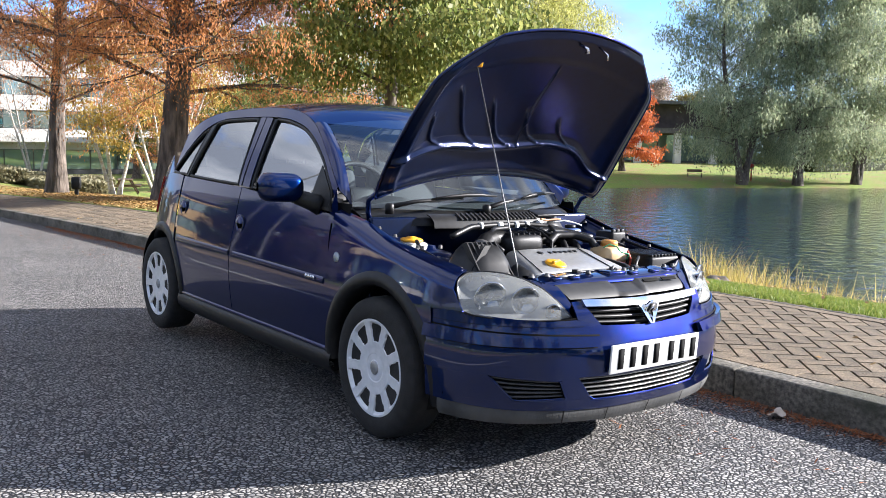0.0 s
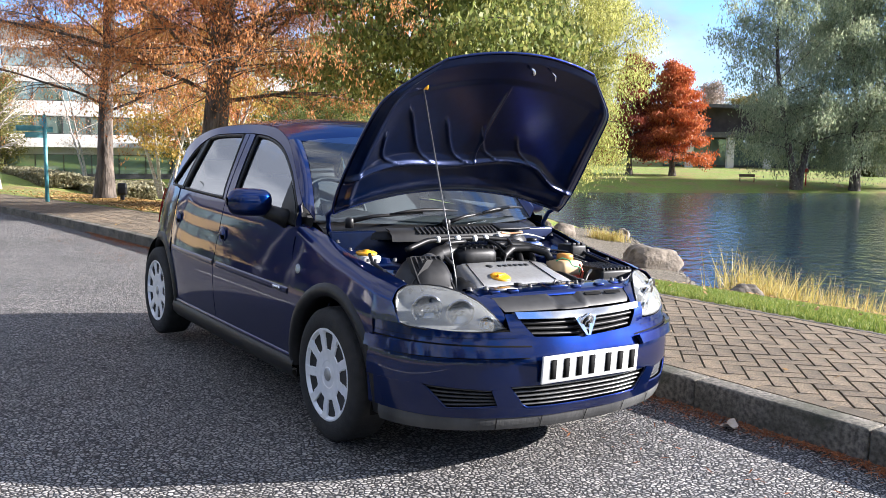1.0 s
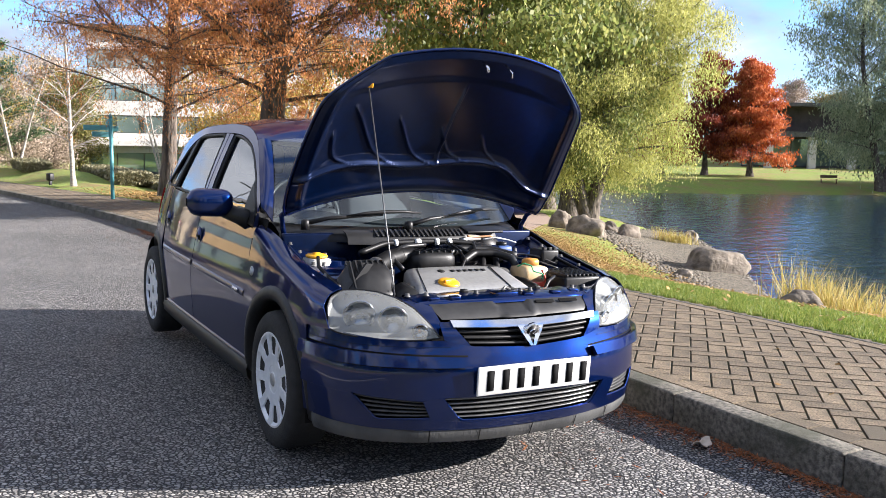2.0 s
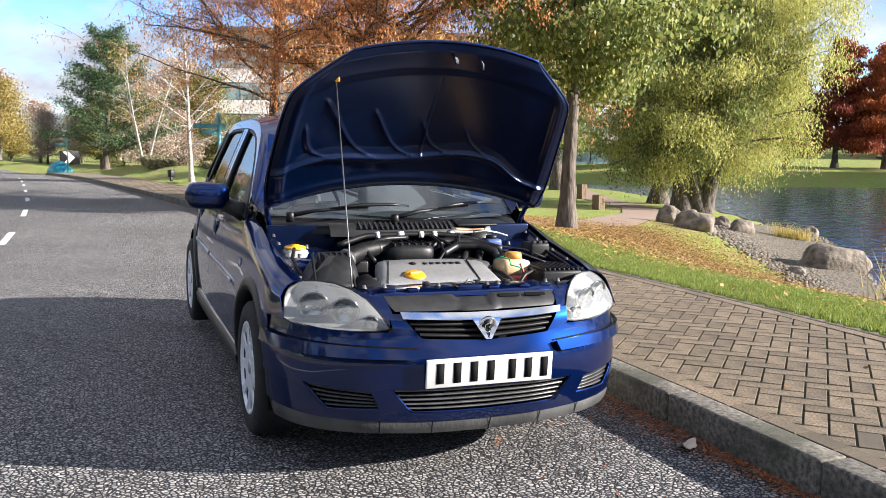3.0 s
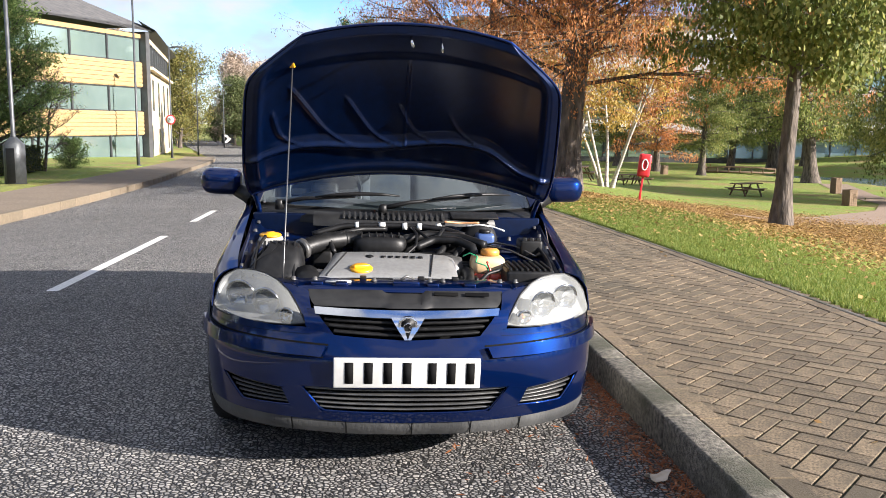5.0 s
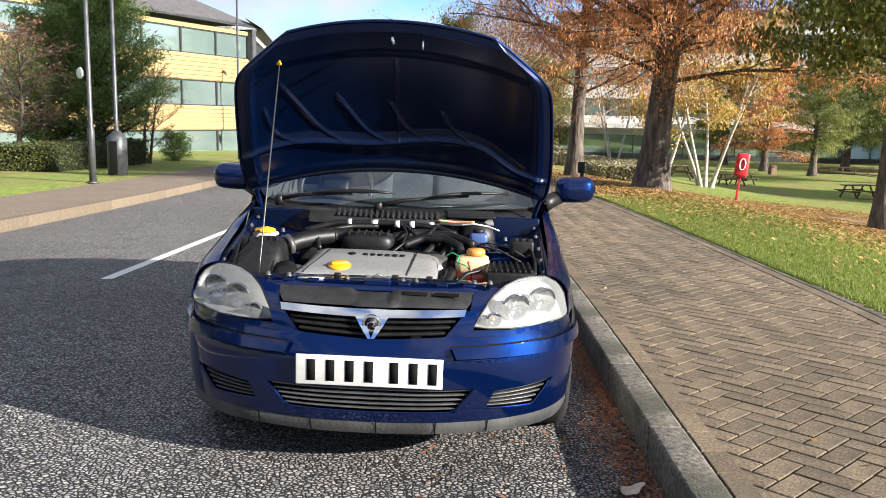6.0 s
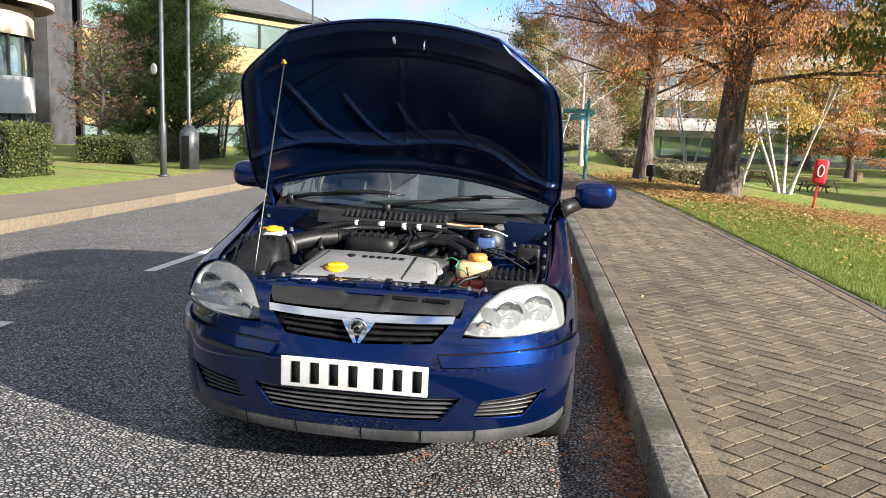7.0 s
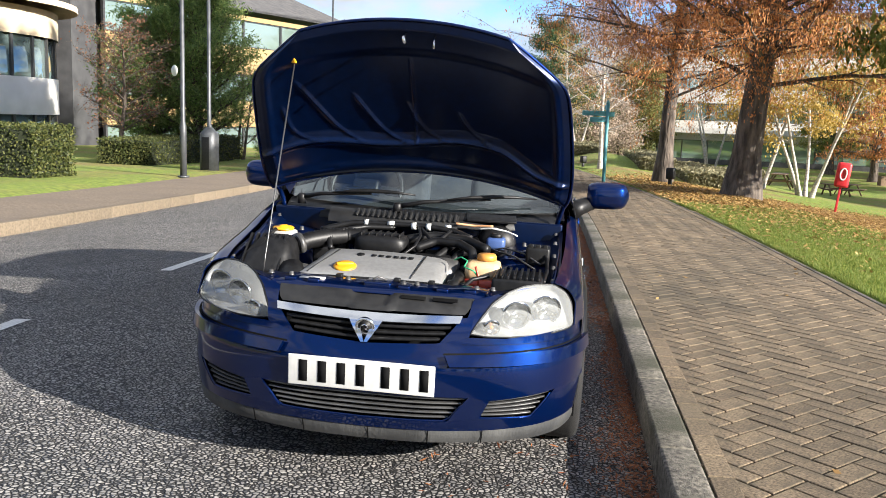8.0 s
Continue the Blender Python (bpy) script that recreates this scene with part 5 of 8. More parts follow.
part("cover_line", tube([(-0.30, 0.325, 0.7125), (-0.245, 0.50, 0.757), (-0.23, 0.545, 0.770)], 0.003, 5), M_grey_plastic, cover)
part("cover_line", tube([(0.10, 0.33, 0.714), (0.125, 0.545, 0.768)], 0.003, 5), M_grey_plastic, cover)
capx, capy, capz = -0.168, 0.385, 0.728
oil = part("oil_cap", moved(lathe([(0.044, 0.0), (0.045, 0.006), (0.040, 0.011), (0.020, 0.012), (0.0001, 0.012)], 24), pose(capx, capy, capz, 14, 0, 0)), M_yellow, cover, "yellow oil filler cap")
part("oil_cap_grip", moved(box(-0.034, 0.034, -0.006, 0.006, 0.008, 0.020, 0.004), pose(capx, capy, capz, 14, 0, 25)), M_yellow, oil)
for k, (x0, x1) in enumerate(((-0.085, -0.065), (-0.055, -0.035), (-0.025, -0.005), (0.005, 0.025), (0.035, 0.055), (0.065, 0.085))):
    part("cover_mark", moved(box(x0 - 0.005, x1 - 0.005, -0.010, 0.010, 0, 0.002), pose(0, 0.505, 0.7605, 14, 0, 0)), M_black, cover)
part("cover_emblem", moved(lathe([(0.016, 0), (0.016, 0.003), (0.0001, 0.003)], 16), pose(-0.135, 0.508, 0.760, 14, 0, 0)), M_black, cover)
part("engine_block", box(-0.36, 0.26, 0.30, 0.60, 0.42, 0.665, 0.02), M_alloy, car)
part("throttle_body", moved(lathe([(0.05, -0.07), (0.062, -0.06), (0.062, 0.05), (0.045, 0.07)], 20, "y"), pose(-0.345, 0.42, 0.66, 0, 0, 70)), M_alloy, car)

# air box, hose and resonator
ab_rows = []
for z, k in ((0.60, 0.98), (0.68, 1.0), (0.695, 1.05), (0.705, 1.05), (0.715, 0.98), (0.75, 0.88), (0.785, 0.72), (0.805, 0.56), (0.815, 0.38), (0.818, 0.04)):
    up = max(0.0, z - 0.70) / 0.11
    ab_rows.append([(-0.505 + 0.028 * up + 0.112 * k * math.copysign(abs(math.cos(a)) ** 0.6, math.cos(a)), 0.465 + 0.035 * up + 0.115 * k * math.copysign(abs(math.sin(a)) ** 0.6, math.sin(a)), z) for a in np.linspace(0, 2 * math.pi, 41)])
airbox = part("air_filter_box", flipped(grid(ab_rows)), M_black, car, "black ribbed air filter box")
for k in range(7):
    x = -0.585 + 0.026 * k
    fin = [[(x + 0.10 * w * (-0.49 - x), 0.345 + 0.115 * w + o, 0.700 + 0.125 * w - 0.25 * o) for w in np.linspace(0, 1, 6)] for o in (0.0, 0.03)]
    part("rib", thick(grid(fin), 0.006), M_black, airbox)
for k in range(4):
    y = 0.40 + 0.04 * k
    part("rib", thick(grid([[(-0.622 + 0.10 * w + o, y + 0.02 * w, 0.700 + 0.115 * w) for w in np.linspace(0, 1, 5)] for o in (0.0, 0.03)]), 0.006), M_black, airbox)
for y in (0.37, 0.54):
    part("clip", box(-0.63, -0.612, y, y + 0.025, 0.675, 0.725, 0.003), M_alloy, airbox)
hose_pts = [(-0.42, 0.56, 0.775), (-0.37, 0.60, 0.79), (-0.31, 0.655, 0.80), (-0.24, 0.70, 0.805), (-0.17, 0.715, 0.80)]
dense = [tuple(v) for v in along(hose_pts, 44)]
part("intake_hose", tube(dense, [0.033 + 0.005 * (i % 2) for i in range(44)], 14), M_black, car, "black corrugated intake hose")
part("hose_clamp", tube([(-0.415, 0.563, 0.776), (-0.40, 0.576, 0.781)], 0.043, 16), M_alloy, car)
res_rows = []
for z, k in ((0.745, 0.9), (0.755, 1.0), (0.80, 0.98), (0.818, 0.88), (0.826, 0.6), (0.828, 0.04)):
    res_rows.append([(-0.09 + 0.115 * k * math.copysign(abs(math.cos(a)) ** 0.55, math.cos(a)), 0.70 + 0.075 * k * math.copysign(abs(math.sin(a)) ** 0.7, math.sin(a)), z) for a in np.linspace(0, 2 * math.pi, 37)])
res = part("resonator", flipped(grid(res_rows)), M_black, car, "black intake box behind the engine")
for k in range(6):
    part("rib", box(-0.172 + 0.032 * k, -0.166 + 0.032 * k, 0.645, 0.755, 0.815, 0.832, 0.002), M_black, res)
part("inlet_duct", moved(lathe([(0.05, -0.1), (0.06, 0.0), (0.05, 0.06)], 18, "y"), pose(-0.37, 0.36, 0.67, 30, 0, 20)), M_black, car)

# reservoirs
wash = part("washer_bottle", box(-0.615, -0.51, 0.785, 0.89, 0.68, 0.793, 0.02), mat("white bottle", (0.28, 0.28, 0.27), (0.36, 0.36, 0.345), scale=12, rough=0.5), car, "white washer bottle with a yellow lid")
part("lid", moved(lathe([(0.046, 0), (0.048, 0.007), (0.042, 0.011), (0.020, 0.013), (0.018, 0.018), (0.0001, 0.019)], 24), pose(-0.565, 0.835, 0.794, 3, 0, 0)), M_yellow, wash)
tank = part("coolant_tank", box(0.285, 0.425, 0.50, 0.63, 0.69, 0.765, 0.026), M_tank, car, "milky coolant tank, red below, with a yellow cap")
part("tank_bottom", box(0.282, 0.418, 0.495, 0.625, 0.60, 0.70, 0.022), M_red, tank)
part("lid", moved(lathe([(0.030, 0), (0.040, 0.002), (0.039, 0.020), (0.033, 0.027), (0.0001, 0.028)], 24), pose(0.366, 0.575, 0.765)), mat("orange cap", (0.50, 0.22, 0.04), (0.60, 0.28, 0.06), rough=0.45), tank)
batt = part("battery_cover", box(0.405, 0.60, 0.36, 0.585, 0.60, 0.735, 0.012), M_black, car, "black ribbed battery cover")
for k in range(8):
    part("rib", box(0.415 + 0.023 * k, 0.425 + 0.023 * k, 0.366, 0.58, 0.733, 0.745, 0.002), M_black, batt)
fuse = part("fuse_box", box(0.515, 0.615, 0.69, 0.80, 0.74, 0.815, 0.012), M_black, car)
for k in range(3):
    part("rib", box(0.525 + 0.03 * k, 0.545 + 0.03 * k, 0.695, 0.71, 0.80, 0.826, 0.003), M_black, fuse)
part("brake_servo", moved(lathe([(0.03, -0.10), (0.03, 0.0), (0.05, 0.01), (0.085, 0.025), (0.09, 0.07)], 24, "y"), pose(0.37, 0.93, 0.775)), M_black, car)
bf = part("brake_reservoir", box(0.34, 0.42, 0.80, 0.88, 0.775, 0.825, 0.014), mat("pale blue bottle", (0.04, 0.08, 0.22), (0.07, 0.12, 0.28), rough=0.4), car, "pale fluid bottle")
part("lid", moved(lathe([(0.026, 0), (0.026, 0.016), (0.0001, 0.018)], 18), pose(0.38, 0.84, 0.824)), M_black, bf)

# pipes and looms
def hose_part(name, pts, r, m, label="", n=8):
    return part(name, tube([tuple(v) for v in along(pts, max(8, 4 * len(pts)))], r, n), m, car, label)


hose_part("cable_loom", [(-0.38, 0.80, 0.81), (-0.25, 0.835, 0.845), (-0.1, 0.84, 0.85), (0.08, 0.84, 0.85), (0.2, 0.82, 0.84), (0.28, 0.78, 0.82)], 0.013, M_black)
for x, w in ((-0.19, 0.018), (-0.08, 0.03), (0.02, 0.022), (0.085, 0.022), (0.17, 0.024)):
    part("loom_tape", tube([(x - w / 2, 0.838, 0.848), (x + w / 2, 0.838, 0.849)], 0.0155, 10), M_wire, car)
hose_part("coolant_hose", [(0.06, 0.66, 0.78), (0.14, 0.70, 0.81), (0.24, 0.68, 0.81), (0.30, 0.63, 0.79), (0.31, 0.60, 0.75)], 0.018, M_black)
hose_part("coolant_hose", [(0.0, 0.74, 0.80), (0.12, 0.78, 0.82), (0.26, 0.76, 0.815), (0.36, 0.68, 0.79)], 0.020, M_black)
hose_part("radiator_hose", [(0.23, 0.30, 0.64), (0.26, 0.38, 0.69), (0.27, 0.48, 0.70), (0.26, 0.56, 0.70)], 0.022, M_black)
hose_part("vacuum_pipe", [(0.06, 0.80, 0.845), (0.09, 0.74, 0.83), (0.12, 0.70, 0.81), (0.16, 0.72, 0.82), (0.19, 0.79, 0.845)], 0.007, M_black)
hose_part("green_wire", [(0.245, 0.50, 0.77), (0.27, 0.49, 0.785), (0.30, 0.47, 0.775), (0.29, 0.44, 0.755), (0.33, 0.425, 0.745), (0.345, 0.45, 0.72)], 0.003, mat("green wire", (0.02, 0.28, 0.12), (0.03, 0.34, 0.15), rough=0.4), "thin green wire", 6)
hose_part("red_wire", [(0.335, 0.44, 0.76), (0.35, 0.43, 0.72), (0.345, 0.44, 0.66)], 0.005, M_red, "red wire", 6)
hose_part("battery_cable", [(0.39, 0.42, 0.73), (0.33, 0.38, 0.72), (0.29, 0.36, 0.68), (0.28, 0.36, 0.60)], 0.008, M_black)
hose_part("cowl_cable", [(0.20, 0.86, 0.87), (0.28, 0.90, 0.86), (0.36, 0.89, 0.865)], 0.005, mat("orange wire", (0.4, 0.2, 0.1), (0.5, 0.26, 0.12), rough=0.5))
part("relay", box(0.27, 0.37, 0.335, 0.40, 0.645, 0.69, 0.008), M_black, car)
part("relay", box(0.23, 0.30, 0.40, 0.45, 0.66, 0.70, 0.008), M_black, car)
part("alternator", moved(lathe([(0.02, -0.09), (0.075, -0.08), (0.08, 0.0), (0.07, 0.05)], 24, "x"), pose(0.20, 0.60, 0.68)), M_alloy, car)
part("coil_pack", box(0.05, 0.22, 0.60, 0.68, 0.70, 0.76, 0.015), M_black, car)

# painted shelves beside the towers, and the jumble round the engine
for sgn in (-1, 1):
    flip = (lambda b: b) if sgn < 0 else mirrored
    shelf = [[(-0.615, 0.56, 0.70), (-0.61, 0.70, 0.742), (-0.615, 0.84, 0.775), (-0.62, 0.99, 0.81)], [(-0.50, 0.60, 0.66), (-0.50, 0.70, 0.735), (-0.50, 0.84, 0.76), (-0.50, 0.99, 0.79)], [(-0.40, 0.62, 0.58), (-0.375, 0.70, 0.71), (-0.37, 0.84, 0.74), (-0.38, 0.99, 0.77)], [(-0.38, 0.60, 0.42), (-0.345, 0.70, 0.45), (-0.34, 0.84, 0.45), (-0.34, 0.99, 0.45)]]
    part("inner_shelf", flip(flipped(grid(shelf))), M_paint, car)
    part("wing_rail", flip(box(-0.640, -0.610, 0.44, 0.99, 0.60, 0.70, 0.006)), M_paint, car)
    for x, y, z in ((-0.56, 0.76, 0.768), (-0.44, 0.80, 0.764), (-0.50, 0.90, 0.79)):
        part("tower_nut", flip(moved(lathe([(0.013, -0.004), (0.009, 0.0), (0.008, 0.012), (0.0001, 0.013)], 8), pose(x, y, z))), M_alloy, car)
hose_part("slam_cable", [(-0.36, 0.293, 0.700), (-0.2, 0.297, 0.705), (0.0, 0.295, 0.708), (0.2, 0.30, 0.704), (0.38, 0.31, 0.698)], 0.006, M_black)
hose_part("wing_loom", [(-0.60, 0.44, 0.712), (-0.605, 0.58, 0.74), (-0.60, 0.72, 0.77), (-0.58, 0.78, 0.80)], 0.008, M_black)
hose_part("wing_loom", [(0.60, 0.42, 0.722), (0.61, 0.56, 0.745), (0.605, 0.68, 0.77), (0.58, 0.72, 0.80)], 0.008, M_black)
hose_part("vent_hose", [(-0.28, 0.58, 0.765), (-0.30, 0.63, 0.80), (-0.26, 0.68, 0.83), (-0.18, 0.76, 0.84), (-0.06, 0.80, 0.84)], 0.011, M_black)
hose_part("fuel_pipe", [(0.02, 0.60, 0.76), (0.06, 0.64, 0.79), (0.07, 0.72, 0.825), (0.05, 0.80, 0.85)], 0.006, M_black)
hose_part("heater_hose", [(0.20, 0.60, 0.72), (0.24, 0.66, 0.765), (0.28, 0.74, 0.785), (0.30, 0.84, 0.79), (0.28, 0.95, 0.79)], 0.016, M_black)
hose_part("heater_hose", [(0.14, 0.62, 0.74), (0.19, 0.70, 0.78), (0.22, 0.80, 0.80), (0.20, 0.95, 0.80)], 0.016, M_black)
hose_part("brake_pipe", [(0.36, 0.82, 0.77), (0.42, 0.78, 0.79), (0.50, 0.72, 0.785), (0.58, 0.66, 0.75)], 0.004, M_alloy)
hose_part("brake_pipe", [(0.35, 0.84, 0.775), (0.40, 0.76, 0.775), (0.47, 0.70, 0.77), (0.56, 0.62, 0.735)], 0.004, M_alloy)
hose_part("white_wire", [(0.30, 0.88, 0.85), (0.36, 0.86, 0.86), (0.42, 0.87, 0.85), (0.47, 0.85, 0.835)], 0.004, M_wire)
for x, y, z, s_ in ((-0.33, 0.66, 0.74, 0.04), (0.02, 0.82, 0.77, 0.05), (0.24, 0.88, 0.78, 0.045), (0.30, 0.66, 0.70, 0.05), (0.14, 0.76, 0.74, 0.05), (-0.30, 0.76, 0.75, 0.05)):
    part("connector", box(x - s_, x + s_, y - 0.03, y + 0.03, z - 0.05, z + 0.02, 0.008), M_black, car)
for x, y in ((-0.33, 0.215), (-0.24, 0.208), (0.10, 0.206), (0.24, 0.212), (0.34, 0.225)):
    part("slam_pad", moved(box(-0.022, 0.022, -0.012, 0.016, -0.006, 0.010, 0.005), pose(x, y, 0.700, 8, 0, 0)), M_paint, car)
for x in (-0.16, 0.06, 0.19):
    part("slam_clip", box(x - 0.012, x + 0.012, 0.262, 0.29, 0.708, 0.722, 0.003), M_black, car)

# scuttle below the screen
scut = [[(x, 0.895 + d + 0.21 * (x / 0.64) ** 2, z) for x in np.linspace(-0.64, 0.64, 33)] for d, z in ((0.0, 0.84), (0.004, 0.868), (0.02, 0.880), (0.06, 0.896), (0.085, 0.905))]
part("scuttle_panel", thick(grid(scut), 0.004), M_black, car)
plen_rows = [[(x, y + 0.15 * (x / 0.64) ** 2, z) for x in np.linspace(-0.385, 0.205, 30)] for y, z in ((0.862, 0.835), (0.868, 0.862), (0.895, 0.884), (0.925, 0.893))]
plen = part("plenum_cover", thick(grid(plen_rows), 0.005), M_grey_plastic, car, "grey ribbed plastic plenum cover")
for k in range(19):
    x = -0.25 + 0.0245 * k
    part("rib", moved(box(-0.005, 0.005, 0, 0.055, 0, 0.008, 0.002), pose(x, 0.872 + 0.15 * (x / 0.64) ** 2, 0.868, 28, 0, 0)), M_grey_plastic, plen)
part("plenum_flap", moved(box(0.24, 0.46, 0, 0.07, 0, 0.012, 0.004), pose(0, 0.90, 0.872, 18, 0, 6)), M_black, car)


def wiper(pivot, tip, arm_end):
    p, t_, a = Vector(pivot), Vector(tip), Vector(arm_end)
    w = part("wiper_arm", tube([p, p.lerp(a, 0.3) + Vector((0, -0.01, 0.012)), a], [0.012, 0.009, 0.006], 8), M_black, car)
    part("wiper_pivot", moved(lathe([(0.02, -0.03), (0.02, 0.01), (0.012, 0.018), (0.0001, 0.018)], 14), Matrix.Translation(p)), M_black, w)
    s_, e_ = a + (a - t_) * 0.9, t_
    part("wiper_blade", tube([s_, s_.lerp(e_, 0.25) + Vector((0, -0.008, 0.010)), s_.lerp(e_, 0.5) + Vector((0, -0.010, 0.013)), s_.lerp(e_, 0.75) + Vector((0, -0.008, 0.010)), e_], [0.004, 0.008, 0.010, 0.008, 0.004], 6), M_black, w)


wiper((-0.545, 1.035, 0.922), (0.0, 0.955, 0.972), (-0.20, 0.955, 0.965))
wiper((-0.075, 0.935, 0.918), (0.535, 1.115, 0.975), (0.33, 1.025, 0.968))

# ------------------------------------------------ cabin
dash_rows = [[(0.63 * u, y + 0.06 * u * u, z + 0.02 * math.exp(-((u + 0.55) / 0.25) ** 2)) for u in np.linspace(-1, 1, 25)] for y, z in ((1.06, 0.885), (1.20, 0.905), (1.34, 0.915), (1.43, 0.90), (1.46, 0.84), (1.47, 0.55))]
M_dash = mat("charcoal dashboard", (0.022, 0.023, 0.025), (0.036, 0.037, 0.039), scale=80, rough=0.7)
part("dashboard", grid(dash_rows), M_dash, car)
part("cabin_floor", box(-0.64, 0.64, 1.05, 3.5, 0.27, 0.33, 0.02), M_dark, car)
part("instrument_hood", moved(lathe([(0.17, -0.08), (0.17, 0.06), (0.15, 0.1)], 24, "y"), pose(-0.36, 1.36, 0.86) @ Matrix.Diagonal((1, 1, 0.55, 1))), M_black, car)
wheel_ring = [(0.185 * math.cos(a), 0, 0.185 * math.sin(a)) for a in np.linspace(0, 2 * math.pi, 37)]
st = part("steering_wheel", moved(tube(wheel_ring, 0.014, 8, False), pose(-0.36, 1.56, 0.93, -25, 0, 0)), M_black, car)
part("hub", moved(box(-0.07, 0.07, -0.03, 0.03, -0.06, 0.05, 0.02), pose(-0.36, 1.555, 0.93, -25, 0, 0)), M_black, st)
for dx in (-0.12, 0.12):
    part("spoke", moved(box(dx - 0.06, dx + 0.06, -0.01, 0.01, -0.02, 0.02, 0.006), pose(-0.36, 1.56, 0.93, -25, 0, 0)), M_black, st)
for sx in (-0.35, 0.35):
    seat_ = part("front_seat", box(sx - 0.24, sx + 0.24, 1.62, 2.12, 0.38, 0.56, 0.05), M_seat, car, "grey cloth front seat")
    part("backrest", moved(box(-0.23, 0.23, -0.06, 0.06, 0, 0.60, 0.05), pose(sx, 2.10, 0.50, -16, 0, 0)), M_seat, seat_)
    part("headrest", moved(box(-0.13, 0.13, -0.045, 0.045, 0, 0.17, 0.04), pose(sx, 2.275, 1.10, -12, 0, 0)), M_seat, seat_)
    for dx in (-0.05, 0.05):
        part("headrest_post", tube([(sx + dx, 2.255, 1.05), (sx + dx, 2.275, 1.12)], 0.006, 6), M_alloy, seat_)
bench = part("rear_bench", box(-0.6, 0.6, 2.55, 3.05, 0.38, 0.56, 0.05), M_seat, car, "grey cloth rear bench")
part("backrest", moved(box(-0.6, 0.6, -0.06, 0.06, 0, 0.55, 0.05), pose(0, 3.05, 0.50, -18, 0, 0)), M_seat, bench)
for sx in (-0.36, 0.36):
    part("headrest", moved(box(-0.12, 0.12, -0.04, 0.04, 0, 0.14, 0.035), pose(sx, 3.20, 1.02, -12, 0, 0)), M_seat, bench)
part("interior_mirror", moved(box(-0.11, 0.11, -0.02, 0.02, -0.03, 0.03, 0.015), pose(0, 1.56, 1.235, -10, 0, 0)), M_black, car)
part("roof_lining", grid([[roof_pt(u * 0.97, y)[:2] + (roof_pt(u, y)[2] - 0.03,) for u in np.linspace(-1, 1, 9)] for y in np.linspace(1.68, 3.25, 8)]), M_seat, car)
for sgn in (-1, 1):
    card = grid([[(sgn * (abs(side(y, z)[0]) - 0.05), y, z) for y in np.linspace(1.25, 3.1, 12)] for z in (0.32, 0.6, 0.9, 0.945)])
    part("door_card", card, M_seat, car)


# ---------------------------------------------------------------- trees
def branch_set(seed, height, trunk_r, first, limbs, spread, rise, droop, levels=2, lean=(0, 0), forks=1, wiggle=0.06, clear_top=0.0, shape="cone", limb=0.42):
    """Trunk and limbs as tubes, with the twig points on which leaves sit."""
    r = random.Random(seed)
    tubes, twigs = [], []

    def run(p, d, length, rad, level, steps):
        pts, rads = [p.copy()], [rad]
        for i in range(steps):
            d = (d + Vector((r.uniform(-1, 1), r.uniform(-1, 1), r.uniform(-1, 1))) * wiggle * (1 + level) + Vector((0, 0, droop[min(level, len(droop) - 1)] / steps))).normalized()
            p = p + d * (length / steps)
            pts.append(p.copy())
            rads.append(rad * (1 - 0.82 * (i + 1) / steps))
        tubes.append((pts, rads, 9 if level == 0 else (6 if level == 1 else 4)))
        return pts, rads, d

    for f in range(forks):
        a = 2 * math.pi * f / forks + r.uniform(-0.4, 0.4)
        tilt = 0.0 if forks == 1 else 0.20 + 0.12 * r.random()
        d0 = Vector((lean[0] + tilt * math.cos(a), lean[1] + tilt * math.sin(a), 1)).normalized()
        base = Vector((0.05 * forks * math.cos(a), 0.05 * forks * math.sin(a), -0.1)) if forks > 1 else Vector((0, 0, -0.1))
        steps = 14
        pts, rads, _ = run(base, d0, height * (1 - 0.15 * r.random() * (forks > 1)), trunk_r / math.sqrt(forks) * (1.0 if forks == 1 else 1.1), 0, steps)
        rads[0] *= 1.55
        rads[1] *= 1.08
        for k in range(limbs // forks):
            v = first + (0.98 - first) * (k + r.random()) / max(1, limbs // forks)
            i = min(steps - 1, int(v * steps))
            q = pts[i].lerp(pts[i + 1], v * steps - i)
            az = k * 2.4 + r.uniform(-0.5, 0.5) + f
            if shape == "cone":
                reach = spread * (1.0 - 0.75 * (v - first) / (1 - first)) * r.uniform(0.75, 1.15)
            elif shape == "round":
                reach = spread * math.sqrt(max(0.08, 1 - ((v - first) / (1 - first) * 2 - 0.75) ** 2 / 1.6)) * r.uniform(0.75, 1.15)
            else:
                reach = spread * r.uniform(0.6, 1.1)
            el = rise * (0.6 + 0.8 * (v - first) / (1 - first)) + r.uniform(-0.12, 0.12)
            d = Vector((math.cos(az) * math.cos(el), math.sin(az) * math.cos(el), math.sin(el)))
            lp, lr, ld = run(q, d, reach, max(0.018, rads[i] * limb), 1, 7)
            for m in range(2, 8):
                twigs.append((lp[m], ld))
            if levels > 1:
                for m in range(1, 7):
                    for side_ in (-1, 1):
                        if r.random() < 0.85:
                            d2 = (ld * 0.6 + Vector((-ld.y, ld.x, 0)) * side_ * r.uniform(0.4, 1.0) + Vector((0, 0, r.uniform(-0.2, 0.35)))).normalized()
                            tp, tr_, td = run(lp[m], d2, reach * r.uniform(0.28, 0.5) * (1 - 0.06 * m), max(0.008, lr[m] * 0.5), 2, 4)
                            twigs += [(tp[1], td), (tp[2], td), (tp[3], td), (tp[4], td)]
                            if levels > 2:
                                for w in range(1, 5):
                                    d3 = (td * 0.5 + Vector((r.uniform(-1, 1), r.uniform(-1, 1), r.uniform(-0.5, 0.6)))).normalized()
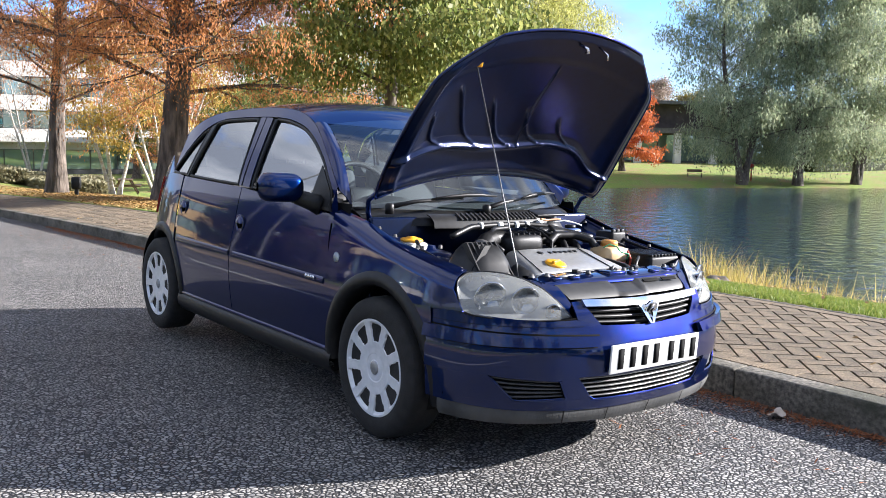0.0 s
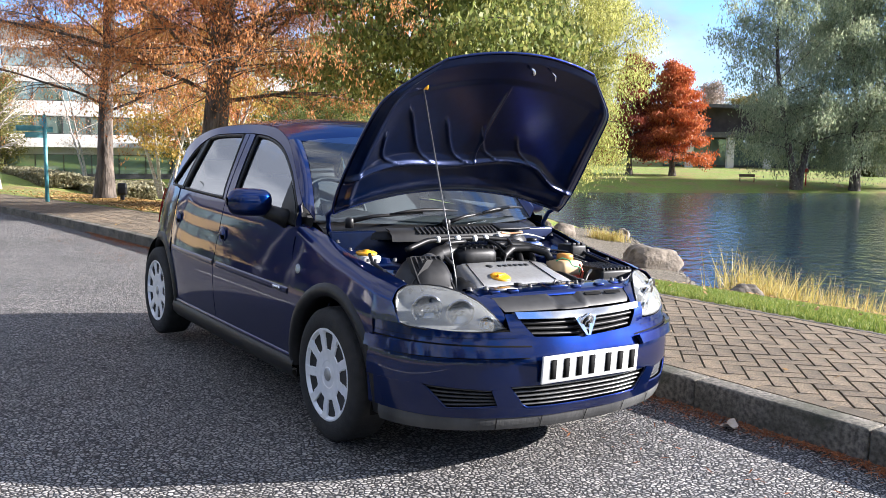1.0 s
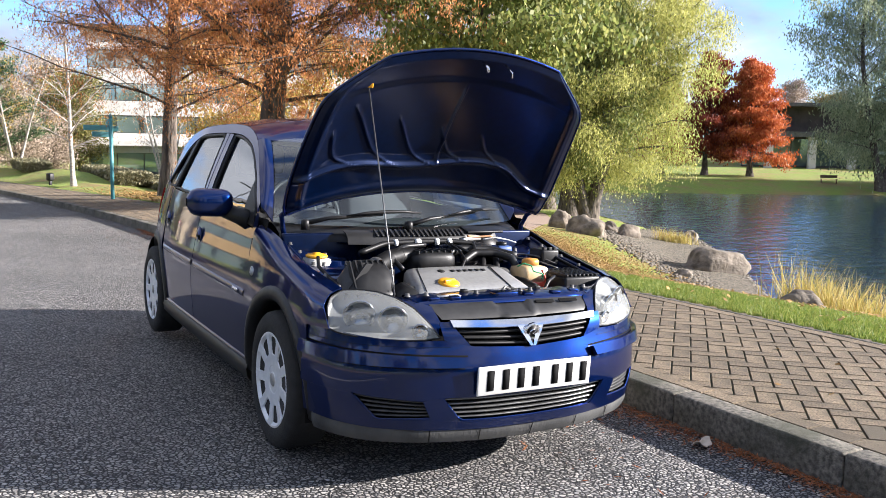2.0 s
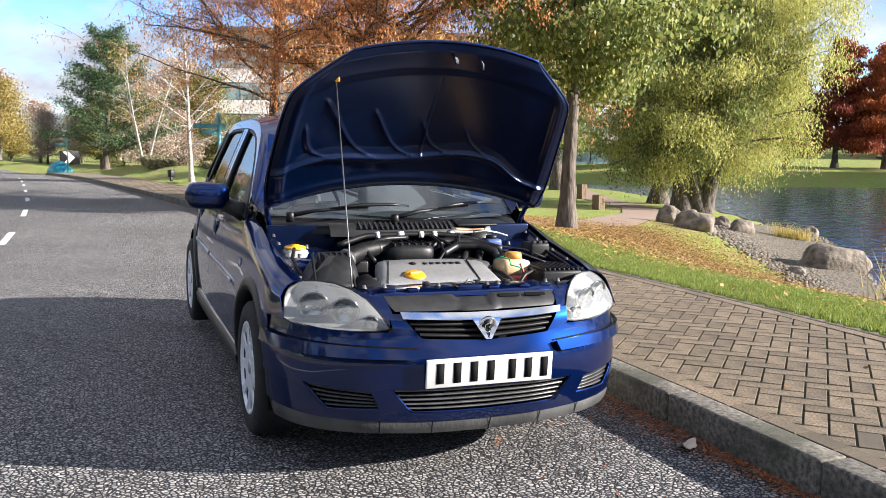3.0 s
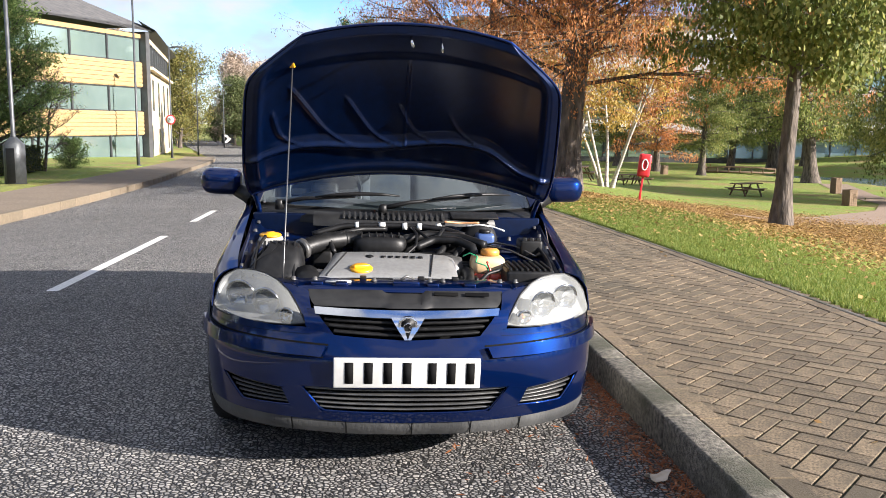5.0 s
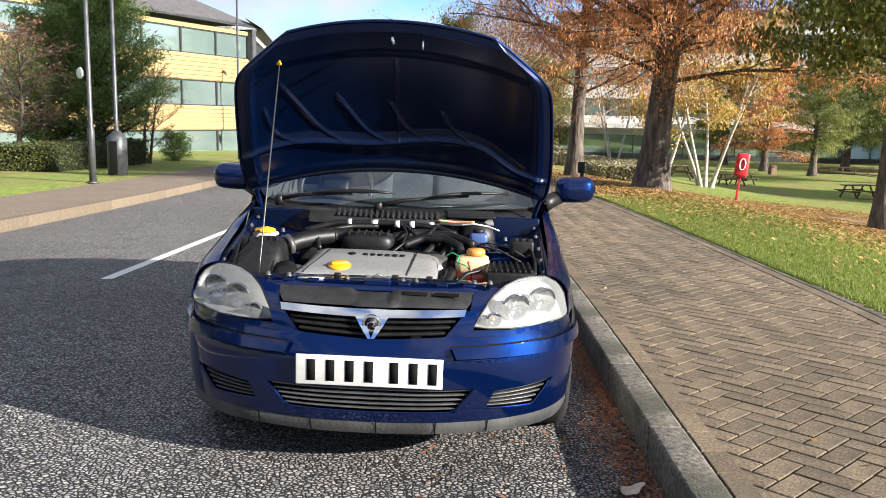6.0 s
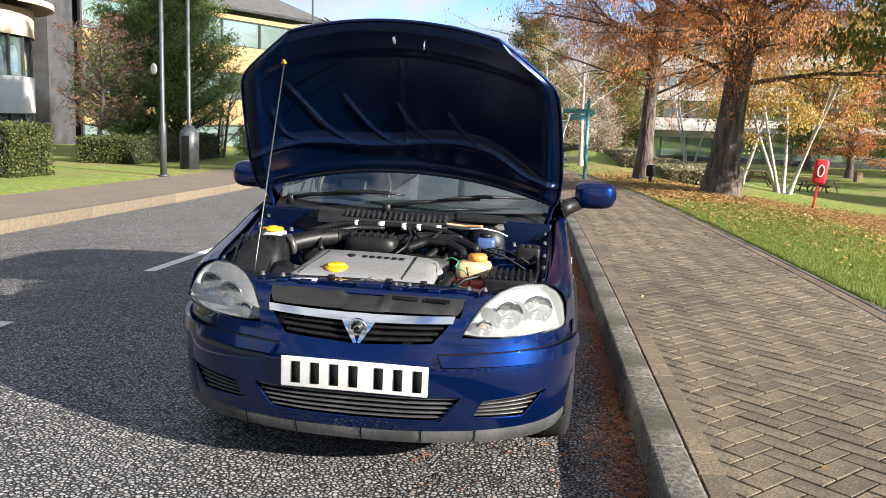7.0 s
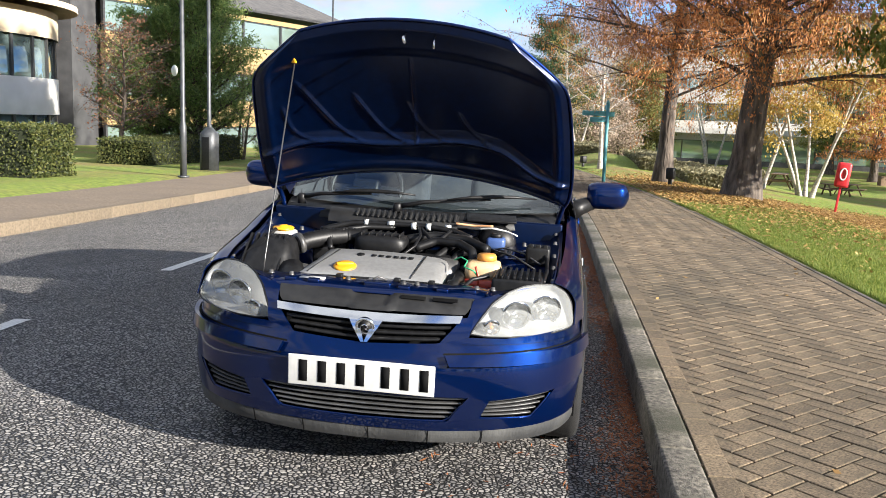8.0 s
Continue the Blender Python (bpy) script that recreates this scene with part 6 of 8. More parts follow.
                                    sp, sr, sd = run(tp[w], d3, reach * r.uniform(0.12, 0.22), 0.006, 3, 2)
                                    twigs += [(sp[1], sd), (sp[2], sd)]
    return tubes, twigs


def wood_mesh(tubes, material):
    verts, faces = [], []
    for pts, rads, n in tubes:
        v, f = tube(pts, rads, n, False)
        o = len(verts)
        verts += v
        faces += [tuple(i + o for i in q) for q in f]
    return mesh_of("trunk", verts, faces, material)


def leaf_quads(seed, twigs, count, size, cloud, hang=0.0, slim=0.55):
    """Small leaf blades scattered round the twig points."""
    g = np.random.default_rng(seed)
    pts = np.array([tuple(p) for p, _ in twigs])
    i = g.integers(0, len(pts), count)
    c = pts[i] + g.normal(0, 1, (count, 3)) * cloud * np.array([1, 1, 0.75])
    if hang:
        c[:, 2] -= np.abs(g.normal(0, hang, count))
    a = g.normal(0, 1, (count, 3))
    if hang:
        a = a * 0.45 + np.array([0, 0, -1.0])
    a /= np.linalg.norm(a, axis=1, keepdims=True)
    b = np.cross(a, g.normal(0, 1, (count, 3)))
    b /= np.linalg.norm(b, axis=1, keepdims=True) + 1e-9
    s = size * g.uniform(0.6, 1.3, (count, 1))
    a, b = a * s, b * s * slim
    return np.stack([c - a * 0.5, c + b * 0.5, c + a * 0.5, c - b * 0.5], 1)


def tree(name, label, place, spec, bark, leaves, count, size, cloud, hang=0.0, slim=0.55, seed=1, category="tree", group=""):
    tubes, twigs = branch_set(seed, **spec)
    t = thing(name, label, category, at=(place[0], place[1], land_z(*place)), group=group)
    part("trunk", wood_mesh(tubes, bark), None, t)
    if count:
        part("crown", quad_mesh("crown", leaf_quads(seed, twigs, count, size, cloud, hang, slim), leaves), None, t)
    return t


L_rust = leaf_mat("rust needles", (0.36, 0.14, 0.05), (0.74, 0.37, 0.15), (0.56, 0.235, 0.085), 0.5)
L_green = leaf_mat("green alder leaves", (0.10, 0.135, 0.032), (0.38, 0.37, 0.12), (0.19, 0.225, 0.065), 0.5)
L_willow = leaf_mat("yellow-green willow leaves", (0.22, 0.24, 0.05), (0.62, 0.58, 0.20), (0.40, 0.40, 0.11), 0.5)
L_grey = leaf_mat("grey-green willow leaves", (0.18, 0.23, 0.13), (0.48, 0.51, 0.32), (0.32, 0.36, 0.21), 0.45)
L_red = leaf_mat("orange-red needles", (0.38, 0.08, 0.025), (0.58, 0.20, 0.06), (0.47, 0.125, 0.035), 0.35)
L_dark_red = leaf_mat("dark red needles", (0.18, 0.035, 0.02), (0.32, 0.07, 0.03), (0.24, 0.05, 0.025), 0.3)
L_yellow = leaf_mat("yellow birch leaves", (0.34, 0.22, 0.05), (0.56, 0.40, 0.12), (0.44, 0.30, 0.07), 0.4)
L_pine = leaf_mat("dark pine needles", (0.025, 0.065, 0.022), (0.1, 0.15, 0.055), (0.05, 0.1, 0.04), 0.2)
L_bare = leaf_mat("pale twigs", (0.3, 0.23, 0.18), (0.46, 0.37, 0.29), (0.38, 0.3, 0.23), 0.2)

CYPRESS = dict(height=15, trunk_r=0.23, first=0.17, limbs=84, spread=5.4, rise=0.66, droop=(0, -0.12, -0.2, -0.4), levels=3, wiggle=0.08, shape="cone", limb=0.20)
tree("bald_cypress", "bald cypress with rusty orange feathery foliage beside the footway", (4.87, 18.3), dict(CYPRESS, trunk_r=0.34, spread=6.3, lean=(-0.02, 0.0)), M_bark, L_rust, 300000, 0.075, 0.10, 0.10, 0.30, 11, group="bald cypresses")
tree("bald_cypress", "bald cypress with thinning rust-brown foliage behind a litter bin", (3.68, 24.0), CYPRESS, M_bark, L_rust, 180000, 0.075, 0.09, 0.10, 0.28, 12, group="bald cypresses")
ALDER = dict(height=12, trunk_r=0.19, first=0.26, limbs=40, spread=3.6, rise=0.45, droop=(0, -0.3, -0.4), levels=2, wiggle=0.05, shape="round", limb=0.26)
tree("alder", "slender green-leaved alder standing in fallen leaves", (9.05, 15.3), ALDER, M_bark, L_green, 60000, 0.14, 0.22, 0.15, 0.6, 21, group="alders")
WILLOW = dict(height=13, trunk_r=0.44, first=0.22, limbs=54, spread=5.0, rise=0.75, droop=(0, -0.5, -0.9), levels=2, wiggle=0.07, forks=3, shape="round", limb=0.24)
tree("willow", "broad yellow-green willow on the lake bank", (31.2, 38.6), dict(WILLOW, height=14, spread=6.6, trunk_r=0.62, forks=2), M_bark, L_willow, 150000, 0.17, 0.30, 0.6, 0.3, 31, group="willows")
tree("bank_alder", "green-leaved tree with hanging twigs on the lake bank", (30.2, 39.0), dict(WILLOW, height=13.5, spread=5.4, trunk_r=0.52, forks=1), M_bark, L_green, 90000, 0.18, 0.28, 0.6, 0.45, 32, group="trees on the lake bank")
tree("bank_alder", "green-leaved tree with hanging twigs on the lake bank", (32.6, 44.7), dict(WILLOW, height=14.5, spread=6.0, trunk_r=0.55, forks=1), M_bark, L_green, 90000, 0.19, 0.30, 0.6, 0.45, 33, group="trees on the lake bank")
FAR_WILLOW = dict(WILLOW, height=26, spread=8.0, trunk_r=0.55, first=0.14, forks=2)
tree("far_willow", "tall grey-green willow across the lake", (86.3, 56.6), FAR_WILLOW, M_bark, L_grey, 70000, 0.36, 0.50, 1.0, 0.3, 41, group="willows across the lake")
tree("far_willow", "tall grey-green willow across the lake", (93.0, 53.6), dict(FAR_WILLOW, height=27), M_bark, L_grey, 70000, 0.36, 0.50, 1.0, 0.3, 42, group="willows across the lake")
tree("far_willow", "tall grey-green willow across the lake", (101.5, 51.0), dict(FAR_WILLOW, height=24), M_bark, L_grey, 60000, 0.36, 0.50, 1.0, 0.3, 43, group="willows across the lake")
RED = dict(height=14.5, trunk_r=0.36, first=0.17, limbs=44, spread=5.2, rise=0.15, droop=(0, -0.1, -0.1), levels=2, wiggle=0.05, shape="cone")
tree("red_cypress", "orange-red conifer across the lake", (83.6, 72.4), RED, M_bark, L_red, 40000, 0.34, 0.38, 0.2, 0.4, 51, group="red trees")
tree("red_cypress", "dark red conifer across the lake", (79.6, 76.0), dict(RED, height=15, spread=5.0), M_bark, L_dark_red, 34000, 0.36, 0.38, 0.2, 0.4, 52, group="red trees")
tree("red_cypress", "dark red conifer across the lake", (74.8, 78.6), dict(RED, height=13, spread=4.6), M_bark, L_dark_red, 30000, 0.36, 0.38, 0.2, 0.4, 54, group="red trees")


# ---------------------------------------------------------------- more trees
PINE = dict(height=8.5, trunk_r=0.22, first=0.12, limbs=46, spread=3.6, rise=0.25, droop=(0, 0.25, 0.2), levels=2, wiggle=0.07, shape="cone")
L_conifer = leaf_mat("fresh conifer needles", (0.10, 0.18, 0.05), (0.36, 0.44, 0.15), (0.20, 0.29, 0.09), 0.45)
tree("pine", "dark green pine by the bend of the road", (-0.9, 63), dict(PINE, height=9.4, spread=5.2), M_bark, L_pine, 34000, 0.22, 0.22, 0, 0.25, 61)
tree("conifer", "bushy dark green conifer in front of the offices", (-12.3, 26.8), dict(PINE, height=5.6, spread=2.5, rise=0.55, shape="round"), M_bark, L_conifer, 52000, 0.14, 0.16, 0, 0.25, 62, group="conifers by the offices")
tree("conifer", "bushy dark green conifer in front of the offices", (-13.9, 26.2), dict(PINE, height=4.8, spread=2.0, rise=0.55, shape="round"), M_bark, L_conifer, 36000, 0.14, 0.16, 0, 0.25, 63, group="conifers by the offices")
tree("cherry_tree", "nearly bare cherry tree with reddish brown leaves", (-13.4, 23.4), dict(height=4.2, trunk_r=0.09, first=0.22, limbs=30, spread=1.75, rise=0.55, droop=(0, 0, 0), levels=3, wiggle=0.09, shape="round"), M_bark, leaf_mat("reddish leaves", (0.16, 0.07, 0.05), (0.30, 0.15, 0.08)), 2600, 0.08, 0.08, 0, 0.5, 64)
tree("bare_tree", "leafless small tree with pale twigs", (-11.2, 28.2), dict(height=3.6, trunk_r=0.08, first=0.2, limbs=24, spread=1.6, rise=0.7, droop=(0, 0, 0), levels=3, wiggle=0.1, forks=2, shape="round"), M_bark, L_bare, 2500, 0.10, 0.05, 0, 0.1, 65)
tree("shrub", "low round green shrub by the offices", (-11.3, 31.5), dict(height=1.0, trunk_r=0.03, first=0.05, limbs=26, spread=0.8, rise=0.7, droop=(0, 0, 0), levels=2, wiggle=0.1, shape="round"), M_bark, L_conifer, 6000, 0.07, 0.08, 0, 0.5, 66, "shrub")
BIRCH = dict(height=9, trunk_r=0.14, first=0.3, limbs=30, spread=2.4, rise=0.7, droop=(0, -0.2, -0.5), levels=2, wiggle=0.05, forks=3, shape="round")
tree("birch", "white-stemmed birch with bare branches near a signpost", (2.3, 35.2), dict(BIRCH, height=7.8, spread=3.0, trunk_r=0.10, forks=1, first=0.2, rise=0.95, limbs=26), M_pale_bark, L_bare, 4000, 0.10, 0.1, 0.1, 0.12, 71, group="birches")
tree("birch", "many-stemmed white birch with sparse yellow leaves", (11.2, 36.6), dict(BIRCH, forks=5, trunk_r=0.17), M_pale_bark, L_yellow, 9000, 0.13, 0.22, 0.15, 0.6, 72, group="birches")
tree("birch", "white birch with yellow leaves on the lawn", (9.4, 37.5), BIRCH, M_pale_bark, L_yellow, 8000, 0.13, 0.2, 0.15, 0.6, 73, group="birches")
tree("birch", "white birch with bare twigs on the grass bank", (10.6, 58), BIRCH, M_pale_bark, L_bare, 3000, 0.13, 0.2, 0.1, 0.2, 74, group="birches")
tree("birch", "white birch with pale bare twigs by the bend", (1.6, 60), BIRCH, M_pale_bark, L_yellow, 3000, 0.13, 0.2, 0.1, 0.3, 75, group="birches")
alder_b = tree("alder", "green-leaved alder on the lawn beyond the path", (34.5, 61.5), dict(ALDER, height=14, trunk_r=0.55, spread=5.5), M_bark, L_green, 30000, 0.2, 0.3, 0.2, 0.6, 22, group="alders")
for x, y, a, s in ((41.5, 82, 40, 1.1), (29.5, 71, 130, 0.6), (36.0, 80, 220, 0.7), (27, 88, 300, 0.7), (47, 86, 80, 0.9)):
    c = copy_thing(alder_b, pose(x, y, land_z(x, y), 0, 0, a))
    c.scale = (s, s, s)
tree("rust_tree", "rust-brown tree farther along the lawn", (27.5, 77), dict(RED, height=11, spread=4.6), M_bark, L_rust, 16000, 0.2, 0.25, 0.1, 0.4, 53)

# distant woods: a few kinds, repeated
far_kinds = []
for k, (lm, n, sz_, seed) in enumerate(((L_bare, 15000, 0.30, 81), (leaf_mat("dull yellow leaves", (0.20, 0.17, 0.05), (0.42, 0.32, 0.10)), 16000, 0.27, 82), (leaf_mat("olive leaves", (0.10, 0.11, 0.03), (0.30, 0.26, 0.08)), 16000, 0.27, 83), (leaf_mat("far evergreen needles", (0.05, 0.075, 0.03), (0.17, 0.19, 0.075)), 15000, 0.27, 84))):
    far_kinds.append(tree("distant_tree", ("bare brown tree in the distance", "yellow autumn tree in the distance", "olive-green tree in the distance", "dark evergreen in the distance")[k],
                          ((-14, 128), (-11.5, 104), (-24, 110), (-13.2, 97))[k], dict(height=(11, 8, 10, 7)[k], trunk_r=0.25, first=0.15, limbs=30, spread=(4.5, 3.4, 4.2, 2.6)[k], rise=0.6, droop=(0, 0, 0), levels=2, wiggle=0.08, shape="round"), M_bark, lm, n, sz_, 0.5, 0, 0.4, seed, group="distant trees"))
far_rng = random.Random(9)
spots = [(2, -19, 90), (0, -15, 101), (2, -21, 98), (0, -9, 132), (0, -18, 135), (0, -4, 136), (2, 2, 130), (1, -11, 112), (3, 8, 128), (2, -28, 120), (0, 3, 84), (0, 6.5, 92), (2, -1, 96), (2, 10, 98)]
for i in range(64):
    az = radians(-34 + 128 * i / 63)
    r = far_rng.uniform(150, 185) if i > 20 else far_rng.uniform(118, 150)
    spots.append((far_rng.choice((0, 0, 2, 2, 1, 3)), r * math.sin(az), r * math.cos(az)))
# unseen trees close the sides behind the walk; dark kinds dim the car's reflections
for i in range(46):
    az = radians(100 + 195 * i / 45)
    r = far_rng.uniform(42, 58) if i > 14 else far_rng.uniform(90, 120)
    spots.append((far_rng.choice((2, 3, 3)), r * math.sin(az), r * math.cos(az)))
for k, x, y in spots:
    s = far_rng.uniform(0.85, 1.35) * (0.68 if -30 < x < 9 and y > 60 else 1.0)
    c = copy_thing(far_kinds[k], pose(x, y, land_z(x, y) - 0.2, 0, 0, far_rng.uniform(0, 360)))
    c.scale = (s, s, s * far_rng.uniform(0.9, 1.15))

# ---------------------------------------------------------------- hedges
L_hedge = leaf_mat("hedge leaves", (0.03, 0.045, 0.012), (0.15, 0.15, 0.045), (0.075, 0.09, 0.027), 0.3)


def hedge(label, x0, x1, y0, y1, h, count, size=0.06, seed=1, leaves=None, core=None):
    z = land_z((x0 + x1) / 2, (y0 + y1) / 2)
    t = thing("hedge", label, "hedge", at=(x0, y0, z - 0.03), group="clipped hedges")
    w, d = x1 - x0, y1 - y0
    part("core", box(0.06, w - 0.06, 0.06, d - 0.06, 0, h - 0.06, 0.05), core or M_hedge_shade, t)
    g = np.random.default_rng(seed)
    c = g.uniform(0, 1, (count, 3))
    f = g.integers(0, 3, count)
    for ax in range(3):
        m = f == ax
        c[m, ax] = np.where(g.uniform(0, 1, m.sum()) < (0.5 if ax < 2 else 0.0), 0.0, 1.0)
    c = c * [w, d, h] + g.normal(0, 0.03, (count, 3))
    c[:, 2] = np.abs(c[:, 2])
    a = g.normal(0, 1, (count, 3))
    a /= np.linalg.norm(a, axis=1, keepdims=True)
    b = np.cross(a, g.normal(0, 1, (count, 3)))
    b /= np.linalg.norm(b, axis=1, keepdims=True)
    s = size * g.uniform(0.6, 1.3, (count, 1))
    part("foliage", quad_mesh("foliage", np.stack([c - a * s / 2, c + b * s / 3, c + a * s / 2, c - b * s / 3], 1), leaves or L_hedge), None, t)


# near-black green core: the shade between the leaves, put in as colour
M_hedge_shade = mat("hedge inside shade", (0.010, 0.014, 0.005), (0.02, 0.026, 0.01), scale=9, rough=1.0)
hedge("clipped brown-green hedge beside the far footway", -14.6, -9.6, 12.9, 14.4, 1.05, 14000, 0.06, 1)
hedge("clipped dark hedge in front of the offices", -12.4, -10.8, 20.3, 27.4, 0.82, 14000, 0.06, 2)
hedge("low dark hedge across the lake", 112, 132, 62, 64, 1.4, 6000, 0.16, 3)
hedge("low dark hedge on the far lawn", 60, 76, 88, 90, 1.3, 5000, 0.16, 4)
M_reedbed = leaf_mat("brown border grasses", (0.15, 0.14, 0.075), (0.32, 0.29, 0.18), (0.23, 0.21, 0.12))
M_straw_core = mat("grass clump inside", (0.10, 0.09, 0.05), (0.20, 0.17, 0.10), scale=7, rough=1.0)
for x0, x1, y0, y1 in ((5.6, 7.4, 32, 42), (4.2, 5.6, 36.5, 48), (7.6, 10.4, 41, 43), (1.4, 2.8, 50, 60)):
    hedge("border of brown ornamental grasses", x0, x1, y0, y1, 0.45, 7000, 0.20, 7, M_reedbed, M_straw_core)

# ---------------------------------------------------------------- the offices across the road
M_clad = mat("pale timber cladding", (0.29, 0.195, 0.085), (0.38, 0.265, 0.125), scale=3, rough=0.7, stretch=(1, 1, 8), island=0.1)
M_stone = mat("buff stone", (0.48, 0.39, 0.27), (0.58, 0.48, 0.34), scale=1.2, rough=0.85)
M_render_white = mat("white panel", (0.58, 0.56, 0.52), (0.68, 0.66, 0.62), scale=1.0, rough=0.7)
M_slate = mat("grey roof", (0.07, 0.068, 0.068), (0.12, 0.115, 0.11), scale=2.5, rough=0.7)
M_dark_wall = mat("dark grey wall", (0.045, 0.045, 0.048), (0.07, 0.07, 0.073), scale=2, rough=0.6)
M_window = mat("office window glass", (0.26, 0.36, 0.34), (0.34, 0.45, 0.43), scale=0.3, rough=0.03, spec=1.0, metal=0.6, coat=1.0)
M_frame = mat("dark window frame", (0.03, 0.03, 0.032), (0.045, 0.045, 0.048), rough=0.4)


def facade(parent, a, b, z0, z1, floors, bay, clad_material, slats=0, base=None):
    """A wall from a to b with window bands, framed panes and spandrels; floors: (glass from, glass to)."""
    a, b = Vector((*a, 0)), Vector((*b, 0))
    length = (b - a).length
    m = Matrix.Translation(a) @ Matrix.Rotation(math.atan2(b.y - a.y, b.x - a.x), 4, "Z")
    prev = z0
    for g0, g1 in list(floors) + [(z1, z1)]:
        if g0 - prev > 0.02:
            w = part("wall", moved(box(0, length, 0, 0.35, prev, g0), m), clad_material if prev > z0 + 0.5 else (base or M_dark_wall), parent, smooth=False)
            n = slats if prev > z0 + 0.5 and g0 < z1 else 0
            for k in range(n):
                zz = prev + (g0 - prev) * (k + 0.5) / n
                part("cladding_board", moved(box(0, length, -0.05, 0.0, zz - (g0 - prev) / n * 0.34, zz + (g0 - prev) / n * 0.34), m), clad_material, w, smooth=False)
        prev = g1
    nb = max(1, int(length / bay))
    for g0, g1 in floors:
        for k in range(nb):
            x0, x1 = length * k / nb, length * (k + 1) / nb
            w = part("window", moved(box(x0 + 0.06, x1 - 0.06, 0.12, 0.16, g0, g1), m), M_window, parent, smooth=False)
            part("frame", moved(join(box(x0 - 0.06, x0 + 0.06, 0.0, 0.2, g0, g1), box(x0 + 0.06, x1 - 0.06, 0.05, 0.2, g0, g0 + 0.07), box(x0 + 0.06, x1 - 0.06, 0.05, 0.2, g1 - 0.07, g1)), m), M_frame, w, smooth=False)
            if k % 2 == 0:
                part("blind", moved(box(x0 + 0.1, x1 - 0.1, 0.17, 0.2, g1 - (g1 - g0) * 0.35, g1), m), M_render_white, w, smooth=False)
    return m, length


office = thing("office_building", "three-storey office with pale timber cladding and a grey roof", "building")
A0, A1 = (-23.0, 40.1), (-15.0, 58.5)
floors_a = ((-1.2, 0.33), (1.89, 3.53), (5.17, 6.77))
m_a, len_a = facade(office, A0, A1, -1.6, 7.06, floors_a, 2.9, M_clad, 6)
part("wall", moved(box(len_a, len_a + 0.4, -0.4, 1.0, -1.6, 7.2), m_a), M_dark_wall, office, smooth=False)
part("wall", moved(box(0, len_a, 1.2, 1.4, -1.6, 7.2), m_a), M_dark_wall, office, smooth=False)
part("roof", moved(([(-1.5, -0.6, 7.25), (len_a + 1, -0.6, 7.25), (len_a + 1, 0.2, 7.6), (-1.5, 0.2, 7.6), (len_a - 3, 9, 11.5), (-1.5, 9, 11.5), (len_a + 1, 15, 7.6), (-1.5, 15, 7.6)],
                    [(0, 1, 2, 3), (3, 2, 4, 5), (2, 6, 4), (4, 6, 7, 5), (1, 0, 3, 7, 6, 2)]), m_a), M_slate, office, smooth=False)
B0, B1 = (-14.75, 59.1), (-18.4, 83)
m_b, len_b = facade(office, B0, B1, -1.6, 7.0, ((5.0, 6.7),), 2.4, M_stone, 0, M_stone)
for d0, z0_, z1_ in ((1.6, -1.3, 0.9), (3.6, 2.0, 4.2), (9.0, 1.6, 4.2), (9.0, -1.2, 0.6), (15.0, 1.6, 4.2), (20.0, -1.2, 4.2)):
    win = part("window", moved(box(d0, d0 + 1.1, -0.012, 0.02, z0_, z1_), m_b), M_window, office, smooth=False)
    part("frame", moved(join(box(d0 - 0.06, d0, -0.03, 0.02, z0_, z1_), box(d0 + 1.1, d0 + 1.16, -0.03, 0.02, z0_, z1_), box(d0 - 0.06, d0 + 1.16, -0.03, 0.02, z1_, z1_ + 0.06)), m_b), M_frame, win, smooth=False)
part("ledge", moved(box(0, len_b, -0.35, 0.0, 4.75, 4.95), m_b), M_stone, office, smooth=False)
part("roof_edge", ([(-14.0, 58.6, 7.3), (-17.7, 83, 7.3), (-18.3, 83, 7.0), (-14.7, 58.6, 7.0), (-15.2, 58.6, 8.0), (-18.8, 83, 8.0)], [(0, 1, 2, 3), (0, 4, 5, 1)]), M_slate, office, smooth=False)
drum = thing("office_wing", "rounded office wing with white and cream bands", "building", at=(-27.4, 31.5, 0))


def ring(r, z0, z1, n=48):
    return [(r * math.cos(2 * math.pi * k / n), r * math.sin(2 * math.pi * k / n), z) for z in (z0, z1) for k in range(n)], [(k, (k + 1) % n, n + (k + 1) % n, n + k) for k in range(n)] + [tuple(range(n, 2 * n))]


for name, r, z0, z1, mt in (("wall", 6.0, -1.2, -0.6, M_stone), ("window_band", 5.85, -0.6, 0.85, M_window), ("wall", 6.0, 0.85, 2.4, M_render_white), ("window_band", 5.85, 2.4, 4.1, M_window), ("wall", 6.05, 4.1, 5.25, M_stone), ("roof_slab", 6.9, 5.35, 5.6, M_stone), ("window_band", 5.0, 5.6, 7.2, M_window), ("roof_slab", 5.6, 7.2, 7.4, M_slate)):
    part(name, ring(r, z0, z1), mt, drum)
for k in range(30):
    a = 2 * math.pi * k / 30
    for z0, z1 in ((-0.6, 0.85), (2.4, 4.1)):
        part("mullion", moved(box(-0.05, 0.05, -0.06, 0.06, z0, z1), pose(5.9 * math.cos(a), 5.9 * math.sin(a), 0, 0, 0, math.degrees(a))), M_frame, drum, smooth=False)
link = thing("office_link", "dark grey link between the office wings", "building")
part("wall", box(-34, -23.6, 38, 46, -1.5, 6.9), M_dark_wall, link, smooth=False)
part("roof", box(-34.4, -23.4, 37.6, 46.4, 6.9, 7.2), M_slate, link, smooth=False)

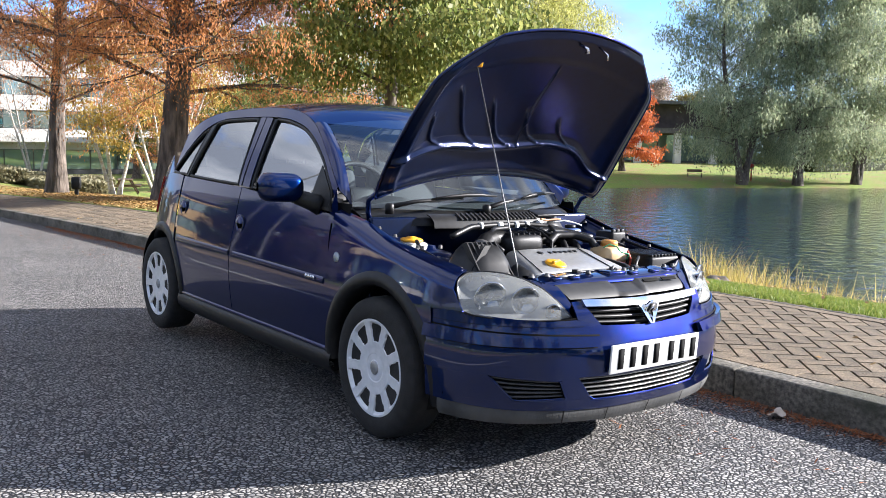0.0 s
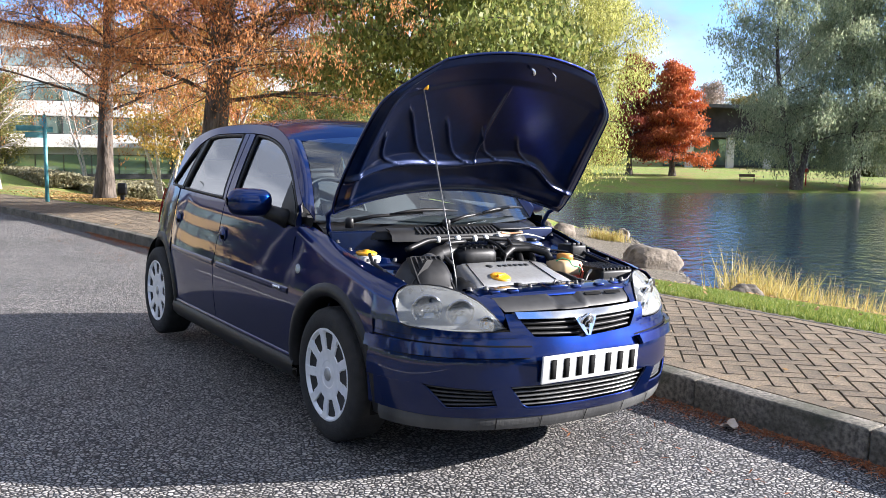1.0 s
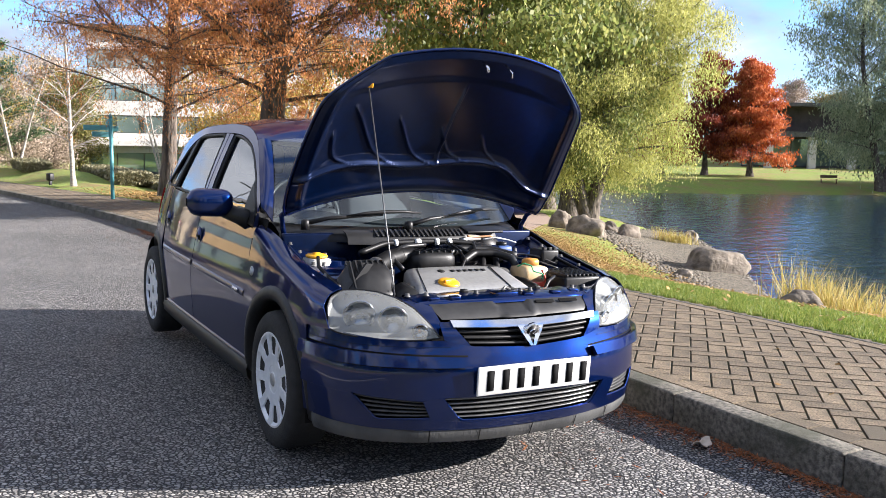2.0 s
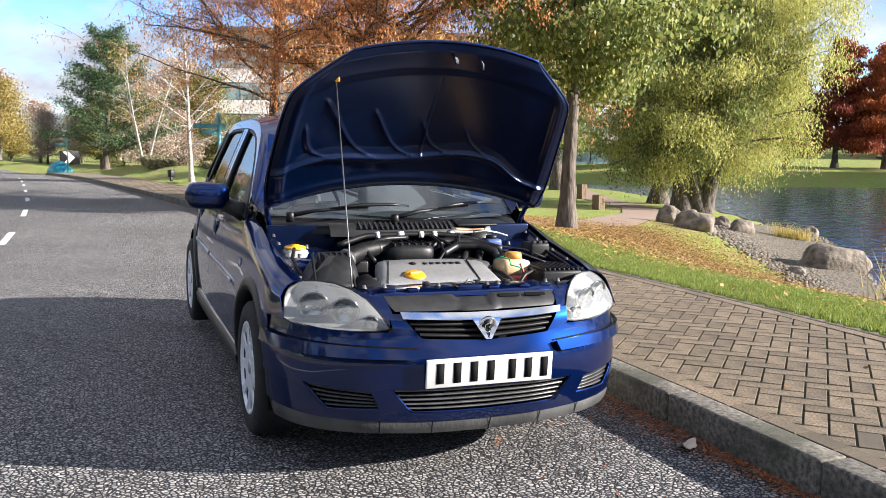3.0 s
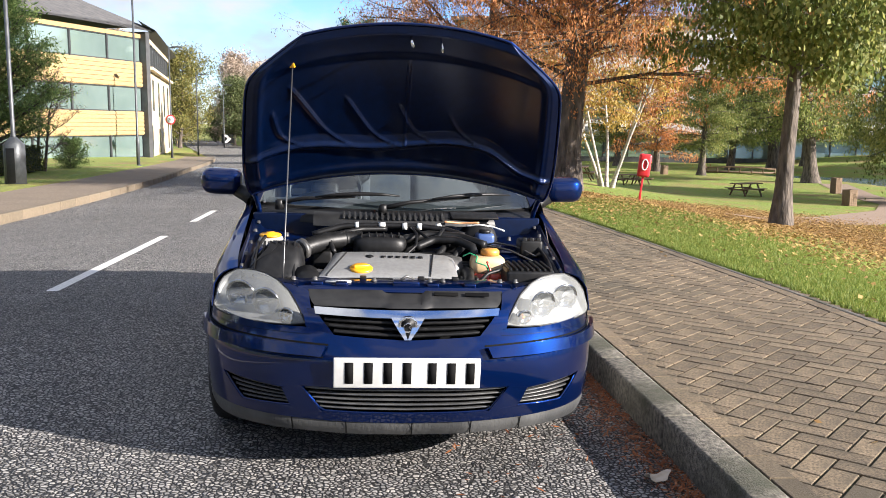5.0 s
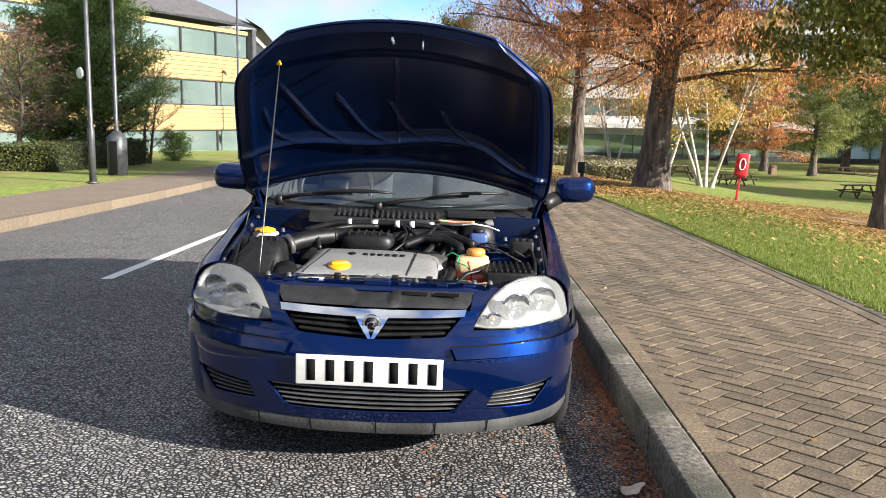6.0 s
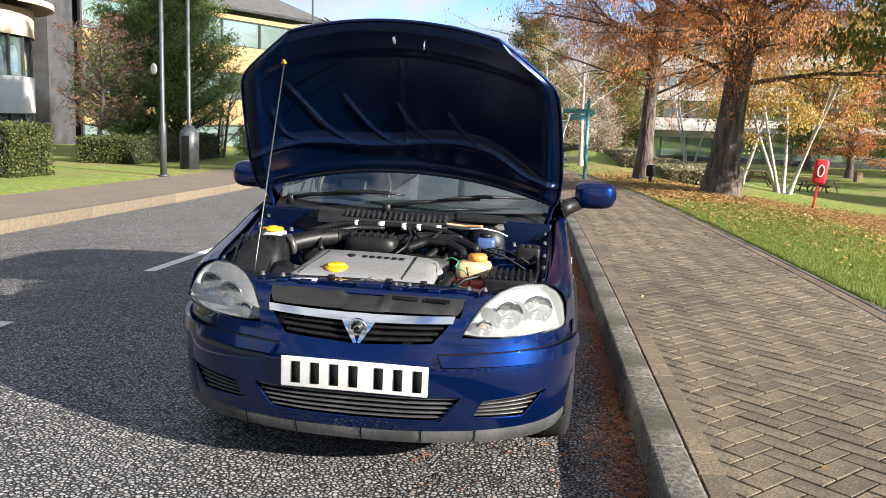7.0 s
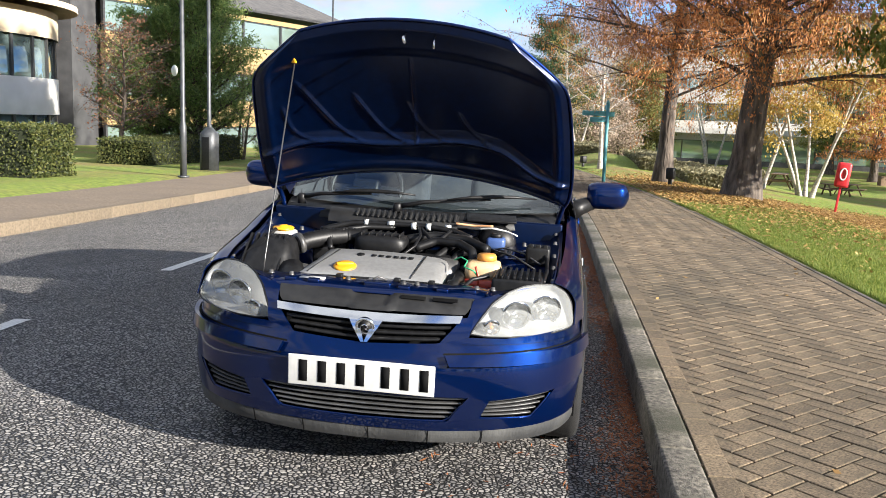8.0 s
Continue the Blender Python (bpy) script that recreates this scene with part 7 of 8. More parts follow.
white_office = thing("white_office", "long white office block with bands of windows beyond the trees", "building")
facade(white_office, (11.5, 102), (67.5, 90), -3.2, 13.4, ((-2.4, -0.2), (2.0, 4.0), (5.6, 7.6), (9.2, 11.2)), 2.8, M_render_white)
part("roof", moved(box(-1, 58, -1.0, 14, 13.4, 13.8), Matrix.Translation((11.5, 102, 0)) @ Matrix.Rotation(math.atan2(-12, 56), 4, "Z")), M_slate, white_office, smooth=False)
part("canopy", moved(box(0, 57, -1.4, 0, 0.6, 1.2), Matrix.Translation((11.5, 102, 0)) @ Matrix.Rotation(math.atan2(-12, 56), 4, "Z")), M_render_white, white_office, smooth=False)

lake_house = thing("lakeside_building", "dark brown building with white columns across the lake", "building")
facade(lake_house, (104, 92), (146, 68), -1.6, 8.0, ((-1.0, 3.2),), 3.6, mat("dark brown wall", (0.05, 0.04, 0.035), (0.08, 0.065, 0.055), scale=1, rough=0.8))
part("roof", moved(box(-1, 50, -2.5, 12, 8.0, 8.5), Matrix.Translation((104, 92, 0)) @ Matrix.Rotation(math.atan2(-24, 42), 4, "Z")), M_slate, lake_house, smooth=False)
part("canopy", moved(box(-1, 50, -3.4, 0, 3.4, 4.2), Matrix.Translation((104, 92, 0)) @ Matrix.Rotation(math.atan2(-24, 42), 4, "Z")), M_slate, lake_house, smooth=False)
for d in (3, 9.5, 15.5, 21.5, 28, 35, 42, 48):
    part("column", moved(box(d - 0.55, d + 0.55, -3.3, -2.6, -2.0, 3.4, 0.05), Matrix.Translation((104, 92, 0)) @ Matrix.Rotation(math.atan2(-24, 42), 4, "Z")), M_render_white, lake_house, smooth=False)

# ---------------------------------------------------------------- street things
M_post = mat("grey painted post", (0.06, 0.065, 0.07), (0.09, 0.095, 0.10), scale=8, rough=0.45, metal=0.3)
M_teal = mat("teal painted steel", (0.07, 0.27, 0.30), (0.10, 0.33, 0.36), scale=12, rough=0.5)
M_buoy_red = mat("red housing", (0.52, 0.02, 0.03), (0.62, 0.035, 0.04), scale=8, rough=0.45)
M_wood = mat("weathered wood", (0.12, 0.075, 0.045), (0.22, 0.15, 0.09), scale=7, rough=0.85, stretch=(1, 8, 8))
M_sign_white = mat("sign white", (0.70, 0.70, 0.68), (0.76, 0.76, 0.74), rough=0.4)


def street_lamp(x, y, h, label, arm=True, cabinet=False):
    t = thing("street_lamp", label, "street lamp", at=(x, y, land_z(x, y) - 0.02), group="street lamps")
    part("pole", tube([(0, 0, 0), (0, 0, 1.15), (0, 0, 1.25), (0, 0, h)], [0.075, 0.075, 0.052, 0.040], 14), M_post, t)
    part("base", tube([(0, 0, 0), (0, 0, 0.04)], 0.13, 14), M_post, t)
    if arm:
        part("arm", tube([(0, 0, h - 0.03), (0.5, 0, h + 0.02)], 0.03, 8), M_post, t)
        part("lantern", box(0.2, 0.85, -0.12, 0.12, h, h + 0.08, 0.02), M_post, t)
    if cabinet:
        part("cabinet", tube([(0, 0, 0), (0, 0, 0.98), (0, 0, 1.16)], [0.27, 0.27, 0.09], 6), M_post, t)
        part("door", box(-0.10, 0.10, -0.262, -0.235, 0.06, 0.90, 0.006), M_black, t)


street_lamp(-7.84, 15.9, 8.0, "slim grey street lamp column on the far footway")
street_lamp(-8.65, 19.3, 9.0, "grey lamp column with a six-sided base cabinet", True, True)
street_lamp(-9.95, 36.4, 7.6, "dark street lamp beside the far footway")
street_lamp(-12.2, 53.9, 6.9, "dark street lamp carrying a speed sign")
street_lamp(-13.7, 71.1, 6.7, "dark street lamp near the junction")
street_lamp(-14.8, 92, 6.7, "dark street lamp at the junction")
disc = part("sign_disc", moved(lathe([(0.0001, -0.004), (0.115, -0.004), (0.12, 0), (0.115, 0.004), (0.0001, 0.004)], 24, "x"), pose(-8.02, 15.88, 2.15, 0, 0, 60)), M_sign_white)
tagged(disc, "small round white sign plate on a lamp column", "road sign")
limit = thing("speed_sign", "round red-rimmed speed sign on the far footway", "road sign", at=(-12.2, 53.72, land_z(-12.2, 53.7)))
part("bracket", box(-0.03, 0.03, 0.0, 0.16, 2.3, 2.5), M_post, limit)
part("disc", moved(lathe([(0.0001, -0.01), (0.30, -0.01), (0.31, 0.0)], 24, "y"), pose(0, 0, 2.4)), M_buoy_red, limit)
part("face", moved(lathe([(0.0001, -0.014), (0.23, -0.014), (0.23, -0.01)], 24, "y"), pose(0, 0, 2.4)), M_sign_white, limit)
digits = bpy.data.curves.new("speed_digits", "FONT")
digits.body, digits.size, digits.align_x, digits.align_y, digits.extrude = "20", 0.30, "CENTER", "CENTER", 0.003
digit_ob = bpy.data.objects.new("speed_digits_source", digits)
digit_mesh = bpy.data.meshes.new_from_object(digit_ob)
bpy.data.objects.remove(digit_ob)
digit_mesh.materials.clear()
digit_mesh.materials.append(M_black)
numerals = part("numerals", digit_mesh, None, limit, "black number on the white disc")
numerals.matrix_basis = pose(0, -0.018, 2.4, 90, 0, 0)
for x, y, a in ((-15.0, 96, 0), (-3.3, 66.5, 20)):
    ch = thing("chevron_sign", "white chevron sign at the bend", "road sign", at=(x, y, land_z(x, y), 0, 0, a), group="chevron signs")
    part("board", box(-0.7, 0.7, -0.02, 0.02, 0.5, 1.5, 0.01), M_black, ch)
    part("chevron", ([(-0.5, -0.03, 0.55), (-0.1, -0.03, 0.55), (0.35, -0.03, 1.0), (-0.1, -0.03, 1.45), (-0.5, -0.03, 1.45), (-0.05, -0.03, 1.0)], [(0, 1, 2, 5), (5, 2, 3, 4)]), M_sign_white, ch)
    part("post", tube([(0, 0.06, -0.1), (0, 0.06, 1.4)], 0.04, 8), M_post, ch)
van = thing("van", "white van parked beyond the junction", "van", at=(-12.5, 104, land_z(-12.5, 104)))
part("body", box(-1.0, 1.0, 0, 4.6, 0.35, 1.9, 0.15), M_sign_white, van)
part("rear_window", box(-0.8, 0.8, -0.02, 0.0, 1.2, 1.7), M_window, van)
for sx in (-0.85, 0.85):
    for yy in (0.9, 3.6):
        part("wheel", moved(lathe([(0.1, -0.1), (0.33, -0.1), (0.33, 0.1), (0.1, 0.1)], 16, "x"), pose(sx, yy, 0.33)), M_tyre, van)
skip = thing("tarpaulin_heap", "blue tarpaulin heap at the roadside", "tarpaulin", at=(-4.0, 66, land_z(-4.0, 66)))
part("cover", lathe([(0.9, -0.05), (0.85, 0.4), (0.5, 0.85), (0.15, 1.0), (0.0001, 1.0)], 9), mat("blue tarpaulin", (0.01, 0.2, 0.32), (0.02, 0.28, 0.42), scale=3, rough=0.4), skip)


def finger_post(x, y, h, a, label, arms):
    t = thing("finger_post", label, "signpost", at=(x, y, land_z(x, y), 0, 0, a), group="teal signposts")
    part("post", tube([(0, 0, -0.1), (0, 0, h)], 0.05, 12), M_teal, t)
    part("finial", lathe([(0.05, h), (0.06, h + 0.02), (0.03, h + 0.10), (0.0001, h + 0.14)], 12), M_teal, t)
    for k, (l0, l1, z) in enumerate(arms):
        part("arm", box(l0, l1, -0.02, 0.02, z - 0.07, z + 0.07, 0.01), M_teal, t)
    part("back_arm", box(-0.02, 0.02, 0.03, 0.35, h - 0.16, h - 0.02, 0.01), M_teal, t)


finger_post(1.86, 22.4, 2.42, 10, "teal finger signpost at the footway's edge", ((-0.72, -0.05, 2.16), (-0.5, -0.05, 1.99), (0.05, 0.2, 2.14)))
finger_post(-3.35, 63.5, 2.7, 0, "pale teal finger signpost at the bend", ((-0.8, -0.05, 2.2),))

life = thing("lifebuoy_station", "red lifebuoy housing on a red post by the lawn", "lifebuoy", at=(9.25, 25.8, land_z(9.25, 25.8), 0, 6, -12))
part("post", box(-0.035, 0.035, -0.035, 0.035, -0.2, 1.0, 0.01), M_buoy_red, life)
hs = part("housing", box(-0.21, 0.21, -0.11, 0.09, 0.82, 1.60, 0.08), M_buoy_red, life)
part("ring", moved(tube([(0.09 * math.cos(a), -0.12, 1.24 + 0.18 * math.sin(a)) for a in np.linspace(0, 2 * math.pi, 25)], 0.022, 8, False), Matrix.Identity(4)), M_sign_white, hs)
life2 = thing("lifebuoy_station", "red lifebuoy on a post across the lake", "lifebuoy", at=(90.5, 58.2, land_z(90.5, 58.2)))
part("post", box(-0.06, 0.06, -0.06, 0.06, -0.2, 1.5), M_buoy_red, life2)
part("housing", moved(lathe([(0.0001, -0.08), (0.26, -0.08), (0.28, 0.0), (0.0001, 0.08)], 20, "y"), pose(0, 0, 1.75, 0, 0, -50)), M_buoy_red, life2)

flood = thing("floodlight", "black ground floodlight beside a tree trunk", "floodlight", at=(3.66, 21.9, land_z(3.66, 21.9), 0, 0, -20))
part("housing", box(-0.12, 0.12, -0.12, 0.12, 0.18, 0.50, 0.05), M_black, flood)
part("bracket", box(-0.05, 0.05, -0.05, 0.05, -0.05, 0.2, 0.01), M_black, flood)
part("lens", box(-0.09, 0.09, -0.128, -0.118, 0.22, 0.46, 0.005), M_black, flood)
copy_thing(flood, pose(1.6, 37.0, land_z(1.6, 37.0), 0, 0, 30))


def picnic_table(x, y, a):
    t = thing("picnic_table", "weathered wooden picnic table with fixed benches", "picnic table", at=(x, y, land_z(x, y), 0, 0, a), group="picnic tables")
    for k in range(5):
        part("top_board", box(-0.9, 0.9, -0.36 + 0.145 * k, -0.225 + 0.145 * k, 0.70, 0.745, 0.006), M_wood, t)
    for s in (-1, 1):
        for k in range(2):
            part("bench_board", box(-0.9, 0.9, s * 0.62 - 0.14 + 0.145 * k, s * 0.62 - 0.005 + 0.145 * k, 0.42, 0.46, 0.006), M_wood, t)
        part("cross_beam", box(s * 0.62 - 0.03, s * 0.62 + 0.03, -0.75, 0.75, 0.34, 0.42, 0.006), M_wood, t)
        for q in (-1, 1):
            part("leg", tube([(s * 0.6, q * 0.62, 0), (s * 0.6, q * 0.22, 0.72)], 0.05, 4), M_wood, t)
    return t


picnic = picnic_table(21.6, 44.6, 20)
for x, y, a in ((11.6, 43.0, 70), (17.8, 54.5, 10), (19.6, 58, 40)):
    copy_thing(picnic, pose(x, y, land_z(x, y), 0, 0, a))
bench_ = thing("park_bench", "wooden park bench on the far bank", "bench", at=(85.6, 62.7, land_z(85.6, 62.7), 0, 0, -48))
for k in range(3):
    part("seat_slat", box(-0.9, 0.9, -0.22 + 0.15 * k, -0.09 + 0.15 * k, 0.42, 0.46), M_wood, bench_)
part("backrest", box(-0.9, 0.9, 0.24, 0.28, 0.55, 0.9, 0.01), M_wood, bench_)
for s in (-0.8, 0.8):
    part("end_frame", box(s - 0.05, s + 0.05, -0.22, 0.26, -0.05, 0.42), M_wood, bench_)
for x, y, h in ((30.6, 51.0, 1.3), (23.6, 37.4, 1.0), (26.5, 72, 1.0)):
    lb = thing("litter_bin", "square brown timber-clad litter bin", "litter bin", at=(x, y, land_z(x, y), 0, 0, 15), group="litter bins")
    lb.scale = (0.85, 0.85, 0.8)
    for k in range(4):
        for s in (-1, 1):
            part("slat", box(-0.28 + 0.14 * k, -0.15 + 0.14 * k, s * 0.28 - 0.015, s * 0.28 + 0.015, 0, h, 0.004), M_wood, lb)
            part("slat", box(s * 0.28 - 0.015, s * 0.28 + 0.015, -0.28 + 0.14 * k, -0.15 + 0.14 * k, 0, h, 0.004), M_wood, lb)
    part("liner", box(-0.25, 0.25, -0.25, 0.25, 0.02, h - 0.05), M_dark, lb)
bridge = thing("footbridge", "dark timber footbridge over the inlet", "bridge", at=(34.6, 74.5, land_z(34.6, 74.5), 0, 0, -25))
bridge.scale = (1, 1, 0.6)
part("deck", box(-3, 3, -0.8, 0.8, 0.15, 0.3), M_wood, bridge)
for s in (-0.8, 0.8):
    part("rail", tube([(-3, s, 0.75), (-1.5, s, 0.95), (0, s, 1.0), (1.5, s, 0.95), (3, s, 0.75)], 0.06, 6), M_wood, bridge)
    for k in range(7):
        part("post", tube([(-3 + k, s, 0.1), (-3 + k, s, 0.9)], 0.05, 6), M_wood, bridge)

# ---------------------------------------------------------------- bank: path, gravel, boulders, reeds
M_gravel = mat("bank gravel", (0.06, 0.05, 0.033), (0.19, 0.16, 0.115), scale=16, lo=0.1, hi=1.0, rough=0.9, bump=1.0, bdist=0.04, cell=True)
M_path = mat("brown path", (0.20, 0.14, 0.10), (0.29, 0.21, 0.155), scale=20, rough=0.95, bump=0.4, bscale=60)
M_rock = mat("grey-brown boulder", (0.085, 0.068, 0.050), (0.23, 0.19, 0.145), scale=3.5, rough=0.9, bump=0.8, bscale=9, bdist=0.05, rand=0.15)
pl = [(6.4, 18.8), (8.5, 19.0), (12.0, 20.6), (15.4, 23.6), (18.2, 27.0), (23.3, 32.8), (28, 40), (31.5, 50), (35.5, 60)]
pts_ = along(pl, 40)
rows = []
for i, p in enumerate(pts_):
    d = pts_[min(i + 1, 39)] - pts_[max(i - 1, 0)]
    d = d / np.linalg.norm(d)
    rows.append([(p[0] - d[1] * w, p[1] + d[0] * w, land_z(p[0] - d[1] * w, p[1] + d[0] * w) + 0.03) for w in (-1.0, -0.5, 0, 0.5, 1.0)])
tagged(part("path", grid(rows), M_path), "brown paved path across the lawn", "path", kind="structure")
INLAND = [(13.4, 8.6), (15.4, 12.6), (18.5, 17.2), (20.0, 21.0), (21.6, 25.2), (25.0, 30.0)]
WATERSIDE = [(16.4, 9.2), (18.6, 12.8), (20.8, 15.9), (25.6, 21.6), (30.6, 28.2), (32.0, 33.0)]
inland, waterside = along(INLAND, 40), along(WATERSIDE, 40)
rows = []
for p, q in zip(inland, waterside):
    line = [p + (q - p) * u for u in np.linspace(-0.05, 1, 14)]
    rows.append([(x, y, land_z(x, y) + 0.05 * math.sin(math.pi * max(u, 0.0)) + 0.01) for (x, y), u in zip(line, np.linspace(-0.05, 1, 14))])
tagged(part("gravel_bank", grid(rows), M_gravel), "stony gravel bank at the water's edge", "gravel", kind="structure")


def boulder(x, y, w, d, h, seed, label):
    bm = bmesh.new()
    bmesh.ops.create_icosphere(bm, subdivisions=4, radius=1)
    for v in bm.verts:
        c = v.co.copy()
        n1 = noise.noise(c * 1.1 + Vector((seed, 0, 0))) * 0.32 + noise.noise(c * 2.6 + Vector((0, seed, 0))) * 0.13 + noise.noise(c * 7 + Vector((0, 0, seed))) * 0.035
        v.co = c * (1 + n1)
        v.co.z = max(v.co.z, -0.5) if v.co.z < 0 else v.co.z * 0.95
        v.co = (v.co.x * w / 2, v.co.y * d / 2, v.co.z * h * 0.8)
    me = bpy.data.meshes.new("boulder")
    bm.to_mesh(me)
    bm.free()
    me.materials.append(M_rock)
    me.polygons.foreach_set("use_smooth", [True] * len(me.polygons))
    ob = new("boulder", me)
    ob.matrix_basis = pose(x, y, land_z(x, y) + 0.12 * h, 0, 0, seed * 37)
    return tagged(ob, label, "boulder", "boulders on the bank")


boulder(22.0, 19.8, 2.3, 1.6, 0.95, 9, "large rounded grey-brown boulder on the gravel bank")
boulder(10.6, 7.0, 1.15, 0.8, 0.62, 2, "low flat grey boulder among the reeds")
boulder(20.4, 25.2, 1.85, 1.1, 0.85, 3, "long grey boulder near the willows")
boulder(20.7, 27.2, 1.0, 0.8, 0.85, 4, "upright grey boulder near the willows")
boulder(24.5, 27.1, 1.35, 0.9, 0.62, 5, "rounded grey boulder on the gravel bank")
boulder(29.2, 28.0, 0.95, 0.7, 0.55, 6, "small pale boulder at the water's edge")
boulder(24.6, 28.6, 1.1, 0.8, 0.5, 7, "rounded grey boulder on the gravel bank")
boulder(19.4, 18.6, 0.6, 0.45, 0.25, 8, "small brown stone on the gravel bank")

g = np.random.default_rng(3)
peb_v, peb_f = [], []
bm = bmesh.new()
bmesh.ops.create_icosphere(bm, subdivisions=1, radius=1)
ico_v = np.array([v.co[:] for v in bm.verts])
bm.verts.index_update()
ico_f = [tuple(v.index for v in f.verts) for f in bm.faces]
bm.free()
for i in range(6500):
    k = int(g.integers(0, 40))
    u = g.uniform(-0.1, 1.0)
    x, y = inland[k] + (waterside[k] - inland[k]) * u + g.normal(0, 0.3, 2)
    s = g.uniform(0.03, 0.10)
    o = len(peb_v)
    z = land_z(x, y) + 0.02
    peb_v += [tuple(p) for p in ico_v * [s, s * g.uniform(0.6, 1), s * 0.6] + [x, y, z]]
    peb_f += [tuple(k + o for k in f) for f in ico_f]
peb = part("pebbles", (peb_v, peb_f), mat("pebbles", (0.07, 0.058, 0.040), (0.20, 0.17, 0.13), scale=9, rough=0.85, island=0.35))
tagged(peb, "loose pebbles on the lake bank", "pebbles", kind="stuff")


def blades(seed, centres, height, width, lean, curl=0.25):
    """Tapered upright blades, two quads each."""
    r = np.random.default_rng(seed)
    n = len(centres)
    az = r.uniform(0, 2 * np.pi, n)
    h = height * r.uniform(0.55, 1.15, n)
    ln = lean * r.uniform(0.1, 1.0, n)
    la = r.uniform(0, 2 * np.pi, n)
    b = np.stack([np.cos(az), np.sin(az), np.zeros(n)], 1) * (width * r.uniform(0.7, 1.3, n))[:, None] / 2
    tilt = np.stack([np.cos(la) * ln * h, np.sin(la) * ln * h, np.zeros(n)], 1)
    p0 = centres
    p1 = centres + tilt * 0.35 + np.stack([np.zeros(n), np.zeros(n), h * 0.55], 1)
    p2 = centres + tilt + np.stack([np.zeros(n), np.zeros(n), h], 1)
    q1 = np.stack([p0 - b, p0 + b, p1 + b * 0.8, p1 - b * 0.8], 1)
    q2 = np.stack([p1 - b * 0.8, p1 + b * 0.8, p2 + b * 0.1, p2 - b * 0.1], 1)
    return np.concatenate([q1, q2])


L_reed = leaf_mat("reed blades", (0.40, 0.26, 0.07), (0.62, 0.48, 0.20), (0.34, 0.31, 0.08), 0.4)
reed_rng = random.Random(4)
reed_quads = []
for i in range(40):
    v = i / 35
    x, y = 11.4 + 0.7 * v + reed_rng.uniform(-0.5, 0.6), 3.9 + 4.2 * v + reed_rng.uniform(-0.3, 0.3)
    if i > 35:
        x, y = ((27.0, 26.8), (27.5, 26.6), (26.7, 27.2), (27.2, 27.0))[i - 36]
    c = np.array([[x, y, 0]]) + np.random.default_rng(i).normal(0, 0.26, (130, 3)) * [1, 1, 0]
    c[:, 2] = land(c[:, 0], c[:, 1]) - 0.03
    reed_quads.append(blades(i, c, (0.95 + 0.20 * (i % 3)) * (0.55 if i > 35 else 1.0), 0.020, 0.55))
reeds = new("reeds", quad_mesh("reeds", np.concatenate(reed_quads), L_reed))
tagged(reeds, "straw-yellow reeds growing along the lake bank", "reeds", kind="stuff")

# turf blades on the strip along the footway, fallen leaves, needles in the gutter
g = np.random.default_rng(8)
n = 130000
y = g.uniform(-1.5, 14, n)
d = np.abs(g.normal(0, 1.7, n)) + 0.03
x = kerb_x(y) + WALK_W + 0.06 + d
c = np.stack([x, y, land(x, y)], 1)
c = c[shore_distance(c[:, 0], c[:, 1], SHORE) > 0.6]
turf = new("grass_blades", quad_mesh("grass_blades", blades(2, c, 0.042, 0.006, 0.8), M_blade))
tagged(turf, "short green lawn grass along the footway", "grass", kind="stuff")


def flat_leaves(seed, x, y, z, size, slim, tilt=0.35):
    r = np.random.default_rng(seed)
    n_ = len(x)
    a = r.uniform(0, 2 * np.pi, n_)
    s = size * r.uniform(0.6, 1.4, n_)
    u = np.stack([np.cos(a), np.sin(a), r.normal(0, tilt, n_)], 1) * s[:, None] / 2
    v = np.stack([-np.sin(a), np.cos(a), r.normal(0, tilt, n_)], 1) * s[:, None] / 2 * slim
    c_ = np.stack([x, y, z], 1)
    return np.stack([c_ - u, c_ + v, c_ + u, c_ - v], 1)


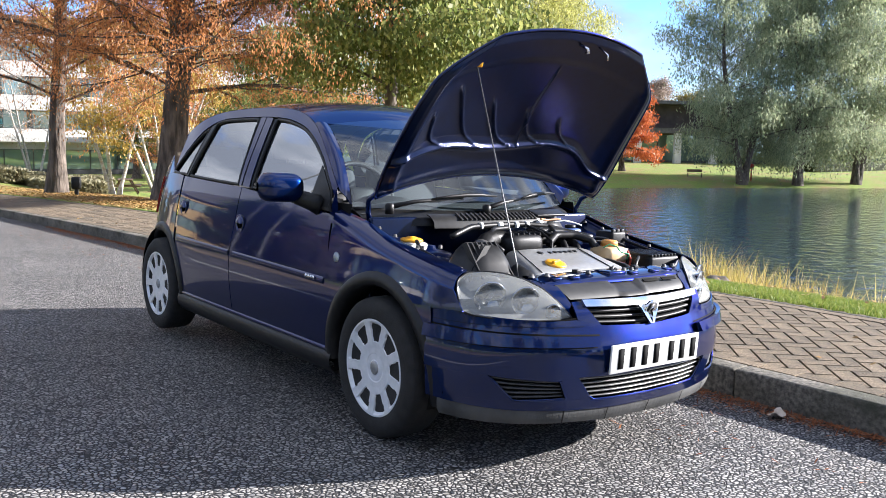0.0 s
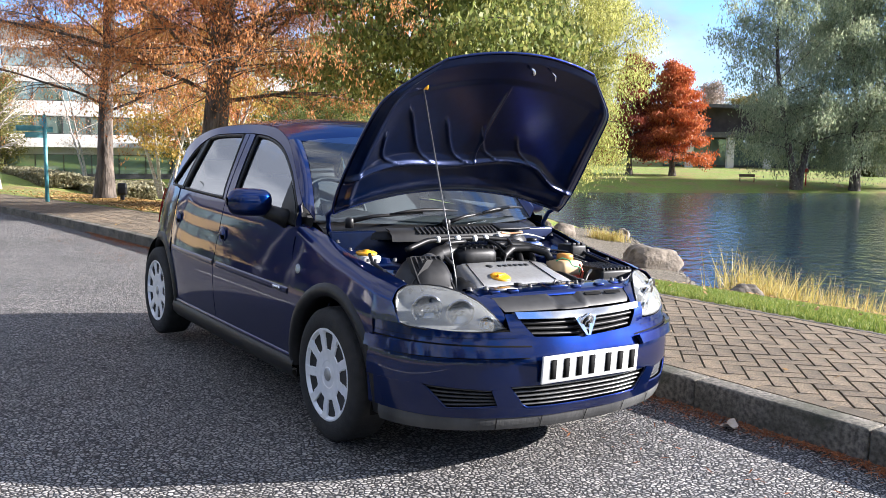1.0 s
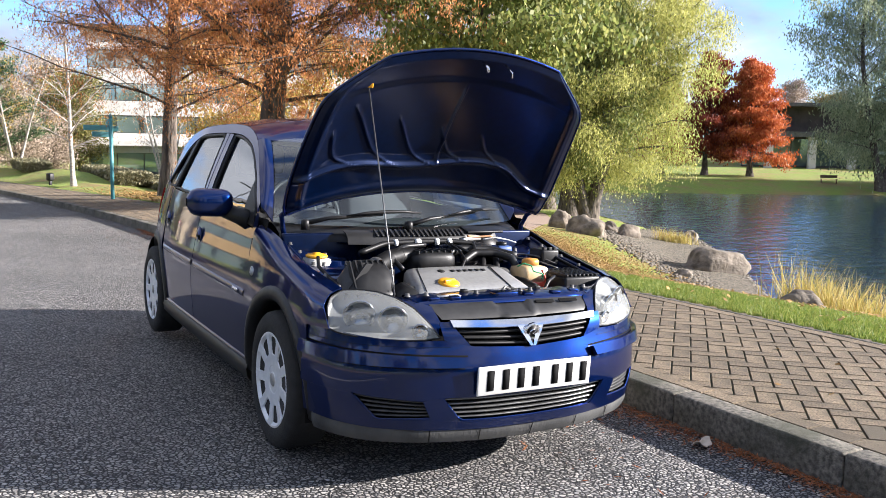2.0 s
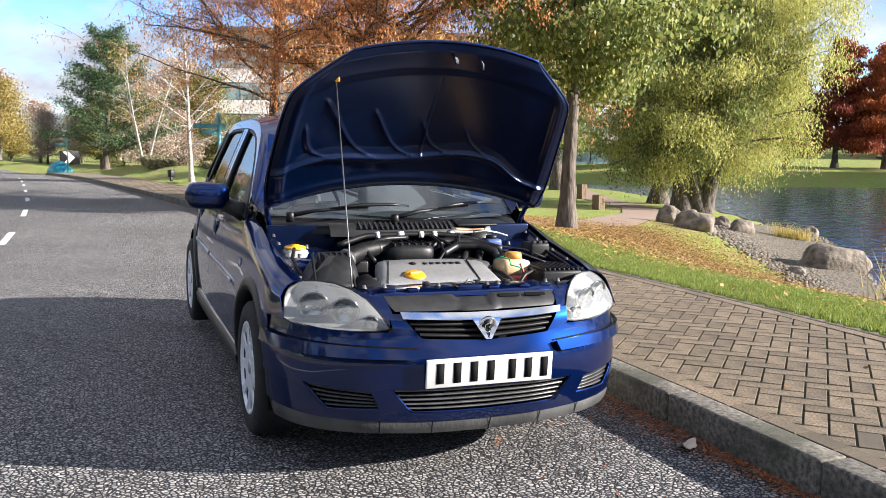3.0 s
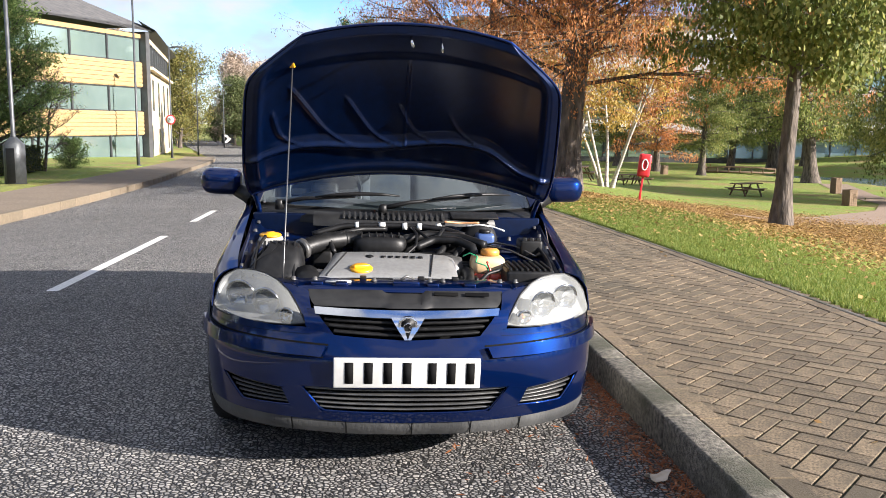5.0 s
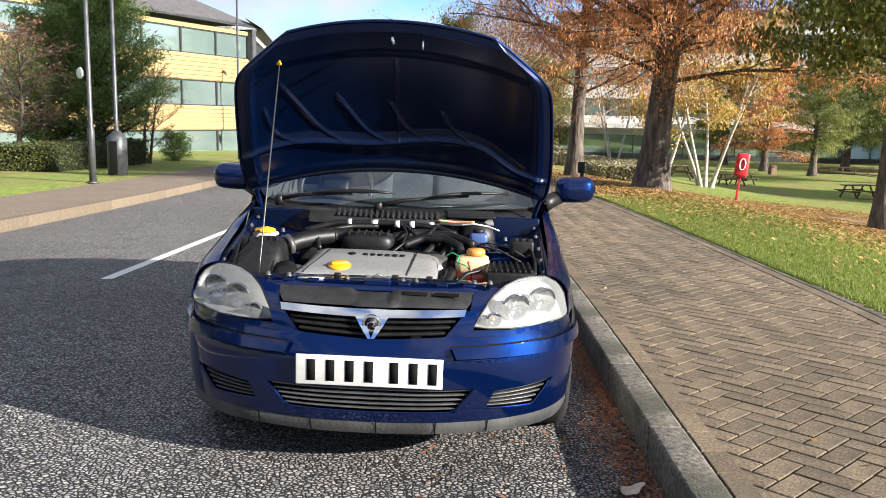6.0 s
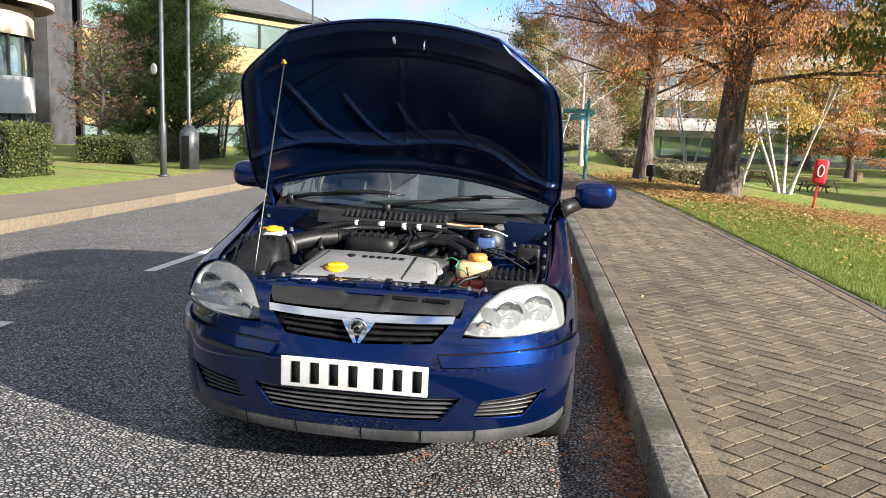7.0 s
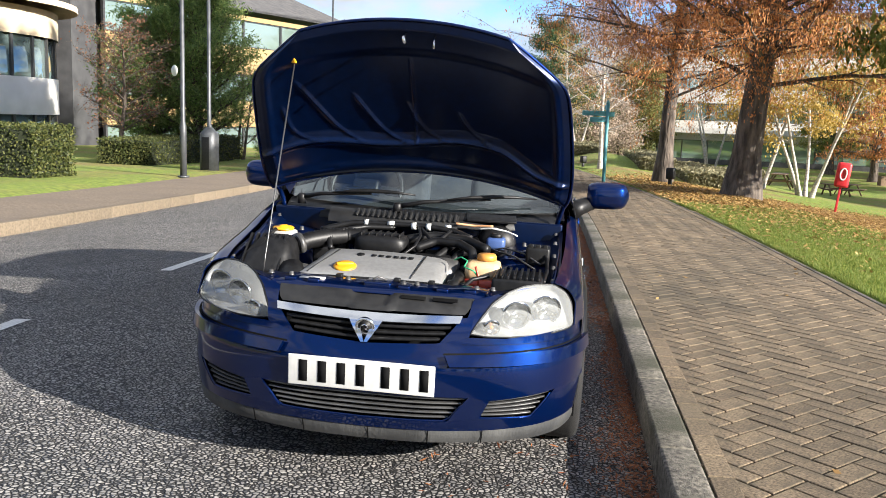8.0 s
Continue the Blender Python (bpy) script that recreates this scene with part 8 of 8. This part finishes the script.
L_litter = leaf_mat("fallen leaves", (0.22, 0.125, 0.045), (0.50, 0.34, 0.13), (0.34, 0.20, 0.07), 0.15)
n = 80000
x = np.concatenate([g.normal(9.0, 2.6, n // 2), g.normal(10.0, 3.2, n // 2), g.normal(5.4, 1.8, n // 2), g.normal(14.5, 3.4, n // 2)])
y = np.concatenate([g.normal(22.5, 3.2, n // 2), g.normal(16.0, 4.0, n // 2), g.normal(20, 5.0, n // 2), g.normal(17.5, 4.0, n // 2)])
keep = (x > kerb_x(y) + WALK_W + 0.1) & (shore_distance(x, y, SHORE) > 0.5)
x, y = x[keep], y[keep]
ob = new("fallen_leaves", quad_mesh("fallen_leaves", flat_leaves(4, x, y, land(x, y) + 0.025, 0.06, 0.7), L_litter))
tagged(ob, "fallen orange and yellow leaves on the lawn", "leaves", kind="stuff")
n = 1100
y = g.uniform(-1, 14, n)
x = kerb_x(y) + np.where(g.uniform(0, 1, n) < 0.04, g.uniform(0.3, 2.0, n), g.uniform(2.25, 7.0, n))
ob = new("scattered_leaves", quad_mesh("scattered_leaves", flat_leaves(6, x, y, np.where(x < kerb_x(y) + WALK_W, fall(y) + 0.126, land(x, y) + 0.05), 0.035, 0.7), L_litter))
tagged(ob, "scattered small fallen leaves beside the road", "leaves", kind="stuff")
L_needle = leaf_mat("fallen rust needles", (0.16, 0.05, 0.02), (0.36, 0.15, 0.06), (0.25, 0.085, 0.03), 0.1)
n = 16000
y = g.uniform(-1.8, 13, n)
d = np.abs(g.normal(0, 0.10, n)) * (0.75 + 0.5 * np.sin(y * 3.1) * np.sin(y * 1.3 + 1))
d = np.where(g.uniform(0, 1, n) < 0.06, g.uniform(0, 0.9, n), d)
x = kerb_x(y) - 0.01 - d
z = np.array([road_z(a, b) for a, b in zip(x, y)]) + 0.010
ob = new("gutter_needles", quad_mesh("gutter_needles", flat_leaves(5, x, y, z, 0.032, 0.18, 0.3), L_needle))
tagged(ob, "drift of rust-brown needles along the kerb", "needles", kind="stuff")
dead = [(0.05 * math.cos(a) * (1 + 0.35 * math.cos(3 * a)), 0.035 * math.sin(a) * (1 + 0.3 * math.sin(5 * a)), 0.012 + 0.012 * math.cos(2 * a)) for a in np.linspace(0, 2 * math.pi, 22)[:-1]]
leaf_ob = part("dead_leaf", thick((dead + [(0, 0, 0.004)], [(i, (i + 1) % 21, 21) for i in range(21)]), 0.002), mat("pale dead leaf", (0.42, 0.34, 0.25), (0.55, 0.46, 0.36), scale=30, rough=0.8), at=(0.945, 0.02, road_z(0.945, 0.02) + 0.012, 0, 0, 20))
tagged(leaf_ob, "curled pale dead leaf in the gutter", "leaf")
